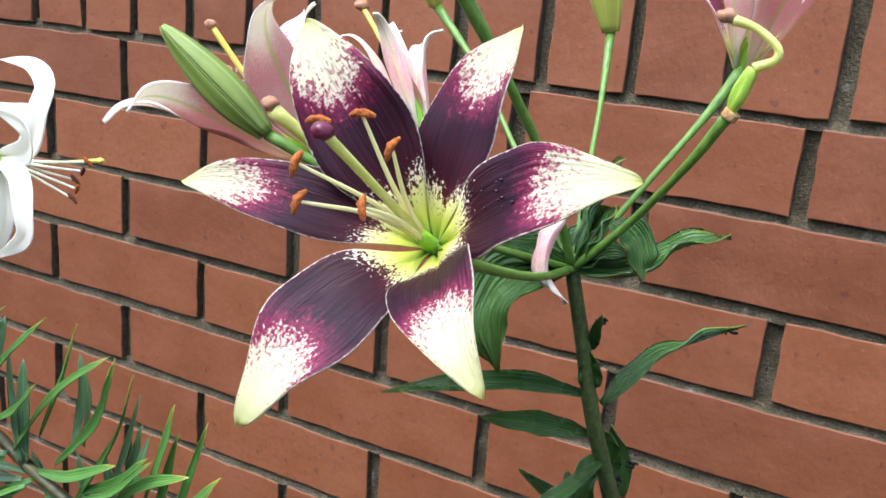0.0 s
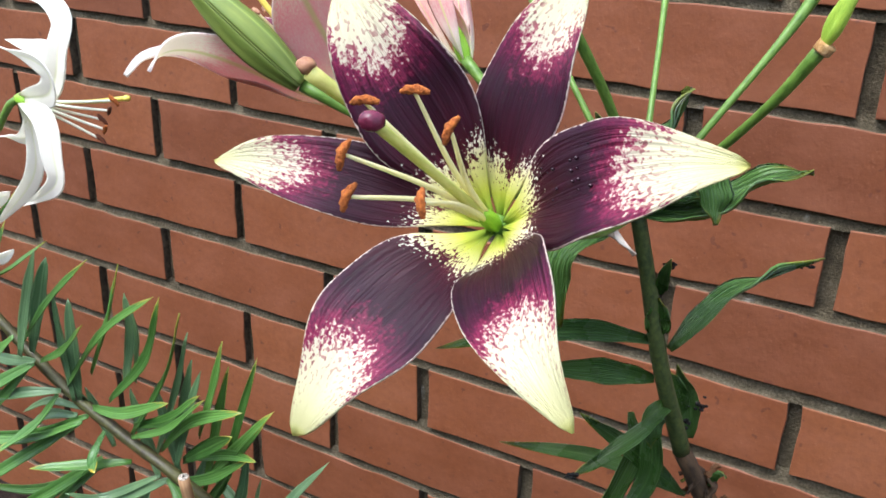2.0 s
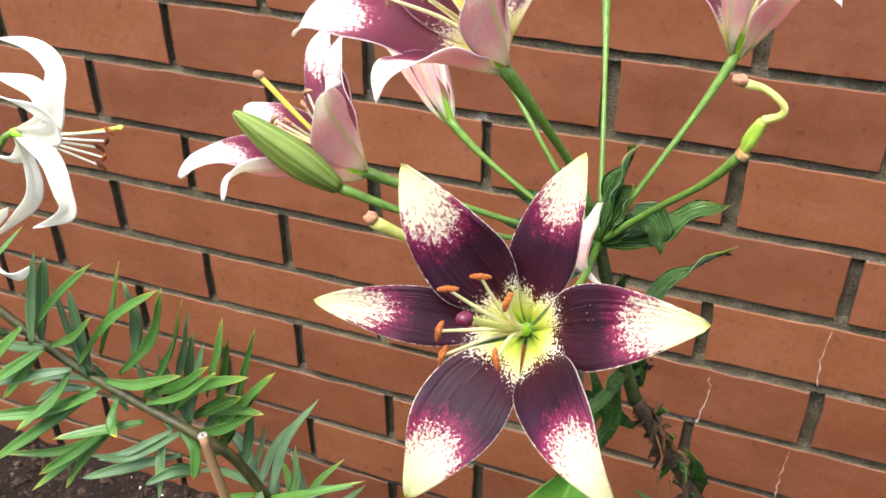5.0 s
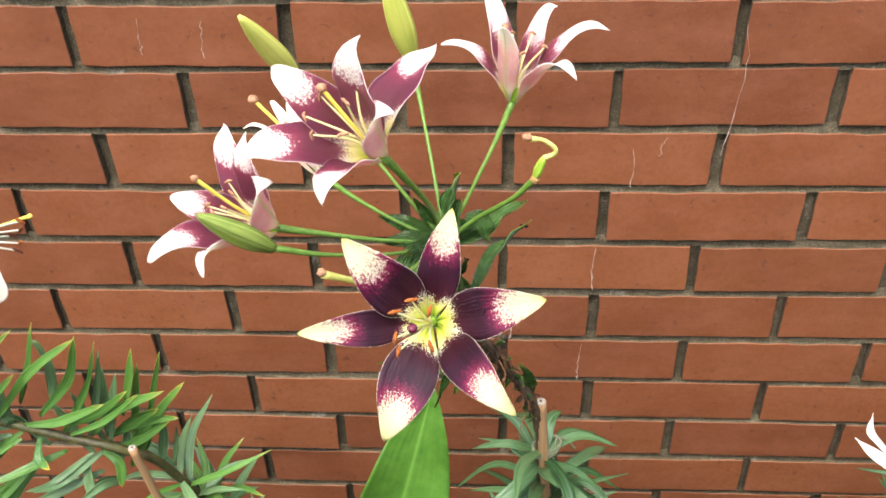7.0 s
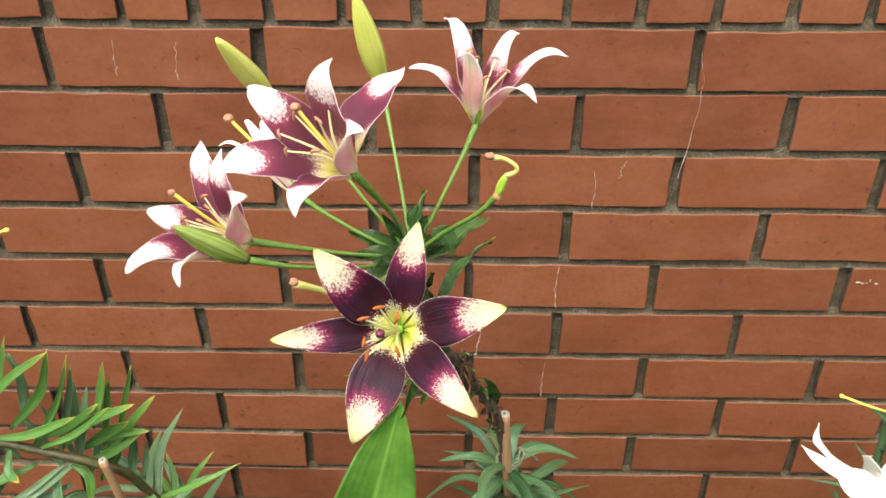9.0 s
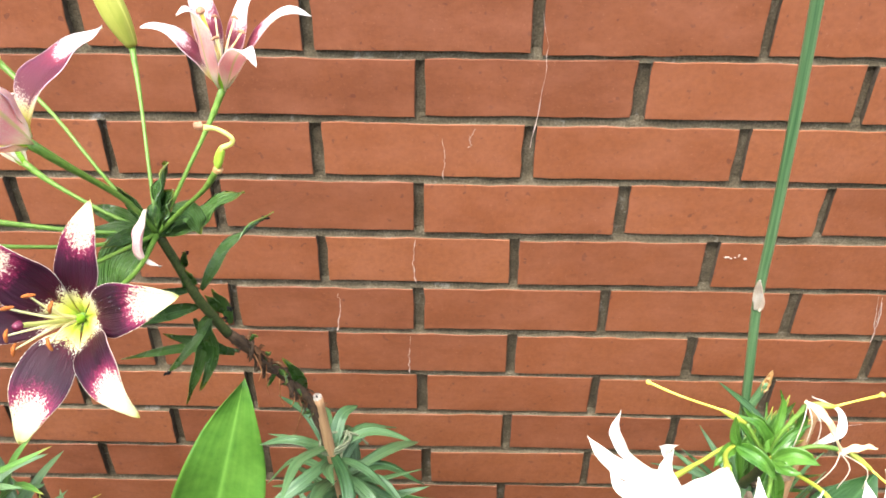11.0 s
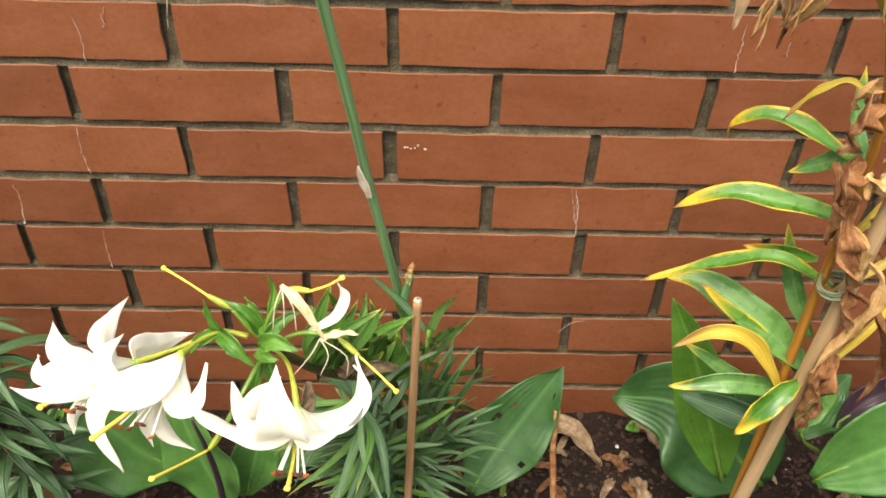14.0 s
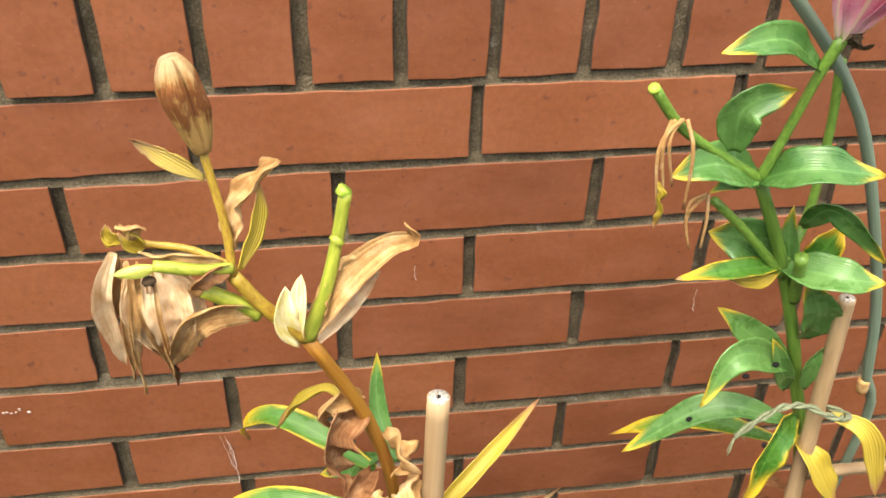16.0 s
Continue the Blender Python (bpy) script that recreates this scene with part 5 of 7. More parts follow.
def white_lily():
    p = thing("lily_plant", (0.230, -0.20, 0.0), "lily with white recurved flowers, yellow styles and narrow leaves", "lily")
    node = (0.157, -0.387, 0.532)
    stem = [(0.232, -0.20, -0.01), (0.238, -0.213, 0.16), (0.233, -0.235, 0.302), (0.207, -0.27, 0.353), (0.186, -0.305, 0.40), (0.172, -0.345, 0.46), node]
    tube("stem", stem, [0.0052, 0.0048, 0.0046, 0.0042, 0.0040, 0.0038], STEM_OLIVE, p, n=60, bumps=0.1)
    lower = [(0.225, -0.20, -0.01), (0.222, -0.235, 0.16), (0.212, -0.275, 0.30), (0.196, -0.30, 0.37)]
    leafy(p, lower, 130, 0.098, 0.0078, [LEAF_BLUE, LEAF_GREY, LEAF_NARROW, LEAF_BLUE], 31, tilt=(0, 45), s0=0.15, s1=0.96, droop=0.25, clear=(0.254, -0.262))
    # upright leaves along the leaning stem
    rr = random.Random(83)
    line = spline(stem[2:6], 40)
    for k in range(40):
        c = line[min(39, k + rr.randrange(0, 2))]
        d = Vector((0.22 + rr.uniform(-0.35, 0.40), 0.12 + rr.uniform(-0.35, 0.35), 1.0)).normalized()
        ln = rr.uniform(0.045, 0.095)
        side = Vector((rr.uniform(-1, 1), rr.uniform(-0.6, 0.6), -0.3)) * ln * 0.16
        leaf(p, [c, c + d * ln * 0.5 - side, c + d * ln + side], rr.uniform(0.0078, 0.0112), LEAF_BRIGHT if k % 3 == 0 else LEAF_NARROW, up=(rr.uniform(-0.5, 0.3), -0.9, 0.2), seed=k + 500,
             base=0.45, peak=0.45, sharp=0.65, cup=0.5, ripple=0.12, twist=rr.uniform(-40, 40), nv=14, nu=7, ribs=0.02)
    for i, pts in enumerate(([(0.189, -0.31, 0.41), (0.201, -0.315, 0.418), (0.208, -0.31, 0.434)], [(0.201, -0.29, 0.379), (0.221, -0.295, 0.399), (0.242, -0.28, 0.378)], [(0.172, -0.345, 0.44), (0.170, -0.355, 0.42), (0.160, -0.36, 0.40)])):
        dry(p, pts, 0.012, LITTER_TAN, seed=i + 90, twist=40, cup=0.6, crumple=0.3, ripple=0.2, up=(0, -0.8, 0.5))
    # far leaf shoots behind the cane
    shoot = [(0.262, -0.19, 0.0), (0.262, -0.185, 0.2), (0.268, -0.19, 0.33)]
    tube("side_shoot", shoot, [0.004, 0.003, 0.002], STEM, p)
    leafy(p, shoot, 34, 0.080, 0.0085, [LEAF_BLUE, LEAF], 33, tilt=(15, 60), s0=0.15, s1=1.0, droop=0.1, clear=(0.254, -0.262))
    # white flowers
    white_flower(p, [(0.144, -0.39, 0.546), (0.124, -0.392, 0.552), (0.101, -0.405, 0.550), (0.0759, -0.4247, 0.5558)],
                 [([(0.0759, -0.4247, 0.5558), (0.0625, -0.4269, 0.5608), (0.0475, -0.4004, 0.5527), (0.0451, -0.3739, 0.5446), (0.0511, -0.3539, 0.5442)], 0.0188),
                  ([(0.0759, -0.4247, 0.5558), (0.0594, -0.4412, 0.5748), (0.0421, -0.4374, 0.5789), (0.0283, -0.4224, 0.573), (0.0184, -0.3999, 0.5679)], 0.0192),
                  ([(0.0759, -0.4247, 0.5558), (0.0656, -0.4534, 0.5764), (0.0492, -0.472, 0.5856), (0.0359, -0.4761, 0.5884), (0.0253, -0.4765, 0.5954)], 0.0199),
                  ([(0.0759, -0.4247, 0.5558), (0.0643, -0.4425, 0.5586), (0.0515, -0.4515, 0.5487), (0.0433, -0.4573, 0.5424), (0.0408, -0.4622, 0.5297)], 0.0190),
                  ([(0.0759, -0.4247, 0.5558), (0.0599, -0.4541, 0.5829), (0.0441, -0.4616, 0.5895), (0.032, -0.4578, 0.5862), (0.0273, -0.4412, 0.5821)], 0.0216),
                  ([(0.0759, -0.4247, 0.5558), (0.0723, -0.4119, 0.555), (0.0785, -0.3906, 0.5338), (0.0858, -0.3734, 0.523), (0.0968, -0.364, 0.5185)], 0.0199)],
                 [(0.0543, -0.4767, 0.5731), (0.0564, -0.4763, 0.5736), (0.0591, -0.4723, 0.5706)], (0.0412, -0.4812, 0.583), 'white recurved lily flower facing outwards', (-0.7, -0.4, 0.05))
    white_flower(p, [(0.144, -0.392, 0.547), (0.128, -0.393, 0.553), (0.116, -0.405, 0.558), (0.1094, -0.4283, 0.5698)],
                 [([(0.1094, -0.4283, 0.5698), (0.0917, -0.4463, 0.5738), (0.0736, -0.4532, 0.575), (0.0653, -0.4405, 0.58), (0.073, -0.4198, 0.579)], 0.0205),
                  ([(0.1094, -0.4283, 0.5698), (0.0908, -0.4512, 0.5714), (0.0724, -0.4643, 0.5749), (0.0676, -0.4799, 0.5623), (0.0824, -0.4928, 0.5335)], 0.0195),
                  ([(0.1094, -0.4283, 0.5698), (0.1021, -0.4356, 0.5515), (0.0894, -0.4463, 0.5398), (0.0851, -0.4534, 0.5247), (0.0877, -0.4592, 0.511)], 0.0175),
                  ([(0.1094, -0.4283, 0.5698), (0.1057, -0.4399, 0.5542), (0.0966, -0.4524, 0.5406), (0.1013, -0.4597, 0.5252), (0.117, -0.4631, 0.5142)], 0.0175),
                  ([(0.1094, -0.4283, 0.5698), (0.1093, -0.4442, 0.5643), (0.1148, -0.4611, 0.5608), (0.1239, -0.4596, 0.5624), (0.1286, -0.4356, 0.5708)], 0.02),
                  ([(0.1094, -0.4283, 0.5698), (0.1023, -0.4505, 0.5752), (0.0937, -0.4667, 0.5767), (0.0809, -0.4736, 0.581), (0.0667, -0.4726, 0.5895)], 0.0215)],
                 [(0.085, -0.4856, 0.5709), (0.0901, -0.4834, 0.5659), (0.0952, -0.4786, 0.5638), (0.1006, -0.4808, 0.554)], (0.0782, -0.502, 0.5827), 'white recurved lily flower above the broad leaves', (-0.35, -0.5, -0.75))
    white_flower(p, [(0.154, -0.392, 0.541), (0.169, -0.4, 0.534), (0.18, -0.43, 0.548), (0.1848, -0.4494, 0.5426)],
                 [([(0.1848, -0.4494, 0.5426), (0.1811, -0.4766, 0.5514), (0.182, -0.487, 0.5697), (0.1804, -0.48, 0.5921), (0.1797, -0.4629, 0.6033)], 0.0319),
                  ([(0.1848, -0.4494, 0.5426), (0.1961, -0.4727, 0.5483), (0.2143, -0.4805, 0.562), (0.2287, -0.4728, 0.5779), (0.2292, -0.4553, 0.5821), (0.2227, -0.4431, 0.5806)], 0.0250),
                  ([(0.1848, -0.4494, 0.5426), (0.1948, -0.4513, 0.5346), (0.2131, -0.4478, 0.5312), (0.2261, -0.4362, 0.5438), (0.2214, -0.4194, 0.5621)], 0.0225),
                  ([(0.1848, -0.4494, 0.5426), (0.1732, -0.4731, 0.5478), (0.1509, -0.4774, 0.5579), (0.1342, -0.4724, 0.5632), (0.1182, -0.4613, 0.5679)], 0.0250),
                  ([(0.1848, -0.4494, 0.5426), (0.1733, -0.4669, 0.5472), (0.1577, -0.4677, 0.5537), (0.1616, -0.4565, 0.5585), (0.1732, -0.4358, 0.5589)], 0.0250),
                  ([(0.1848, -0.4494, 0.5426), (0.1732, -0.4492, 0.5295), (0.1528, -0.4451, 0.5265), (0.1431, -0.436, 0.5291), (0.1368, -0.4227, 0.536)], 0.0225)],
                 [(0.179, -0.5, 0.545), (0.181, -0.502, 0.549), (0.192, -0.502, 0.548), (0.196, -0.5, 0.544), (0.183, -0.505, 0.555)], (0.186, -0.507, 0.541), 'nodding white lily flower with upturned petals and hanging stamens', (0.02, -0.3, -0.95))
    # seed pods with long yellow styles
    for a, b, c, via in (((0.135, -0.383, 0.565), (0.117, -0.377, 0.572), (0.074, -0.334, 0.555), (0.145, -0.387, 0.549)),
                         ((0.174, -0.382, 0.585), (0.190, -0.386, 0.587), (0.213, -0.396, 0.610), (0.158, -0.388, 0.558)),
                         ((0.2064, -0.395, 0.5513), (0.2222, -0.4052, 0.5432), (0.2482, -0.4307, 0.5388), (0.182, -0.392, 0.552)),
                         ((0.133, -0.448, 0.517), (0.125, -0.460, 0.511), (0.104, -0.503, 0.543), (0.149, -0.416, 0.534))):
        q = pod("seed_pod", a, b, 0.0025, STEM_OLIVINE, p, ribs=3, depth=0.25, tipr=0.5, n=12)
        tube("pedicel", [node, via, a], [0.0026, 0.0022, 0.0028], STEM, p)
        m = Vector(b).lerp(Vector(c), 0.5) + Vector((0.0, 0.004, -0.005))
        tube("style", [b, m, c], [0.0009, 0.0008, 0.0011], STYLE_YELLOW, q, n=14)
        blob("stigma", c, 0.0021, STYLE_YELLOW, q, (1, 1, 0.8), 0.3)
    # withered petals and threads on the spent flower
    dry(p, [(0.170, -0.383, 0.589), (0.181, -0.392, 0.584), (0.190, -0.398, 0.572), (0.198, -0.402, 0.558)], 0.0075, DRY_WHITE, seed=3, name="withered_petal", label="limp fading petal", twist=30, cup=0.5, ripple=0.15, torn=0.1, crumple=0.25)
    dry(p, [(0.196, -0.402, 0.556), (0.208, -0.403, 0.562), (0.222, -0.402, 0.563)], 0.006, DRY_WHITE, seed=4, name="withered_petal", twist=40, torn=0.1, crumple=0.25)
    blade("petal", [(0.184, -0.388, 0.548), (0.197, -0.386, 0.555), (0.205, -0.380, 0.557), (0.209, -0.362, 0.557), (0.201, -0.336, 0.545)], 0.0080, WH, p, up=(-0.3, -0.7, 0.6), cup=0.4, nv=22, nu=9, ripple=0.12, sharp=1.0)
    for k in range(0, 6, 2):
        tube("thread", [(0.171, -0.386, 0.590), (0.167 + 0.003 * k, -0.396, 0.582), (0.164 + 0.004 * k, -0.400, 0.560 + 0.003 * (k % 3))], [0.0005, 0.0004], WHITE_DRY, p, n=8, seg=5)
    for k in range(0, 5, 2):
        tube("thread", [(0.196, -0.404, 0.560), (0.190 + 0.006 * k, -0.412, 0.552), (0.178 + 0.009 * k, -0.416, 0.536 - 0.004 * (k % 2))], [0.0005, 0.0004], WHITE_DRY, p, n=8, seg=5)
    # glossy bracts round the whorl and along the flower stalks
    for i, (pts, w, up) in enumerate((([(0.154, -0.385, 0.540), (0.144, -0.385, 0.562), (0.128, -0.380, 0.571)], 0.014, (0, -0.5, 0.9)), ([(0.154, -0.390, 0.542), (0.151, -0.380, 0.555), (0.141, -0.372, 0.566)], 0.018, (-0.3, -0.7, 0.6)),
                                      ([(0.130, -0.395, 0.553), (0.124, -0.395, 0.566), (0.120, -0.395, 0.587)], 0.011, (-0.5, -0.8, 0.2)), ([(0.126, -0.395, 0.555), (0.139, -0.410, 0.558), (0.152, -0.415, 0.543)], 0.016, (0, -0.7, 0.7)),
                                      ([(0.126, -0.393, 0.553), (0.114, -0.405, 0.555), (0.108, -0.410, 0.548)], 0.013, (-0.2, -0.7, 0.6)), ([(0.153, -0.395, 0.545), (0.170, -0.385, 0.557), (0.182, -0.380, 0.561)], 0.013, (0.2, -0.7, 0.7)),
                                      ([(0.153, -0.400, 0.545), (0.166, -0.405, 0.557), (0.182, -0.410, 0.553)], 0.018, (0, -0.6, 0.8)), ([(0.153, -0.400, 0.545), (0.160, -0.412, 0.548), (0.169, -0.414, 0.549)], 0.013, (0.2, -0.8, 0.5)),
                                      ([(0.155, -0.395, 0.540), (0.161, -0.405, 0.514), (0.165, -0.400, 0.482)], 0.014, (0.3, -0.9, 0.1)), ([(0.157, -0.385, 0.545), (0.162, -0.372, 0.570), (0.158, -0.370, 0.586)], 0.009, (-0.3, -0.8, 0.3)),
                                      ([(0.155, -0.395, 0.535), (0.148, -0.408, 0.515), (0.150, -0.408, 0.490)], 0.012, (-0.3, -0.9, 0.1)))):
        leaf(p, pts, w * 0.72, LEAF_BRIGHT, up=up, seed=i + 60, ripple=0.22, cup=0.7, ribs=0.006, peak=0.36, sharp=1.0, twist=(i * 47 % 60) - 30)
    return p


def onion_stalk():
    p = thing("onion_stalk", (0.268, -0.113, 0.0), "tall blue-green hollow onion stalk with a papery sheath scar", "onion stalk")
    pts = [(0.268, -0.113, -0.01), (0.256, -0.138, 0.20), (0.240, -0.153, 0.325), (0.2285, -0.161, 0.40), (0.2125, -0.170, 0.5), (0.2005, -0.186, 0.6), (0.187, -0.203, 0.7), (0.172, -0.222, 0.8), (0.155, -0.243, 0.9), (0.136, -0.266, 1.0)]
    tube("stalk", pts, [0.0050, 0.0050, 0.0048, 0.0046, 0.0046, 0.0046], STALK, p, n=70, seg=14)
    a, b = Vector((0.2125, -0.174, 0.503)), Vector((0.2085, -0.179, 0.533))
    dry(p, [a + Vector((0.0005, 0, -0.012)), a + Vector((-0.0005, -0.003, 0.004)), b + Vector((-0.0045, -0.003, 0.002))], 0.012, WHITE_DRY, seed=2, name="sheath", twist=10, cup=0.7, ripple=0.05, crumple=0.06, torn=0.05, up=(-0.6, -0.8, 0), label="dry papery sheath")
    tube("cut_stalk", [(0.243, -0.156, 0.300), (0.242, -0.160, 0.342), (0.246, -0.162, 0.366), (0.249, -0.163, 0.384)], [0.0030, 0.0048, 0.0046, 0.0036], STALK, p, n=24, seg=12)
    dry(p, [(0.247, -0.166, 0.372), (0.2495, -0.165, 0.388), (0.251, -0.164, 0.402)], 0.008, DRY_PALE, seed=5, name="sheath", twist=20)
    return p


def broad_plant(name, base, leaves, label, mat=LEAF_BROAD):
    p = thing(name, base, label, "broad-leaved plant")
    for i, (pts, w, up, m, *holes) in enumerate(leaves):
        blade("leaf", pts, w, m or mat, p, up=up, holes=holes, base=0.16, peak=0.42, sharp=0.85, cup=0.22, ripple=0.09, nv=26, nu=25, ribs=0.006, lines=5.5, seed=i + 3, thick=0.0008, groove=0.05)
        tube("leaf_stalk", [base, Vector(base).lerp(Vector(pts[0]), 0.5) + Vector((0, 0, 0.01)), pts[0], Vector(pts[0]).lerp(Vector(pts[1]), 0.5) - Vector(up) * 0.003], [0.0045, 0.004, 0.003, 0.0012], STEM, p, n=16)
    return p


def dying_lily():
    p = thing("lily_plant", (0.60, -0.285, 0.0), "dying lily with yellowing leaves and dried brown flower heads", "lily")
    n1, n2 = (0.509, -0.327, 0.805), (0.538, -0.322, 0.762)
    stem = [(0.60, -0.285, -0.01), (0.592, -0.29, 0.25), (0.585, -0.292, 0.45), (0.581, -0.294, 0.601), (0.566, -0.31, 0.69), n2]
    tube("stem", stem, [0.0056, 0.0052, 0.0046, 0.0040, 0.0036], STEM_RUST, p, n=50, seg=12, label="yellow-brown withering stem")
    tube("upper_stem", [n2, (0.521, -0.325, 0.784), n1], [0.0038, 0.0034, 0.0032], STEM_YELLOW, p, n=14)
    # dried bud on its stalk
    a, b = (0.503, -0.319, 0.863), (0.496, -0.319, 0.904)
    tube("pedicel", [n1, (0.508, -0.323, 0.829), a], [0.0030, 0.0026, 0.0026], STEM_YELLOW, p, n=14)
    pod("dried_bud", a, b, 0.0092, DRY_BUD, p, ribs=4, depth=0.32, peak=0.62, tipr=0.40, seg=40, n=28, end0=0.42, wrinkle=0.14, label="dried brown papery bud")
    leaf(p, [(0.502, -0.320, 0.850), (0.491, -0.319, 0.857), (0.480, -0.316, 0.864), (0.475, -0.317, 0.869)], 0.0080, LEAF_TAN, twist=50, cup=0.8, torn=0.4)
    # withered flower
    tube("pedicel", [(0.509, -0.327, 0.81), (0.491, -0.315, 0.812), (0.474, -0.312, 0.814), (0.462, -0.312, 0.817)], [0.0028, 0.0024, 0.0024, 0.0022], STEM_YELLOW, p, n=22)
    for pts, w, tw in (([(0.462, -0.312, 0.817), (0.458, -0.314, 0.822), (0.457, -0.314, 0.827)], 0.0075, 30), ([(0.471, -0.312, 0.814), (0.465, -0.318, 0.819), (0.462, -0.316, 0.824)], 0.0065, -20), ([(0.471, -0.314, 0.816), (0.47, -0.318, 0.823), (0.463, -0.316, 0.828)], 0.006, 40)):
        leaf(p, pts, w, LEAF_YELLOW, up=(0, -0.9, 0.4), twist=tw, cup=0.9, torn=0.3, ripple=0.2)
    for i, (m, pts, w, tw) in enumerate((
            (DRY_WHITE, [(0.459, -0.318, 0.815), (0.453, -0.322, 0.801), (0.45, -0.318, 0.782), (0.451, -0.312, 0.745)], 0.0098, 15),
            (DRY_PALE, [(0.46, -0.316, 0.811), (0.458, -0.318, 0.798), (0.456, -0.316, 0.785), (0.459, -0.312, 0.765)], 0.0075, 40),
            (DRY_WHITE, [(0.474, -0.318, 0.806), (0.48, -0.326, 0.8), (0.482, -0.33, 0.787), (0.48, -0.326, 0.765)], 0.021, 10),
            (DRY_WHITE, [(0.471, -0.318, 0.806), (0.465, -0.328, 0.801), (0.464, -0.33, 0.787), (0.473, -0.328, 0.762)], 0.0095, 40),
            (DRY_WHITE, [(0.482, -0.318, 0.804), (0.49, -0.322, 0.795), (0.491, -0.326, 0.783), (0.489, -0.324, 0.763)], 0.0105, -30),
            (DRY_PALE, [(0.469, -0.32, 0.805), (0.469, -0.334, 0.798), (0.471, -0.334, 0.781), (0.475, -0.328, 0.756)], 0.004, 60),
            (DRY, [(0.46, -0.322, 0.784), (0.464, -0.33, 0.777), (0.469, -0.33, 0.77), (0.474, -0.328, 0.76)], 0.0034, 120),
            (DRY_DARK, [(0.475, -0.328, 0.76), (0.476, -0.326, 0.753), (0.476, -0.325, 0.747), (0.476, -0.324, 0.74)], 0.0036, 90),
            (DRY_PALE, [(0.516, -0.326, 0.782), (0.501, -0.334, 0.791), (0.488, -0.336, 0.785), (0.475, -0.33, 0.757)], 0.0135, 25),
            (DRY, [(0.509, -0.328, 0.81), (0.501, -0.334, 0.811), (0.495, -0.334, 0.807), (0.491, -0.332, 0.803)], 0.0075, 40),
            (DRY_PALE, [(0.505, -0.326, 0.812), (0.49, -0.33, 0.819), (0.479, -0.326, 0.817), (0.47, -0.322, 0.817)], 0.0055, 60),
            (DRY_PALE, [(0.472, -0.316, 0.824), (0.469, -0.32, 0.828), (0.465, -0.32, 0.829), (0.463, -0.318, 0.827)], 0.0085, 60))):
        dry(p, pts, w, m, seed=i + 10, name="withered_petal", twist=tw, ripple=0.12, crumple=0.22, torn=0.3, cup=0.6, ribs=0.13, lines=2.0, up=(0, -0.9, 0.35))
    strip = random.Random(19)
    for k in range(9):
        c = Vector((0.470 + strip.uniform(-0.008, 0.014), -0.322 + strip.uniform(-0.006, 0.004), 0.812))
        e = c + Vector((strip.uniform(-0.012, 0.008), strip.uniform(-0.008, 0.006), strip.uniform(-0.075, -0.035)))
        dry(p, [c, c.lerp(e, 0.5) + Vector((strip.uniform(-0.006, 0.006), -0.006, 0.004)), e], strip.uniform(0.0022, 0.0050), DRY_PALE if k % 3 else DRY_WHITE, seed=k + 700,
            name="withered_strip", twist=strip.uniform(30, 140), crumple=0.3, torn=0.2, nv=18, nu=7)
    tube("seed_pod", [(0.509, -0.328, 0.81), (0.496, -0.332, 0.813), (0.483, -0.334, 0.817), (0.478, -0.334, 0.818)], [0.0028, 0.0025, 0.0030, 0.0026], STEM_OLIVINE, p, n=16)
    pod("pod_tip", (0.479, -0.334, 0.817), (0.462, -0.336, 0.816), 0.0032, BUD_YELLOW, p, ribs=3, depth=0.25, tipr=0.12, n=14, wrinkle=0.08)
    blob("dark_bit", (0.475, -0.334, 0.81), 0.0026, STEM_BROWN, p, (1.2, 0.8, 1), 0.6)
    tube("stalk_stub", [(0.517, -0.325, 0.78), (0.51, -0.327, 0.789), (0.502, -0.328, 0.795), (0.495, -0.329, 0.8)], [0.0034, 0.0034, 0.0036, 0.0036], STEM_OLIVINE, p, n=14)
    blob("stub_end", (0.493, -0.329, 0.801), 0.0038, DRY_PALE, p, (0.9, 0.9, 0.9), 0.5)
    leaf(p, [(0.512, -0.327, 0.808), (0.521, -0.320, 0.826), (0.524, -0.318, 0.847)], 0.010, LEAF_YELLOW, up=(0.7, -0.7, 0))
    dry(p, [(0.510, -0.323, 0.817), (0.515, -0.318, 0.837), (0.532, -0.316, 0.856)], 0.011, DRY_PALE, seed=42, twist=50)
    # cut stalk, split pod and dry blade at the fork
    d = (0.560, -0.310, 0.834)
    q = tube("cut_stalk", [n2, (0.548, -0.318, 0.785), (0.555, -0.313, 0.811), d], [0.0042, 0.0034, 0.0030, 0.0031], STEM_OLIVINE, p, n=20)
    tube("stalk_ring", [(0.554, -0.314, 0.810), (0.556, -0.313, 0.812)], [0.0037, 0.0037], STEM_OLIVINE, q, n=4)
    tube("stalk_cut", [(0.558, -0.310, 0.833), (0.560, -0.310, 0.836)], [0.0032, 0.0034], STEM_LIME, q, n=4)
    blade("bract", [(0.535, -0.323, 0.76), (0.528, -0.328, 0.777), (0.528, -0.327, 0.788), (0.531, -0.325, 0.795)], 0.0120, POD_PALE, p, up=(0.5, -0.8, 0.1), base=0.35, peak=0.6, sharp=0.5, cup=0.8, nv=20, nu=11, ripple=0.08, label="pale cream bract with a yellow rim")
    blade("bract", [(0.535, -0.322, 0.761), (0.535, -0.327, 0.778), (0.537, -0.325, 0.789), (0.538, -0.323, 0.8)], 0.0095, POD_PALE, p, up=(-0.4, -0.8, 0.1), base=0.35, peak=0.55, sharp=0.6, cup=0.7, nv=18, nu=9, ripple=0.08)
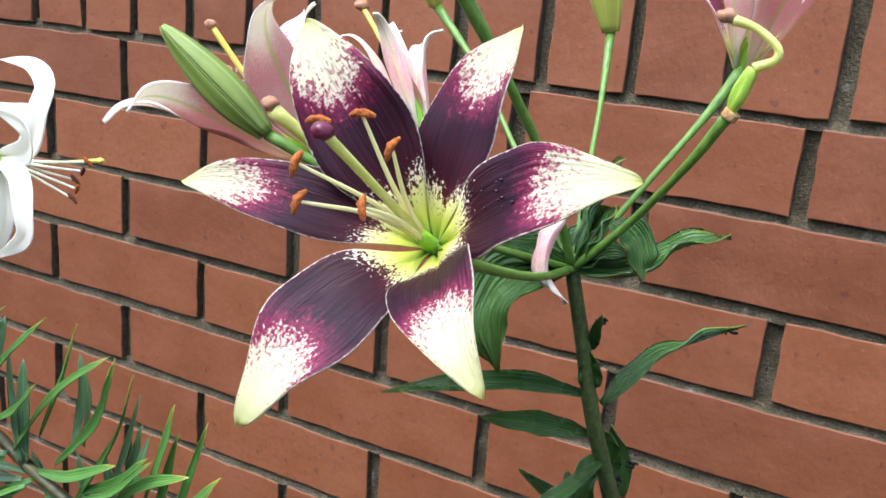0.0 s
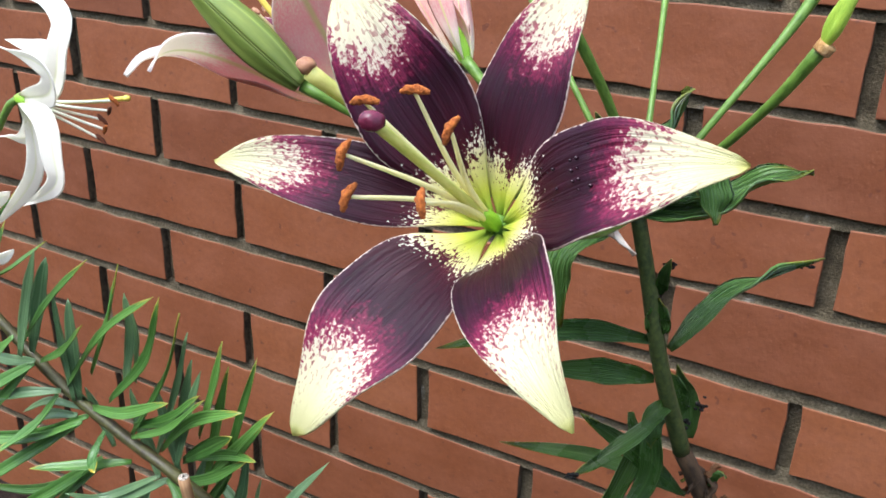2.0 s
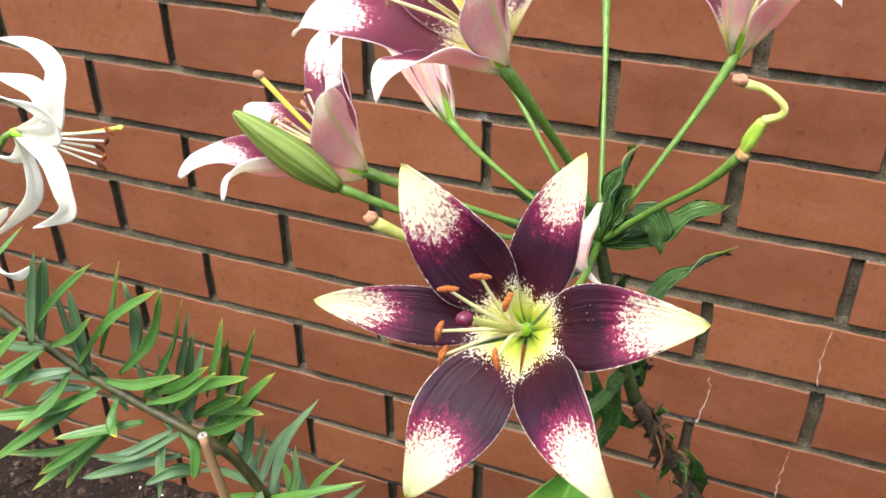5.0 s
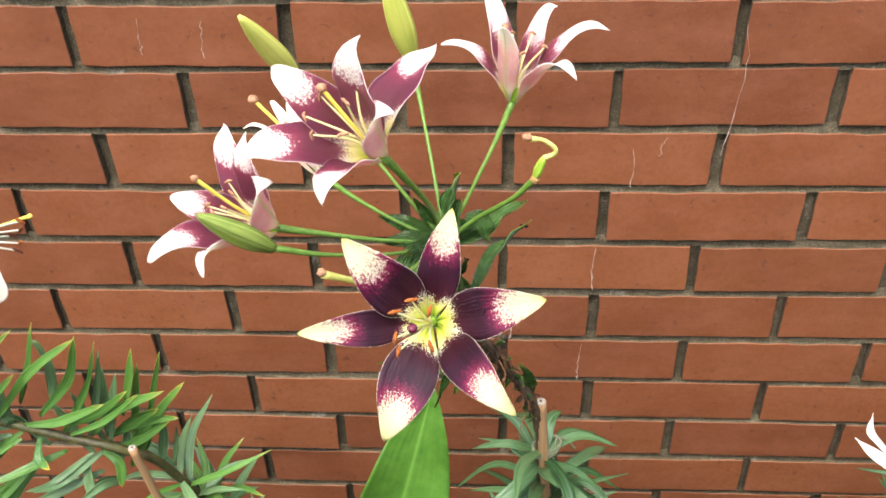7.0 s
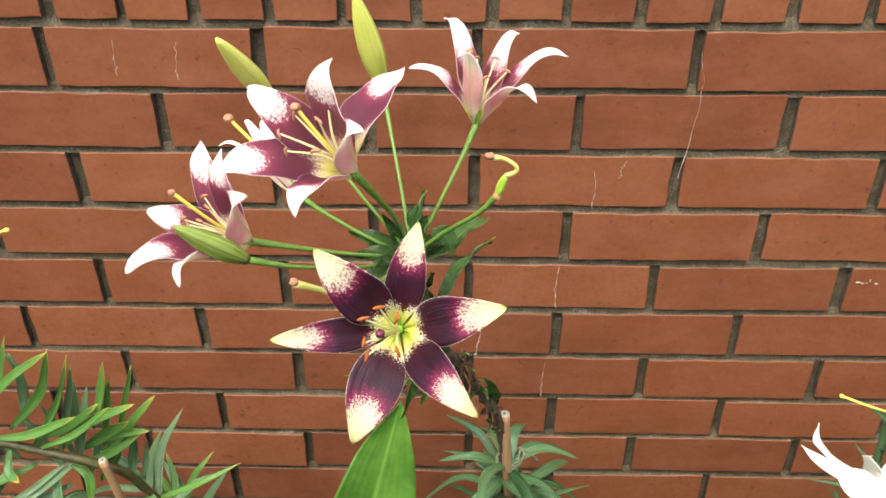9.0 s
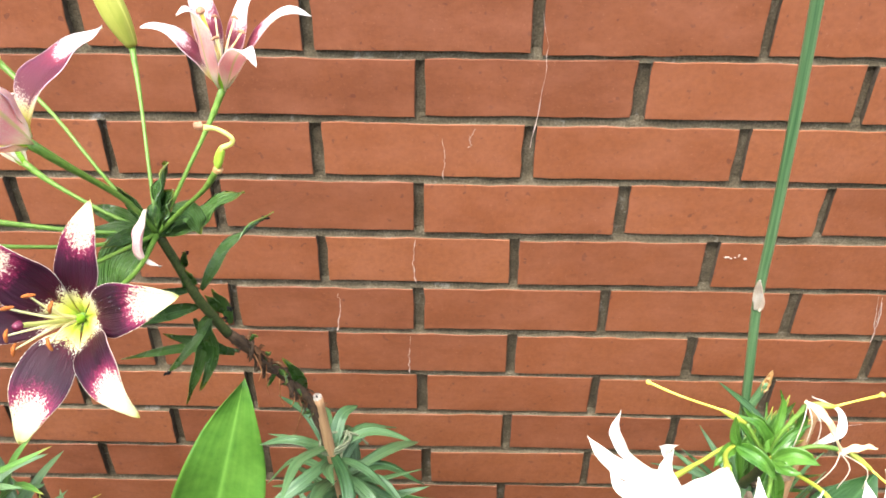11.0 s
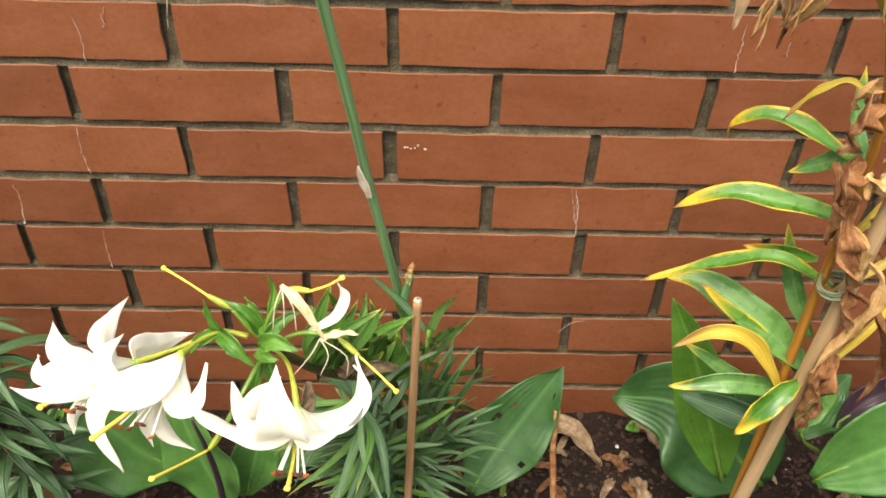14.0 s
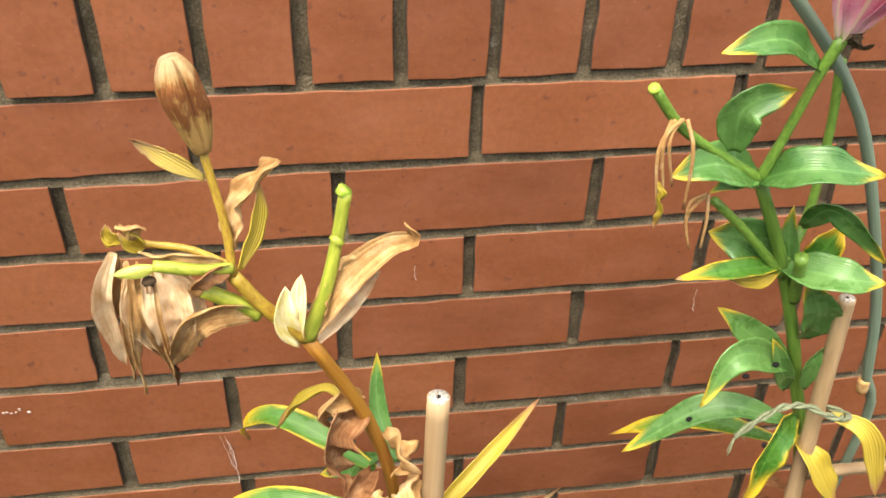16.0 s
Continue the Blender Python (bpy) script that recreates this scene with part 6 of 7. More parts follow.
    dry(p, [(0.539, -0.322, 0.762), (0.549, -0.318, 0.78), (0.562, -0.314, 0.794), (0.578, -0.311, 0.805), (0.591, -0.31, 0.807), (0.586, -0.31, 0.816)], 0.0150, DRY_PALE, seed=44, twist=15, cup=0.4, ripple=0.08, crumple=0.25, ribs=0.09, lines=3.0, torn=0.15, up=(0, -0.9, 0.35))
    dry(p, [(0.54, -0.32, 0.757), (0.551, -0.312, 0.764), (0.563, -0.309, 0.775), (0.574, -0.308, 0.788)], 0.0110, DRY_WHITE, seed=47, twist=15, cup=0.5, ripple=0.10, crumple=0.3, torn=0.2, up=(0, -0.9, 0.35))
    dry(p, [(0.547, -0.322, 0.774), (0.552, -0.315, 0.792), (0.563, -0.313, 0.801)], 0.007, DRY_PALE, seed=45)
    # leaves, from above downwards
    G = [([(0.569, -0.295, 0.634), (0.534, -0.275, 0.650), (0.509, -0.260, 0.650), (0.492, -0.250, 0.632), (0.494, -0.250, 0.620)], 0.015, LEAF_TURN, (0, -0.5, 1)),
         ([(0.554, -0.300, 0.695), (0.545, -0.290, 0.696), (0.528, -0.285, 0.681), (0.515, -0.280, 0.659)], 0.008, LEAF_YELLOW, (0, -0.5, 1)),
         ([(0.586, -0.295, 0.579), (0.539, -0.280, 0.583), (0.497, -0.265, 0.580), (0.461, -0.255, 0.554)], 0.019, LEAF_TURN, (0, -0.4, 1)),
         ([(0.593, -0.295, 0.509), (0.548, -0.280, 0.525), (0.510, -0.265, 0.505), (0.452, -0.250, 0.467)], 0.015, LEAF_TURN, (0, -0.2, 1)),
         ([(0.604, -0.295, 0.404), (0.556, -0.270, 0.440), (0.513, -0.240, 0.456), (0.480, -0.225, 0.450)], 0.033, LEAF_FRESH, (0.1, -0.7, 0.7)),
         ([(0.605, -0.295, 0.396), (0.564, -0.280, 0.426), (0.522, -0.265, 0.457), (0.502, -0.255, 0.473)], 0.015, LEAF_TURN, (0.2, -0.7, 0.7)),
         ([(0.597, -0.290, 0.442), (0.580, -0.265, 0.477), (0.567, -0.240, 0.528)], 0.017, LEAF_FRESH, (-0.3, -0.9, 0.1)),
         ([(0.578, -0.285, 0.530), (0.560, -0.260, 0.513), (0.533, -0.245, 0.507)], 0.014, LEAF_TURN, (0, -0.8, 0.6)),
         ([(0.584, -0.300, 0.379), (0.548, -0.290, 0.431), (0.517, -0.285, 0.441), (0.484, -0.280, 0.414)], 0.018, LEAF_YELLOW, (0, -0.4, 1)),
         ([(0.582, -0.290, 0.357), (0.531, -0.270, 0.383), (0.501, -0.260, 0.400)], 0.014, LEAF_FRESH, (0, -0.7, 0.6)),
         ([(0.599, -0.300, 0.379), (0.544, -0.295, 0.386), (0.488, -0.290, 0.372)], 0.02, LEAF_FRESH, (0, -0.8, 0.5)),
         ([(0.592, -0.310, 0.408), (0.565, -0.325, 0.396), (0.540, -0.335, 0.362)], 0.022, LEAF_TURN, (-0.3, -0.8, 0.4)),
         ([(0.572, -0.295, 0.645), (0.554, -0.280, 0.621), (0.536, -0.270, 0.605)], 0.013, LEAF_FRESH, (0, -0.6, 0.8)),
         ([(0.583, -0.285, 0.627), (0.574, -0.265, 0.652), (0.575, -0.250, 0.685)], 0.011, LEAF_FRESH, (0.2, -0.9, 0.1)),
         ([(0.590, -0.290, 0.554), (0.617, -0.275, 0.575), (0.648, -0.255, 0.593), (0.688, -0.220, 0.604)], 0.0125, LEAF_YELLOW, (0, -0.6, 0.8)),
         ([(0.595, -0.290, 0.498), (0.638, -0.270, 0.507), (0.675, -0.250, 0.517), (0.707, -0.235, 0.526)], 0.009, LEAF_TAN, (0, -0.6, 0.8)),
         ([(0.614, -0.290, 0.390), (0.659, -0.270, 0.436), (0.696, -0.240, 0.486)], 0.008, LEAF_YELLOW, (0, -0.6, 0.8)),
         ([(0.629, -0.285, 0.299), (0.651, -0.270, 0.331), (0.641, -0.255, 0.362)], 0.02, LEAF_FRESH, (0.2, -0.9, 0.2)),
         ([(0.625, -0.290, 0.306), (0.630, -0.280, 0.336), (0.633, -0.270, 0.364)], 0.018, LEAF_FRESH, (-0.2, -0.9, 0.2)),
         ([(0.610, -0.285, 0.298), (0.564, -0.260, 0.298), (0.521, -0.240, 0.298)], 0.03, LEAF_DEEP, (0, -0.7, 0.7))]
    for i, (pts, w, m, up) in enumerate(G):
        yellow = m in (LEAF_YELLOW, LEAF_TAN)
        leaf(p, pts, w * (0.9 if yellow else 1.0), m, up=up, seed=i + 80, cup=1.0 if yellow else 0.45, ripple=0.2 if yellow else 0.14, nv=26)
    rr = random.Random(9)
    H = [([(0.562, -0.300, 0.691), (0.547, -0.318, 0.690), (0.545, -0.314, 0.654)], 0.02, DRY),
         ([(0.574, -0.300, 0.670), (0.584, -0.315, 0.663), (0.580, -0.312, 0.648)], 0.014, DRY_PALE),
         ([(0.574, -0.300, 0.608), (0.568, -0.318, 0.580), (0.584, -0.320, 0.548), (0.602, -0.315, 0.515)], 0.019, DRY),
         ([(0.597, -0.310, 0.555), (0.609, -0.325, 0.541), (0.603, -0.325, 0.484), (0.591, -0.320, 0.428)], 0.011, DRY_PALE),
         ([(0.609, -0.305, 0.511), (0.628, -0.315, 0.493), (0.655, -0.315, 0.437), (0.684, -0.310, 0.368)], 0.01, DRY),
         ([(0.618, -0.300, 0.433), (0.609, -0.315, 0.399), (0.606, -0.315, 0.342)], 0.016, DRY),
         ([(0.593, -0.300, 0.629), (0.575, -0.320, 0.635), (0.569, -0.318, 0.643)], 0.018, DRY_PALE),
         ([(0.602, -0.290, 0.577), (0.608, -0.300, 0.563), (0.603, -0.300, 0.540)], 0.012, DRY),
         ([(0.633, -0.300, 0.489), (0.649, -0.305, 0.454), (0.661, -0.305, 0.402), (0.658, -0.300, 0.363)], 0.008, DRY),
         ([(0.552, -0.300, 0.638), (0.554, -0.315, 0.615), (0.565, -0.310, 0.567)], 0.012, DRY),
         ([(0.568, -0.300, 0.638), (0.554, -0.320, 0.635), (0.559, -0.318, 0.612)], 0.016, DRY),
         ([(0.594, -0.305, 0.538), (0.594, -0.320, 0.504), (0.612, -0.320, 0.471)], 0.012, DRY),
         ([(0.612, -0.300, 0.447), (0.595, -0.320, 0.428), (0.598, -0.320, 0.366)], 0.015, DRY),
         ([(0.564, -0.300, 0.699), (0.543, -0.315, 0.709), (0.544, -0.310, 0.688)], 0.01, DRY_PALE),
         ([(0.571, -0.300, 0.574), (0.583, -0.320, 0.577), (0.597, -0.320, 0.536)], 0.012, DRY_PALE)]
    for i, (pts, w, m) in enumerate(H):
        dry(p, pts, w, m, seed=i + 50, twist=rr.uniform(60, 200), cup=1.1, ripple=0.5)
    return p


def pink_lily():
    p = thing("lily_plant", (0.90, -0.20, 0.0), "yellowing lily with cut stalks and a pink flower", "lily")
    n2 = (0.793, -0.245, 0.787)
    n1 = (0.827, -0.238, 0.719)
    stem = [(0.90, -0.20, -0.01), (0.897, -0.21, 0.2), (0.906, -0.222, 0.469), (0.865, -0.230, 0.622), n1, n2]
    tube("stem", stem, [0.0058, 0.0056, 0.0052, 0.0046, 0.0038], STEM, p, n=50, seg=12)
    tube("flower_stalk", [n2, (0.799, -0.250, 0.820), (0.805, -0.255, 0.855), (0.810, -0.258, 0.875)], [0.0034, 0.0027, 0.0026, 0.0034], STEM, p)
    B = (0.810, -0.258, 0.875)
    lily(p, B, (0.15, 0.0, 1), ring_tips(B, (0.25, -0.1, 1), 0.065, 42, 20, seed=8), [0.026, 0.022], [PINK, PINK], (), None, flare=0.6, label="pink lily flower", seed=31, fore=0.9)
    dry(p, [B, (0.817, -0.262, 0.871), (0.811, -0.266, 0.880)], 0.010, STEM_BROWN, seed=3)
    # cut side stalks with withered threads
    q = tube("cut_stalk", [n2, (0.761, -0.252, 0.809), (0.734, -0.258, 0.830), (0.715, -0.262, 0.854)], [0.0032, 0.0028, 0.0028, 0.0029], STEM, p, n=20)
    tube("stalk_cut", [(0.715, -0.262, 0.853), (0.714, -0.263, 0.855)], [0.0029, 0.0031], STEM_LIME, q, n=4)
    for k, (q0, q1, q2) in enumerate((((0.727, -0.262, 0.836), (0.722, -0.268, 0.824), (0.728, -0.266, 0.794)), ((0.729, -0.262, 0.836), (0.720, -0.268, 0.821), (0.726, -0.266, 0.784)), ((0.732, -0.262, 0.836), (0.725, -0.268, 0.827), (0.732, -0.266, 0.799)), ((0.735, -0.262, 0.836), (0.739, -0.268, 0.820), (0.741, -0.266, 0.784)), ((0.733, -0.262, 0.836), (0.723, -0.268, 0.831), (0.724, -0.266, 0.810)))):
        tube("thread", [q0, q1, q2], [0.0012, 0.0010, 0.0007], DRY_PALE, p, n=10, seg=6)
    dry(p, [(0.723, -0.266, 0.802), (0.725, -0.268, 0.794), (0.726, -0.266, 0.773)], 0.006, LEAF_YELLOW, seed=6)
    q = tube("cut_stalk", [(0.830, -0.238, 0.710), (0.793, -0.245, 0.751), (0.766, -0.250, 0.778)], [0.0034, 0.0029, 0.0027], STEM, p, n=14)
    for k, (q0, q1, q2) in enumerate((((0.761, -0.250, 0.782), (0.749, -0.256, 0.772), (0.754, -0.256, 0.750)), ((0.762, -0.250, 0.782), (0.761, -0.256, 0.769), (0.761, -0.256, 0.750)), ((0.761, -0.250, 0.782), (0.749, -0.256, 0.781), (0.749, -0.256, 0.766)))):
        tube("thread", [q0, q1, q2], [0.0012, 0.0010, 0.0007], DRY_PALE, p, n=10, seg=6)
    tube("cut_stalk", [n1, (0.843, -0.225, 0.747), (0.844, -0.220, 0.802), (0.838, -0.220, 0.846)], [0.0036, 0.0029, 0.0027, 0.0029], STEM, p, n=20)
    tube("cut_stalk", [(0.842, -0.238, 0.691), (0.832, -0.250, 0.719), (0.826, -0.256, 0.738)], [0.0042, 0.0036, 0.0042], STEM, p, n=12)
    G = [([(0.804, -0.255, 0.858), (0.777, -0.262, 0.877), (0.743, -0.268, 0.874)], 0.019, LEAF_FRESH, (0, -0.6, 0.8)),
         ([(0.771, -0.250, 0.809), (0.767, -0.258, 0.839), (0.794, -0.258, 0.848)], 0.022, LEAF_FRESH, (-0.4, -0.8, 0.5)),
         ([n2, (0.759, -0.258, 0.806), (0.730, -0.266, 0.805)], 0.026, LEAF_FRESH, (0, -0.6, 0.8)),
         ([n2, (0.808, -0.268, 0.806), (0.849, -0.272, 0.801)], 0.027, LEAF_FRESH, (0, -0.6, 0.8)),
         ([n2, (0.772, -0.256, 0.792), (0.757, -0.260, 0.790)], 0.012, LEAF_FRESH, (0, -0.3, 1)),
         ([n1, (0.800, -0.235, 0.738), (0.778, -0.230, 0.742)], 0.034, LEAF_FRESH, (-0.2, -0.8, 0.4)),
         ([n1, (0.789, -0.250, 0.727), (0.749, -0.258, 0.730)], 0.014, LEAF_TURN, (0, -0.4, 1)),
         ([n1, (0.809, -0.245, 0.712), (0.785, -0.250, 0.721)], 0.010, LEAF_YELLOW, (0, -0.4, 1)),
         ([n1, (0.848, -0.262, 0.726), (0.876, -0.270, 0.724)], 0.026, LEAF_FRESH, (0, -0.6, 0.8)),
         ([(0.837, -0.230, 0.742), (0.843, -0.250, 0.765), (0.880, -0.260, 0.731)], 0.016, LEAF_FRESH, (0, -0.7, 0.7)),
         ([(0.844, -0.235, 0.711), (0.854, -0.235, 0.727), (0.861, -0.235, 0.744)], 0.022, LEAF_TURN, (-0.3, -0.9, 0.2)),
         ([(0.841, -0.235, 0.693), (0.825, -0.240, 0.741), (0.822, -0.240, 0.764)], 0.014, LEAF_FRESH, (-0.5, -0.8, 0)),
         ([(0.857, -0.232, 0.630), (0.827, -0.235, 0.656), (0.791, -0.240, 0.690)], 0.021, LEAF_FRESH, (0, -0.8, 0.5)),
         ([(0.857, -0.235, 0.629), (0.807, -0.252, 0.659), (0.783, -0.262, 0.626)], 0.022, LEAF_FRESH, (-0.3, -0.6, 0.7)),
         ([(0.874, -0.230, 0.568), (0.820, -0.215, 0.574), (0.762, -0.205, 0.522)], 0.021, LEAF_FRESH, (0, -0.5, 0.9)),
         ([(0.876, -0.225, 0.542), (0.831, -0.180, 0.522), (0.777, -0.141, 0.472)], 0.019, LEAF_TURN, (0, -0.4, 0.9)),
         ([(0.862, -0.232, 0.650), (0.859, -0.245, 0.681), (0.840, -0.250, 0.714)], 0.026, LEAF_FRESH, (0, -0.9, 0.1)),
         ([(0.873, -0.238, 0.582), (0.845, -0.262, 0.580), (0.831, -0.270, 0.532)], 0.026, LEAF_TURN, (-0.3, -0.9, 0.3)),
         ([(0.878, -0.238, 0.561), (0.884, -0.258, 0.553), (0.915, -0.260, 0.501)], 0.026, LEAF_YELLOW, (0.2, -0.9, 0.3)),
         ([(0.902, -0.235, 0.576), (0.925, -0.250, 0.568), (0.955, -0.250, 0.495)], 0.018, LEAF_YELLOW, (0.4, -0.8, 0.3)),
         ([(0.862, -0.232, 0.603), (0.850, -0.240, 0.628), (0.832, -0.245, 0.664)], 0.014, LEAF_FRESH, (0, -0.9, 0.1)),
         ([(0.869, -0.240, 0.610), (0.866, -0.245, 0.641), (0.885, -0.240, 0.660)], 0.014, LEAF_FRESH, (0, -0.9, 0.2))]
    for i, (pts, w, m, up) in enumerate(G):
        leaf(p, pts, w, m, up=up, seed=i + 120, cup=0.35, ripple=0.1, nv=22)
    rr = random.Random(77)
    for i in range(26):
        s = rr.uniform(0, 1)
        c = Vector((0.902, -0.225, 0.480)).lerp(Vector((0.902, -0.21, 0.15)), s)
        a = rr.uniform(2.2, 5.4)
        d = Vector((math.cos(a), math.sin(a) * 0.7 - 0.2, rr.uniform(-0.1, 0.5)))
        ln = rr.uniform(0.05, 0.11)
        dry(p, [c, c + d * ln * 0.5, c + d * ln * 0.7 + Vector((0, 0, -ln * 0.5)), c + d * ln * 0.75 + Vector((0, 0, -ln))], rr.uniform(0.007, 0.013), DRY if i % 3 else LITTER_TAN, seed=i + 300, twist=rr.uniform(40, 160))
    for q in ((0.809, -0.262, 0.650), (0.832, -0.255, 0.651), (0.804, -0.216, 0.564), (0.835, -0.266, 0.587)):
        blob("black_spot", q, 0.0022, BLACK, p, (1.2, 0.8, 1), 0.5, 1)
    return p


bicolour_lily()
narrow_lily()
white_lily()
onion_stalk()
dying_lily()
pink_lily()

broad_plant("broad_leaved_plant", (-0.335, -0.19, 0.0),
            [([(-0.385, -0.190, 0.039), (-0.346, -0.170, 0.183), (-0.306, -0.125, 0.335)], 0.108, (0.15, -0.9, 0.35), None)], "broad upright light green leaf rising from the soil")
clump = broad_plant("broad_leaved_plant", (-0.03, -0.16, 0.0),
            [([(-0.047, -0.170, 0.029), (-0.099, -0.170, 0.098), (-0.154, -0.150, 0.173)], 0.13, (0.1, -0.75, 0.6), LEAF_MID),
             ([(0.024, -0.220, 0.035), (0.007, -0.220, 0.154), (-0.005, -0.210, 0.239)], 0.085, (-0.1, -0.9, 0.3), LEAF_MID),
             ([(0.044, -0.200, 0.028), (0.065, -0.190, 0.109), (0.084, -0.170, 0.170)], 0.06, (0.2, -0.9, 0.3), LEAF_MID),
             ([(0.048, -0.150, -0.011), (0.109, -0.120, 0.058), (0.154, -0.090, 0.065)], 0.07, (0.0, -0.8, 0.5), LEAF_MID)], "low clump of broad dark green leaves with a dark purple strip")
# thin dark purple tube just before the second leaf
tube("dark_midrib", [(0.021, -0.240, 0.238), (0.029, -0.243, 0.196), (0.033, -0.243, 0.142), (0.031, -0.240, 0.067)], [0.0016, 0.0030, 0.0036, 0.0040], PURPLE, clump, n=16)
broad_plant("broad_leaved_plant", (0.37, -0.14, 0.0),
            [([(0.322, -0.212, 0.062), (0.345, -0.188, 0.096), (0.378, -0.163, 0.138), (0.424, -0.137, 0.212)], 0.088, (-0.25, -0.8, 0.5), LEAF_DEEP, (11, 4), (12, 4), (12, 5), (15, 6), (8, 20), (8, 21), (20, 18))],
            "broad glossy dark green leaf with eaten holes, low beside the wall", LEAF_DEEP)
broad_plant("broad_leaved_plant", (0.64, -0.13, 0.0),
            [([(0.704, -0.160, 0.008), (0.586, -0.140, 0.138), (0.502, -0.100, 0.113)], 0.16, (-0.1, -0.8, 0.55), LEAF_DEEP),
             ([(0.612, -0.220, 0.115), (0.545, -0.210, 0.305), (0.505, -0.200, 0.394)], 0.065, (-0.2, -0.9, 0.3), LEAF_BROAD)], "broad ribbed dark green leaves at the foot of the wall", LEAF_DEEP)
broad_plant("broad_leaved_plant", (0.83, -0.16, 0.0),
            [([(0.713, -0.230, 0.129), (0.803, -0.230, 0.206), (0.956, -0.200, 0.136)], 0.125, (0.05, -0.75, 0.65), LEAF_MID),
             ([(0.696, -0.200, 0.168), (0.718, -0.180, 0.216), (0.744, -0.160, 0.235)], 0.06, (0.0, -0.9, 0.4), LEAF_DEEP),
             ([(0.728, -0.200, 0.187), (0.769, -0.185, 0.230), (0.865, -0.170, 0.224)], 0.045, (0.0, -0.8, 0.5), PURPLE)], "broad green leaf over a dark purple leaf", LEAF_DEEP)

cane("bamboo_cane", (-0.160, -0.235, -0.02), (-0.195, -0.274, 0.468), 0.0050, BAMBOO_DARK, "thin bamboo cane beside a decaying lily stem", (0.35, 0.7), "garden canes")
cane("bamboo_cane", (-0.548, -0.265, -0.02), (-0.564, -0.316, 0.443), 0.0040, BAMBOO_DARK, "thin bamboo cane among narrow lily leaves", (0.4, 0.75), "garden canes")
cane("bamboo_cane", (0.243, -0.270, -0.02), (0.258, -0.252, 0.440), 0.0041, BAMBOO_DARK, "thin bamboo cane behind the white lily", (0.4, 0.78), "garden canes")
cane("bamboo_cane", (0.583, -0.307, -0.02), (0.604, -0.307, 0.700), 0.0067, BAMBOO, "thick pale bamboo cane tied to a dying lily", (0.28, 0.62, 0.90), "garden canes")
cane("bamboo_cane", (0.888, -0.245, 0.526), (1.039, -0.200, 0.467), 0.0046, BAMBOO, "bamboo cane tied crosswise low behind the striped lily", (0.3, 0.8), "garden canes")
cane("bamboo_cane", (0.884, -0.250, 0.500), (0.874, -0.245, 0.694), 0.0056, BAMBOO, "pale bamboo cane tied to the striped lily", (0.35, 0.8), "garden canes")


def arching_clump():
    p = thing("narrow_leaved_plant", (0.229, -0.190, 0.001), "clump of narrow grey-green arching leaves round a cane", "plant")
    c = Vector((0.235, -0.200, 0.128))
    base = Vector((c.x + 0.01, c.y + 0.03, 0.0))
    tube("stem", [base, base.lerp(c, 0.6), c], [0.0035, 0.003, 0.002], STEM, p, n=16)
    rr = random.Random(77)
    ends = [(0.320, -0.200, 0.293), (0.278, -0.210, 0.305), (0.346, -0.200, 0.191), (0.343, -0.220, 0.180), (0.321, -0.200, 0.237), (0.322, -0.220, 0.076), (0.298, -0.240, 0.098),
            (0.152, -0.270, 0.156), (0.165, -0.280, 0.203), (0.154, -0.270, 0.229), (0.171, -0.260, 0.127), (0.196, -0.260, 0.122), (0.231, -0.290, 0.231), (0.193, -0.280, 0.284), (0.272, -0.270, 0.169), (0.214, -0.260, 0.294), (0.135, -0.250, 0.167)]
    for k in range(5):
        for i, q in enumerate(ends):
            e = Vector(q) + Vector((rr.uniform(-1, 1), rr.uniform(-1, 1), rr.uniform(-1, 1))) * (0.004 + 0.011 * k ** 0.7)
            s = c + Vector((rr.uniform(-0.02, 0.02), rr.uniform(-0.02, 0.01), rr.uniform(-0.055, 0.02)))
            d = e - s
            if d.length < 0.03:
                continue
            if d.length > 0.085:
                s = e - d * (0.085 / d.length) * rr.uniform(0.8, 1.1)
            m = s.lerp(e, 0.5) + Vector((rr.uniform(-0.006, 0.006), rr.uniform(-0.004, 0.004), 0.012))
            blade("leaf", [s, m, e], rr.uniform(0.0042, 0.0062), LEAF_GREY if rr.random() < 0.7 else LEAF_BLUE, p, up=(rr.uniform(-0.4, 0.4), -0.5, 0.9), base=0.5, peak=0.35, sharp=0.75, cup=0.5, ripple=0.05, nv=11, nu=5, seed=i + 20 * k, twist=rr.uniform(-30, 30))


arching_clump()


def grey_stalk():
    p = thing("onion_stalk", (0.955, -0.16, 0.0), "grey-green jointed onion stalk leaning out of the bed", "onion stalk")
    tube("stalk", [(0.955, -0.16, -0.01), (0.972, -0.190, 0.477), (0.949, -0.200, 0.579), (0.927, -0.205, 0.662), (0.878, -0.215, 0.779), (0.844, -0.220, 0.834), (0.800, -0.225, 0.883), (0.765, -0.230, 0.917)],
         [0.0042, 0.0040, 0.0038, 0.0036], STALK_GREY, p, n=60, seg=12)
    tube("joint", [(0.951, -0.199, 0.560), (0.949, -0.200, 0.572)], [0.0045, 0.0047, 0.0044], DRY_PALE, p, n=6, seg=12)


grey_stalk()


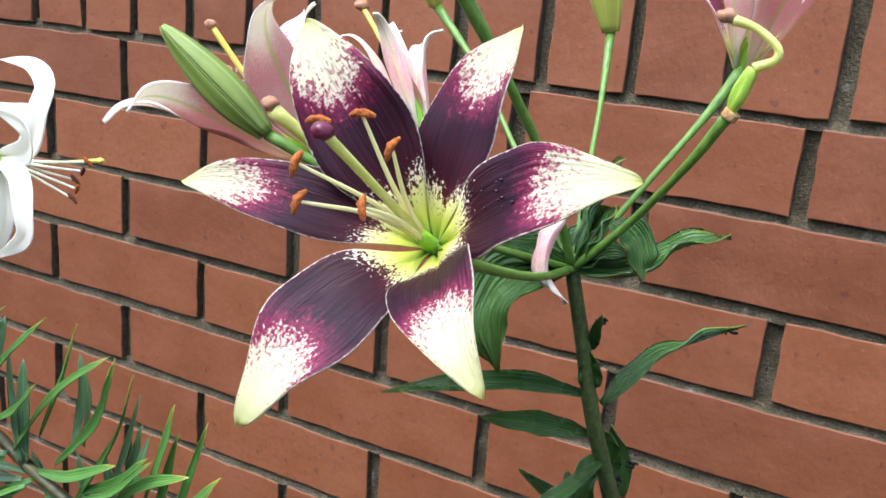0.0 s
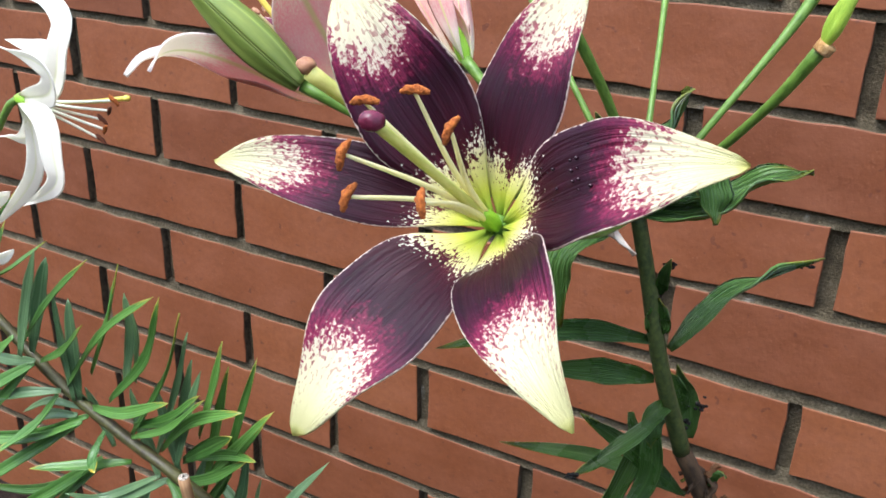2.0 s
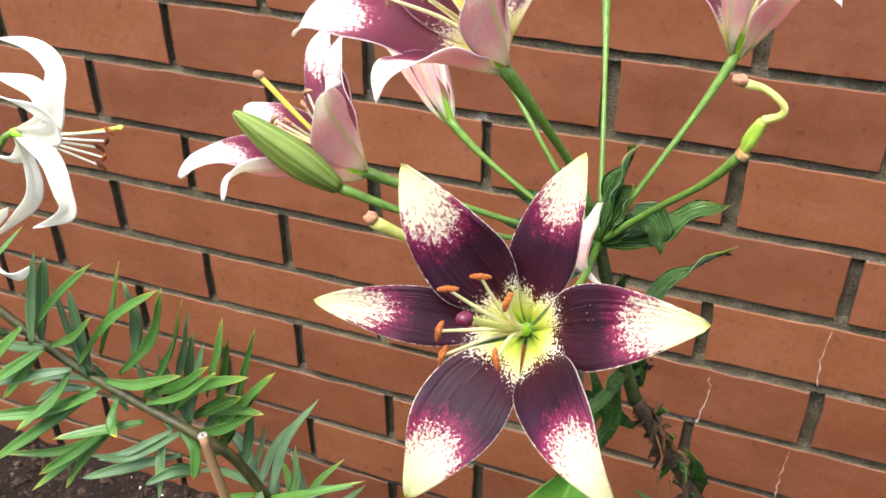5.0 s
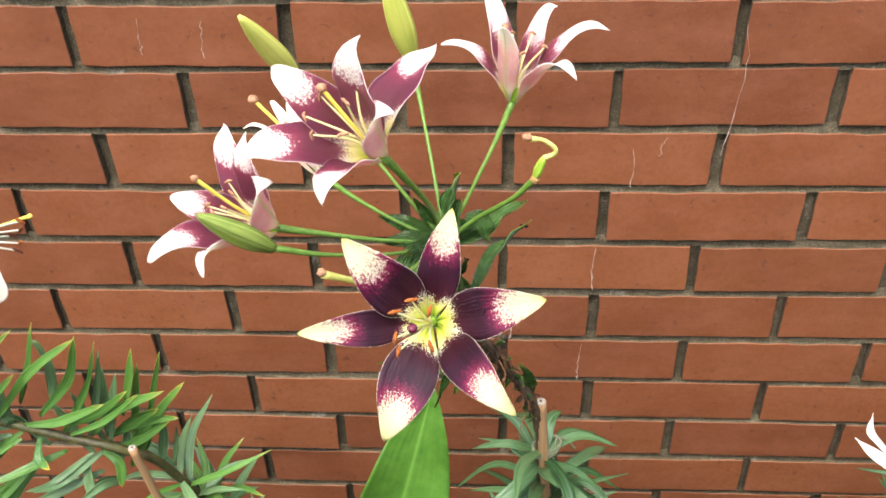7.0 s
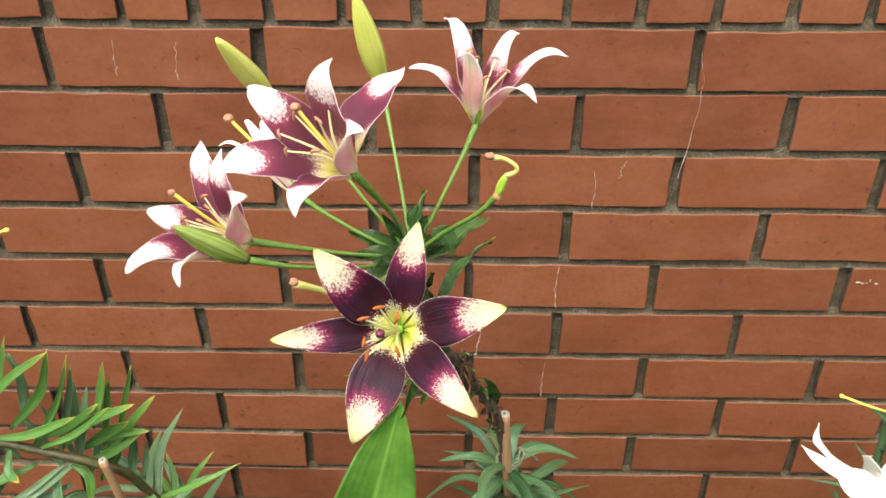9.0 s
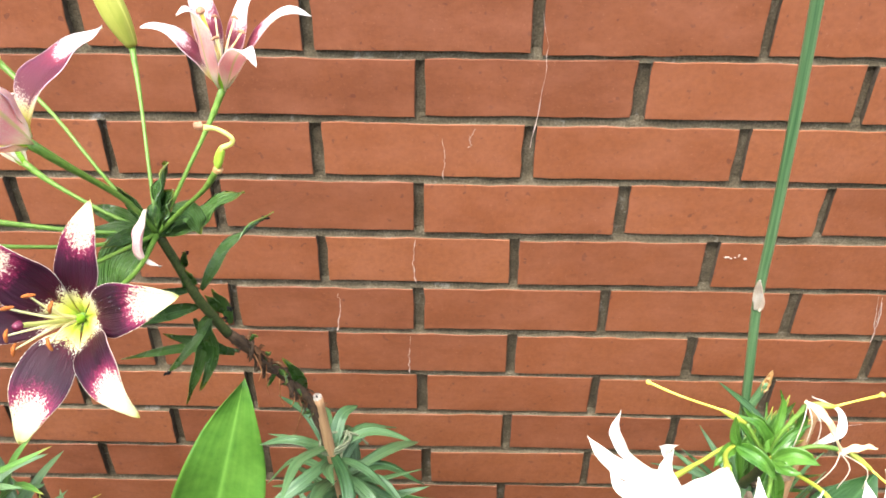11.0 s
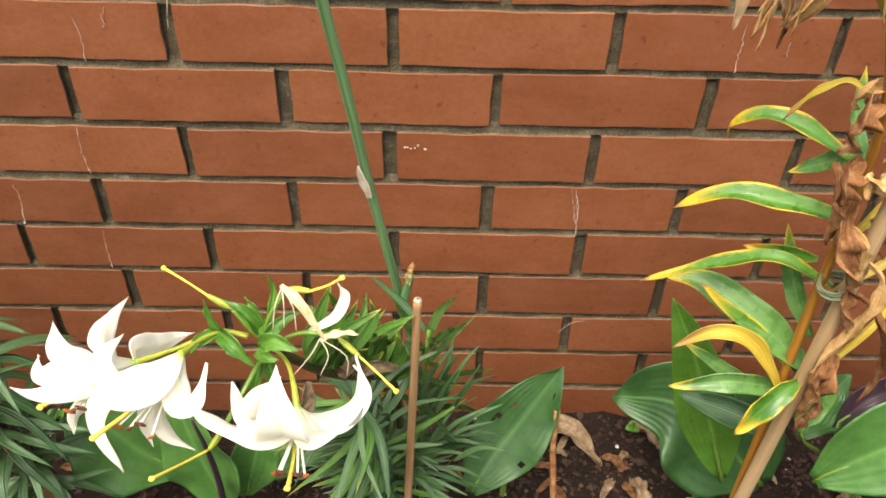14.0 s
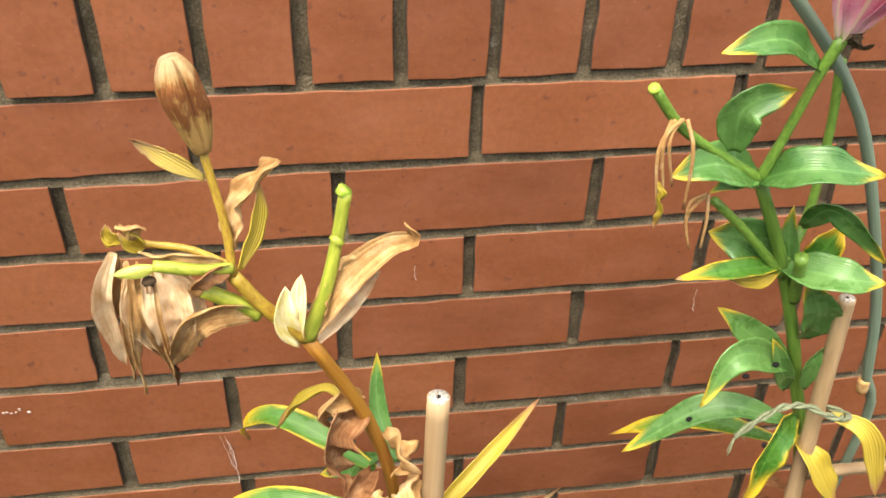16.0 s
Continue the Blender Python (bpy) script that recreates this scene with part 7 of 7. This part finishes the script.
def twine(place, axis, radius, turns, seed, label):
    p = thing("twine", place, label, "twine")
    A = Vector(axis).normalized()
    u = A.orthogonal().normalized()
    w = A.cross(u)
    rr = random.Random(seed)
    c = Vector(place)
    pts = []
    for k in range(turns * 8 + 1):
        a = 2 * math.pi * k / 8
        pts.append(c + (u * math.cos(a) * radius * 1.5 + w * math.sin(a) * radius) * rr.uniform(0.95, 1.15) + A * (k / 8 * 0.0028 + rr.uniform(-0.001, 0.001)))
    tube("loop", pts, [0.0013, 0.0015, 0.0012], TWINE, p, n=turns * 24, seg=6, bumps=0.5)
    for s in (-1, 1):
        d = (u * s * 0.8 + w * rr.uniform(-0.6, 0.1) + Vector((0, -0.3, -0.4))).normalized()
        tube("loose_end", [pts[-1], pts[-1] + d * 0.012, pts[-1] + d * 0.022 + Vector((0, 0, -0.008))], [0.0012, 0.0010, 0.0014], TWINE, p, n=10, seg=6, bumps=0.6)


twine((0.590, -0.302, 0.515), (0.05, 0, 1), 0.011, 3, 1, "pale green twine tying a cane to a dying stem")


def rope(pts, radius, label):
    """Two twisted strands with a frayed end."""
    p = thing("twine", pts[1], label, "twine")
    line = spline([Vector(q) for q in pts], 60)
    fr = frames_along(line, (0, 0, 1))
    rr = random.Random(4)
    for k in range(2):
        path = [q + (s * math.cos(i * 0.55 + k * math.pi) + n * math.sin(i * 0.55 + k * math.pi)) * radius for i, (q, (t, s, n)) in enumerate(zip(line, fr))]
        tube("strand", path, [radius * 1.05, radius * 1.1, radius], TWINE, p, n=120, seg=7, bumps=0.4)
    for k in range(9):
        e = line[0] if k < 5 else line[-1]
        d = Vector((rr.uniform(-1, 1), rr.uniform(-0.8, 0.1), rr.uniform(-1.3, 0.2))) * 0.009
        tube("fibre", [e, e + d * 0.5 + Vector((0, 0, 0.001)), e + d + Vector((0, 0, -0.003))], [0.0005, 0.0003], TWINE, p, n=8, seg=5)


rope([(0.814, -0.262, 0.594), (0.827, -0.264, 0.611), (0.842, -0.262, 0.618), (0.861, -0.258, 0.613), (0.877, -0.262, 0.606), (0.892, -0.258, 0.597), (0.911, -0.240, 0.580), (0.901, -0.222, 0.574)], 0.0013, "frayed pale twine round a lily stem and cane")
twine((-0.186, -0.258, 0.385), (0.05, 0.1, 1), 0.010, 3, 4, "frayed pale twine round a cane and stem")

# ---- litter on the soil ----
LITTER = (LITTER_TAN, DRY_DARK, DRY_DARK)


def litter():
    rr = random.Random(55)
    for i in range(36):
        x, y = rr.uniform(-0.9, 1.15), rr.uniform(-0.34, -0.03)
        if i < 14:
            x, y = rr.uniform(0.26, 0.66), rr.uniform(-0.17, -0.02)
        z = ground_height(x, y) + 0.006
        a = rr.uniform(0, 6.28)
        ln = rr.uniform(0.025, 0.065)
        d = Vector((math.cos(a), math.sin(a) * 0.6, 0))
        c = Vector((x, y, z))
        t = thing("dead_leaf", (x, y, z), "curled dry brown leaf lying on the soil", "dead leaf", "dead leaves on the soil")
        dry(t, [c - d * ln / 2, c + Vector((0, 0, 0.008)), c + d * ln / 2], rr.uniform(0.006, 0.016), LITTER[i % 3], seed=i + 400, name="blade", twist=rr.uniform(-40, 50), up=(0, -0.2, 1), cup=0.45, ripple=0.2, crumple=0.35)
    for i, (a, b, c, w) in enumerate((((0.399, -0.059, -0.048), (0.460, -0.044, -0.032), (0.510, -0.100, -0.048), 0.034), ((0.570, -0.018, -0.048), (0.583, -0.060, -0.030), (0.606, -0.084, -0.048), 0.020), ((0.552, -0.118, -0.048), (0.553, -0.145, -0.034), (0.558, -0.172, -0.048), 0.024), ((0.524, -0.120, -0.048), (0.505, -0.145, -0.036), (0.503, -0.162, -0.048), 0.014), ((-0.077, -0.163, 0.02), (-0.071, -0.155, 0.03), (-0.058, -0.142, 0.035), 0.012), ((-0.339, -0.090, -0.048), (-0.341, -0.112, -0.038), (-0.364, -0.120, -0.048), 0.045))):
        t = thing("dead_leaf", a, "large curled tan dead leaf lying on the soil", "dead leaf", "dead leaves on the soil")
        dry(t, [a, b, c], w, LITTER_TAN if i < 4 else DRY_DARK, seed=i + 460, name="blade", twist=40, up=(0, -0.4, 1), cup=0.5, crumple=0.4, ripple=0.2)
    # seedlings
    for i, (x, y) in enumerate(((-0.352, -0.025), (0.600, -0.040), (0.565, -0.035), (-0.27, -0.02))):
        z = ground_height(x, y)
        t = thing("seedling", (x, y, z), "small light green seedling in the soil", "seedling", "seedlings in the bed")
        for k in range(4):
            a = k * 1.7 + i
            d = Vector((math.cos(a), math.sin(a) * 0.6, 0.5)) * 0.016
            o = Vector((x, y, z + 0.008))
            blade("leaf", [o, o + d * 0.6 + Vector((0, 0, 0.004)), o + d], 0.012, LEAF_BRIGHT, t, up=(0, -0.3, 1), base=0.3, peak=0.55, sharp=0.6, nv=9, nu=5, seed=k + 5 * i)
        tube("stem", [(x, y, z - 0.004), (x, y, z + 0.009)], [0.0011, 0.0009], STEM_LIME, t, n=5, seg=6)
    # crumbs, chips and grit
    verts, faces, slots = [], [], []
    rng = random.Random(66)
    for i in range(9500):
        x, y = rng.uniform(-1.2, 1.3), -abs(rng.gauss(0, 0.2)) - 0.004
        if y < -0.7:
            continue
        r = rng.uniform(0.0012, 0.0046) * (2.2 if rng.random() < 0.06 else 1)
        z = ground_height(x, y) + r * 0.3
        o = len(verts)
        sx, sy, sz = r * rng.uniform(0.7, 1.8), r * rng.uniform(0.7, 1.3), r * rng.uniform(0.5, 1)
        a = rng.uniform(0, 3.14)
        ca, sa = math.cos(a), math.sin(a)
        for (px, py, pz) in ((1, 0, 0), (-1, 0, 0.1), (0, 1, 0), (0, -1, -0.1), (0.1, 0, 1), (0, 0.1, -1)):
            px, py, pz = px * sx * rng.uniform(0.7, 1.2), py * sy * rng.uniform(0.7, 1.2), pz * sz
            verts.append((x + px * ca - py * sa, y + px * sa + py * ca, z + pz))
        for f in ((0, 2, 4), (2, 1, 4), (1, 3, 4), (3, 0, 4), (2, 0, 5), (1, 2, 5), (3, 1, 5), (0, 3, 5)):
            faces.append(tuple(o + k for k in f))
            slots.append(3 if i % 61 == 0 and r < 0.004 else 0 if i % 9 else (1 if i % 2 else 2))
    g = mesh_ob("soil_crumbs", verts, faces, [BARK, STONE, SOIL, PERLITE], smooth=False, slots=slots)
    tagged(g, "crumbs of soil, bark chips and grit on the bed", "soil", kind="stuff")
    # a dead upright stem and twigs
    t = thing("dead_stalk", (0.428, -0.212, 0.0), "dry brown broken stalk standing in the soil", "dead stalk")
    tube("stalk", [(0.428, -0.212, -0.01), (0.4235, -0.205, 0.05), (0.418, -0.180, 0.12), (0.420, -0.163, 0.165)], [0.0046, 0.0042, 0.0038, 0.0044], DRY, t, n=22, bumps=0.2)
    t = thing("twig", (0.10, -0.075, -0.052), "thin grey twig lying on the soil", "twig")
    tube("twig_body", [(0.06, -0.125, -0.049), (0.10, -0.075, -0.043), (0.135, -0.020, -0.042)], [0.003, 0.0025, 0.0018], BARK, t, n=14, bumps=0.2)


litter()

# ---- brick wall ----
COURSE, LENGTH, JOINT = 0.0742, 0.225, 0.0105
ROW_SHIFT = (0.0012, -0.0010, 0.0014, -0.0022, -0.0040, -0.0035, -0.0015, -0.0010, 0.0, 0.0, 0.0)
ROW_RISE = (-0.0025, -0.001, 0.0, 0.0015, 0.0, 0.0, 0.001, 0.0015, 0.003, 0.003, 0.003)
SOLDIER, SOLDIER_X = 0.0748, 0.0155
TOP = 0.67 + COURSE - 0.002


def brick_mesh(w, h, seed):
    """Front face at y = 0 with rounded, slightly chipped arrises; the body goes back into the wall."""
    rr = random.Random(seed)
    nx, nz = (9, 4) if w > h else (4, 9)
    verts, faces = [], []
    rings = [(0.0, 0.060), (0.0, 0.0008), (0.0003, 0.0003), (0.0009, 0.0)]

    def outline(inset):
        pts = []
        a, b = w / 2 - inset, h / 2 - inset
        for i in range(nx):
            pts.append((-a + 2 * a * i / nx, -b))
        for i in range(nz):
            pts.append((a, -b + 2 * b * i / nz))
        for i in range(nx):
            pts.append((a - 2 * a * i / nx, b))
        for i in range(nz):
            pts.append((-a, b - 2 * b * i / nz))
        return pts
    m = 2 * (nx + nz)
    wob = [rr.gauss(0, 0.00055) for _ in range(m)]
    chip = [max(0, rr.gauss(-0.0022, 0.0016)) for _ in range(m)]
    for q, (inset, depth) in enumerate(rings):
        for k, (x, z) in enumerate(outline(inset + 0.0004)):
            verts.append((x * (1 - wob[k] / (w / 2)) - (chip[k] * 0.4 * (1 if x > 0 else -1) if q in (1, 2) else 0),
                          depth + (chip[k] * 0.6 if q in (1, 2) else 0), z * (1 - wob[k] / (h / 2))))
    for q in range(len(rings) - 1):
        for k in range(m):
            a, b = q * m + k, q * m + (k + 1) % m
            faces.append((a, b, b + m, a + m))
    faces.append(tuple(range((len(rings) - 1) * m, len(rings) * m)))
    # end faces take the dark side colour that holds joint shade; ledges take mortar
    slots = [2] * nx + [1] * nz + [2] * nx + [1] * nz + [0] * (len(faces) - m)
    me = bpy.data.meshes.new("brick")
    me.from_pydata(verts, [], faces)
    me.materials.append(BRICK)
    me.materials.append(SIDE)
    me.materials.append(MORTAR)
    me.polygons.foreach_set("material_index", slots)
    return me


def build_wall():
    x0, x1 = -2.6, 2.7
    zt = TOP + 0.30
    bm = bmesh.new()
    bmesh.ops.create_cube(bm, size=1.0)
    for v in bm.verts:
        v.co = Vector(((v.co.x + 0.5) * (x1 - x0) + x0, 0.0098 + (v.co.y + 0.5) * 0.22, -0.15 + (v.co.z + 0.5) * (zt + 0.15)))
    me = bpy.data.meshes.new("wall_north")
    bm.to_mesh(me)
    bm.free()
    me.materials.append(MORTAR)
    wall = new("wall_north", me)
    tagged(wall, "red painted brick garden wall with deep grey mortar joints", "wall", kind="structure")
    rr = random.Random(3)
    flat = [brick_mesh(LENGTH - JOINT - 0.0010, COURSE - JOINT + 0.0014, s) for s in range(10)]
    tall = [brick_mesh(SOLDIER - JOINT, 0.2125, s + 50) for s in range(6)]
    for r in range(11):
        z = TOP - COURSE * (r + 0.5)
        shift = 0.5 if r % 2 == 0 else 0.0
        for c in range(-8, 9):
            x = LENGTH * (c + shift) + ROW_SHIFT[r] + rr.gauss(0, 0.0012)
            if not -1.55 < x < 1.6:
                continue
            ob = new("brick", flat[rr.randrange(10)])
            ob.parent = wall
            ob.location = (x, rr.gauss(0, 0.0008), z + ROW_RISE[r] + rr.gauss(0, 0.0006))
            ob.rotation_euler = (rr.gauss(0, 0.004), rr.gauss(0, 0.004), rr.gauss(0, 0.004))
    k = -20
    while True:
        x = SOLDIER_X + SOLDIER * (k + 0.5)
        k += 1
        if x > 1.6:
            break
        ob = new("brick", tall[rr.randrange(6)])
        ob.parent = wall
        ob.location = (x + rr.gauss(0, 0.001), rr.gauss(0, 0.0008), TOP + 0.106 + rr.gauss(0, 0.001))
        ob.rotation_euler = (rr.gauss(0, 0.003), rr.gauss(0, 0.005), rr.gauss(0, 0.005))
    # weathered bed joints that slope out towards the course below
    for r in range(-1, 11):
        z = TOP - COURSE * (r + 1) + (ROW_RISE[max(r, 0)] + ROW_RISE[min(r + 1, 10)]) / 2
        verts, faces = [], []
        n = 620
        for i in range(n + 1):
            x = -1.6 + 3.25 * i / n
            for k in range(5):
                v = k / 4
                rough = 0.0016 * noise.noise(Vector((x * 60, v * 1.5, r * 7.1))) + 0.0012 * noise.noise(Vector((x * 190, v * 4, r * 3.3)))
                verts.append((x, 0.0034 + 0.0034 * v + rough * (0.5 + v), z + (v - 0.5) * 0.0128))
        for i in range(n):
            for k in range(4):
                a = i * 5 + k
                faces.append((a, a + 5, a + 6, a + 1))
        mesh_ob("bed_joint", verts, faces, MORTAR, wall)
    # the outer parts of the wall, past what the bed shows
    for side, xa, xb in (("far_brickwork", -2.6, -1.66), ("near_brickwork", 1.69, 2.7)):
        bm = bmesh.new()
        for r in range(11):
            z = TOP - COURSE * (r + 0.5)
            x = xa + (0.0 if r % 2 else 0.11)
            while x + LENGTH < xb:
                cube = bmesh.ops.create_cube(bm, size=1.0)
                for v in cube["verts"]:
                    v.co = Vector((x + (v.co.x + 0.5) * (LENGTH - JOINT), (v.co.y + 0.5) * 0.06, z + v.co.z * (COURSE - JOINT)))
                x += LENGTH
        me = bpy.data.meshes.new("brickwork")
        bm.to_mesh(me)
        bm.free()
        me.materials.append(BRICK)
        ob = new("brickwork", me)
        ob.parent = wall
        tagged(ob, "red brickwork further along the wall", kind="stuff")
    return wall


WALL = build_wall()


def sky_block_wall():
    """An unseen wall added behind the camera; closes the garden, blocks low sky light."""
    bm = bmesh.new()
    bmesh.ops.create_cube(bm, size=1.0)
    for v in bm.verts:
        v.co = Vector((v.co.x * 14, -3.2 + v.co.y * 0.2, 0.85 + v.co.z * 2.2))
    me = bpy.data.meshes.new("wall_south")
    bm.to_mesh(me)
    bm.free()
    me.materials.append(RENDER)
    tagged(new("wall_south", me), "unseen plain rendered wall, added to block low sky light", "wall", kind="structure")


sky_block_wall()


def streaks():
    """White lime runs and a dropping on the brick faces."""
    rr = random.Random(8)
    runs = [[(0.006, -0.001, 0.714), (0.013, -0.001, 0.662), (0.008, -0.001, 0.605), (0.003, -0.001, 0.563)], [(-0.090, -0.001, 0.573), (-0.087, -0.001, 0.549), (-0.089, -0.001, 0.522)],
            [(-0.120, -0.001, 0.439), (-0.123, -0.001, 0.402), (-0.120, -0.001, 0.376)], [(-0.128, -0.001, 0.290), (-0.131, -0.001, 0.225)], [(-0.214, -0.001, 0.357), (-0.212, -0.001, 0.334), (-0.219, -0.001, 0.297)],
            [(0.429, -0.001, 0.366), (0.442, -0.001, 0.303)], [(0.434, -0.001, 0.364), (0.441, -0.001, 0.334), (0.442, -0.001, 0.300)], [(0.578, -0.001, 0.581), (0.578, -0.001, 0.548), (0.579, -0.001, 0.524)],
            [(0.627, -0.001, 0.561), (0.627, -0.001, 0.544)], [(-0.599, -0.001, 0.722), (-0.602, -0.001, 0.682)], [(-0.534, -0.001, 0.719), (-0.538, -0.001, 0.678)], [(-0.061, -0.001, 0.578), (-0.061, -0.001, 0.562)],
            [(0.435, -0.001, 0.363), (0.440, -0.001, 0.320), (0.442, -0.001, 0.288)], [(0.903, -0.001, 0.510), (0.905, -0.001, 0.481)], [(0.439, -0.001, 0.118), (0.456, -0.001, 0.138), (0.475, -0.001, 0.143)],
            [(-0.062, -0.001, 0.571), (-0.055, -0.001, 0.585)]]
    for n, run in enumerate(runs):
        thick = 2.4 if n == 4 else (1.6 if n in (2, 3, 6) else 1.0)
        pts = [q + Vector((0.0009 * noise.noise(q * 160), 0, 0)) for q in spline(run, 14)]
        verts, faces = [], []
        for i, p in enumerate(pts):
            wd = rr.uniform(0.00015, 0.0007) * thick * (0.5 + 0.5 * i / 13)
            dx = rr.gauss(0, 0.0006)
            verts += [p + Vector((dx - wd, 0, 0)), p + Vector((dx, -0.0005, 0)), p + Vector((dx + wd, 0, 0))]
        for i in range(13):
            a = 3 * i
            faces += [(a, a + 1, a + 4, a + 3), (a + 1, a + 2, a + 5, a + 4)]
        mesh_ob("lime_streak", verts, faces, LIME, WALL)
    spot = Vector((0.250, -0.001, 0.421))
    for k in range(7):
        blob("dropping", tuple(spot + Vector((rr.gauss(0, 0.006), 0, rr.gauss(0, 0.0018)))), rr.uniform(0.0008, 0.002), LIME, WALL, (1.3, 0.4, 0.9), 0.5, 1)


streaks()
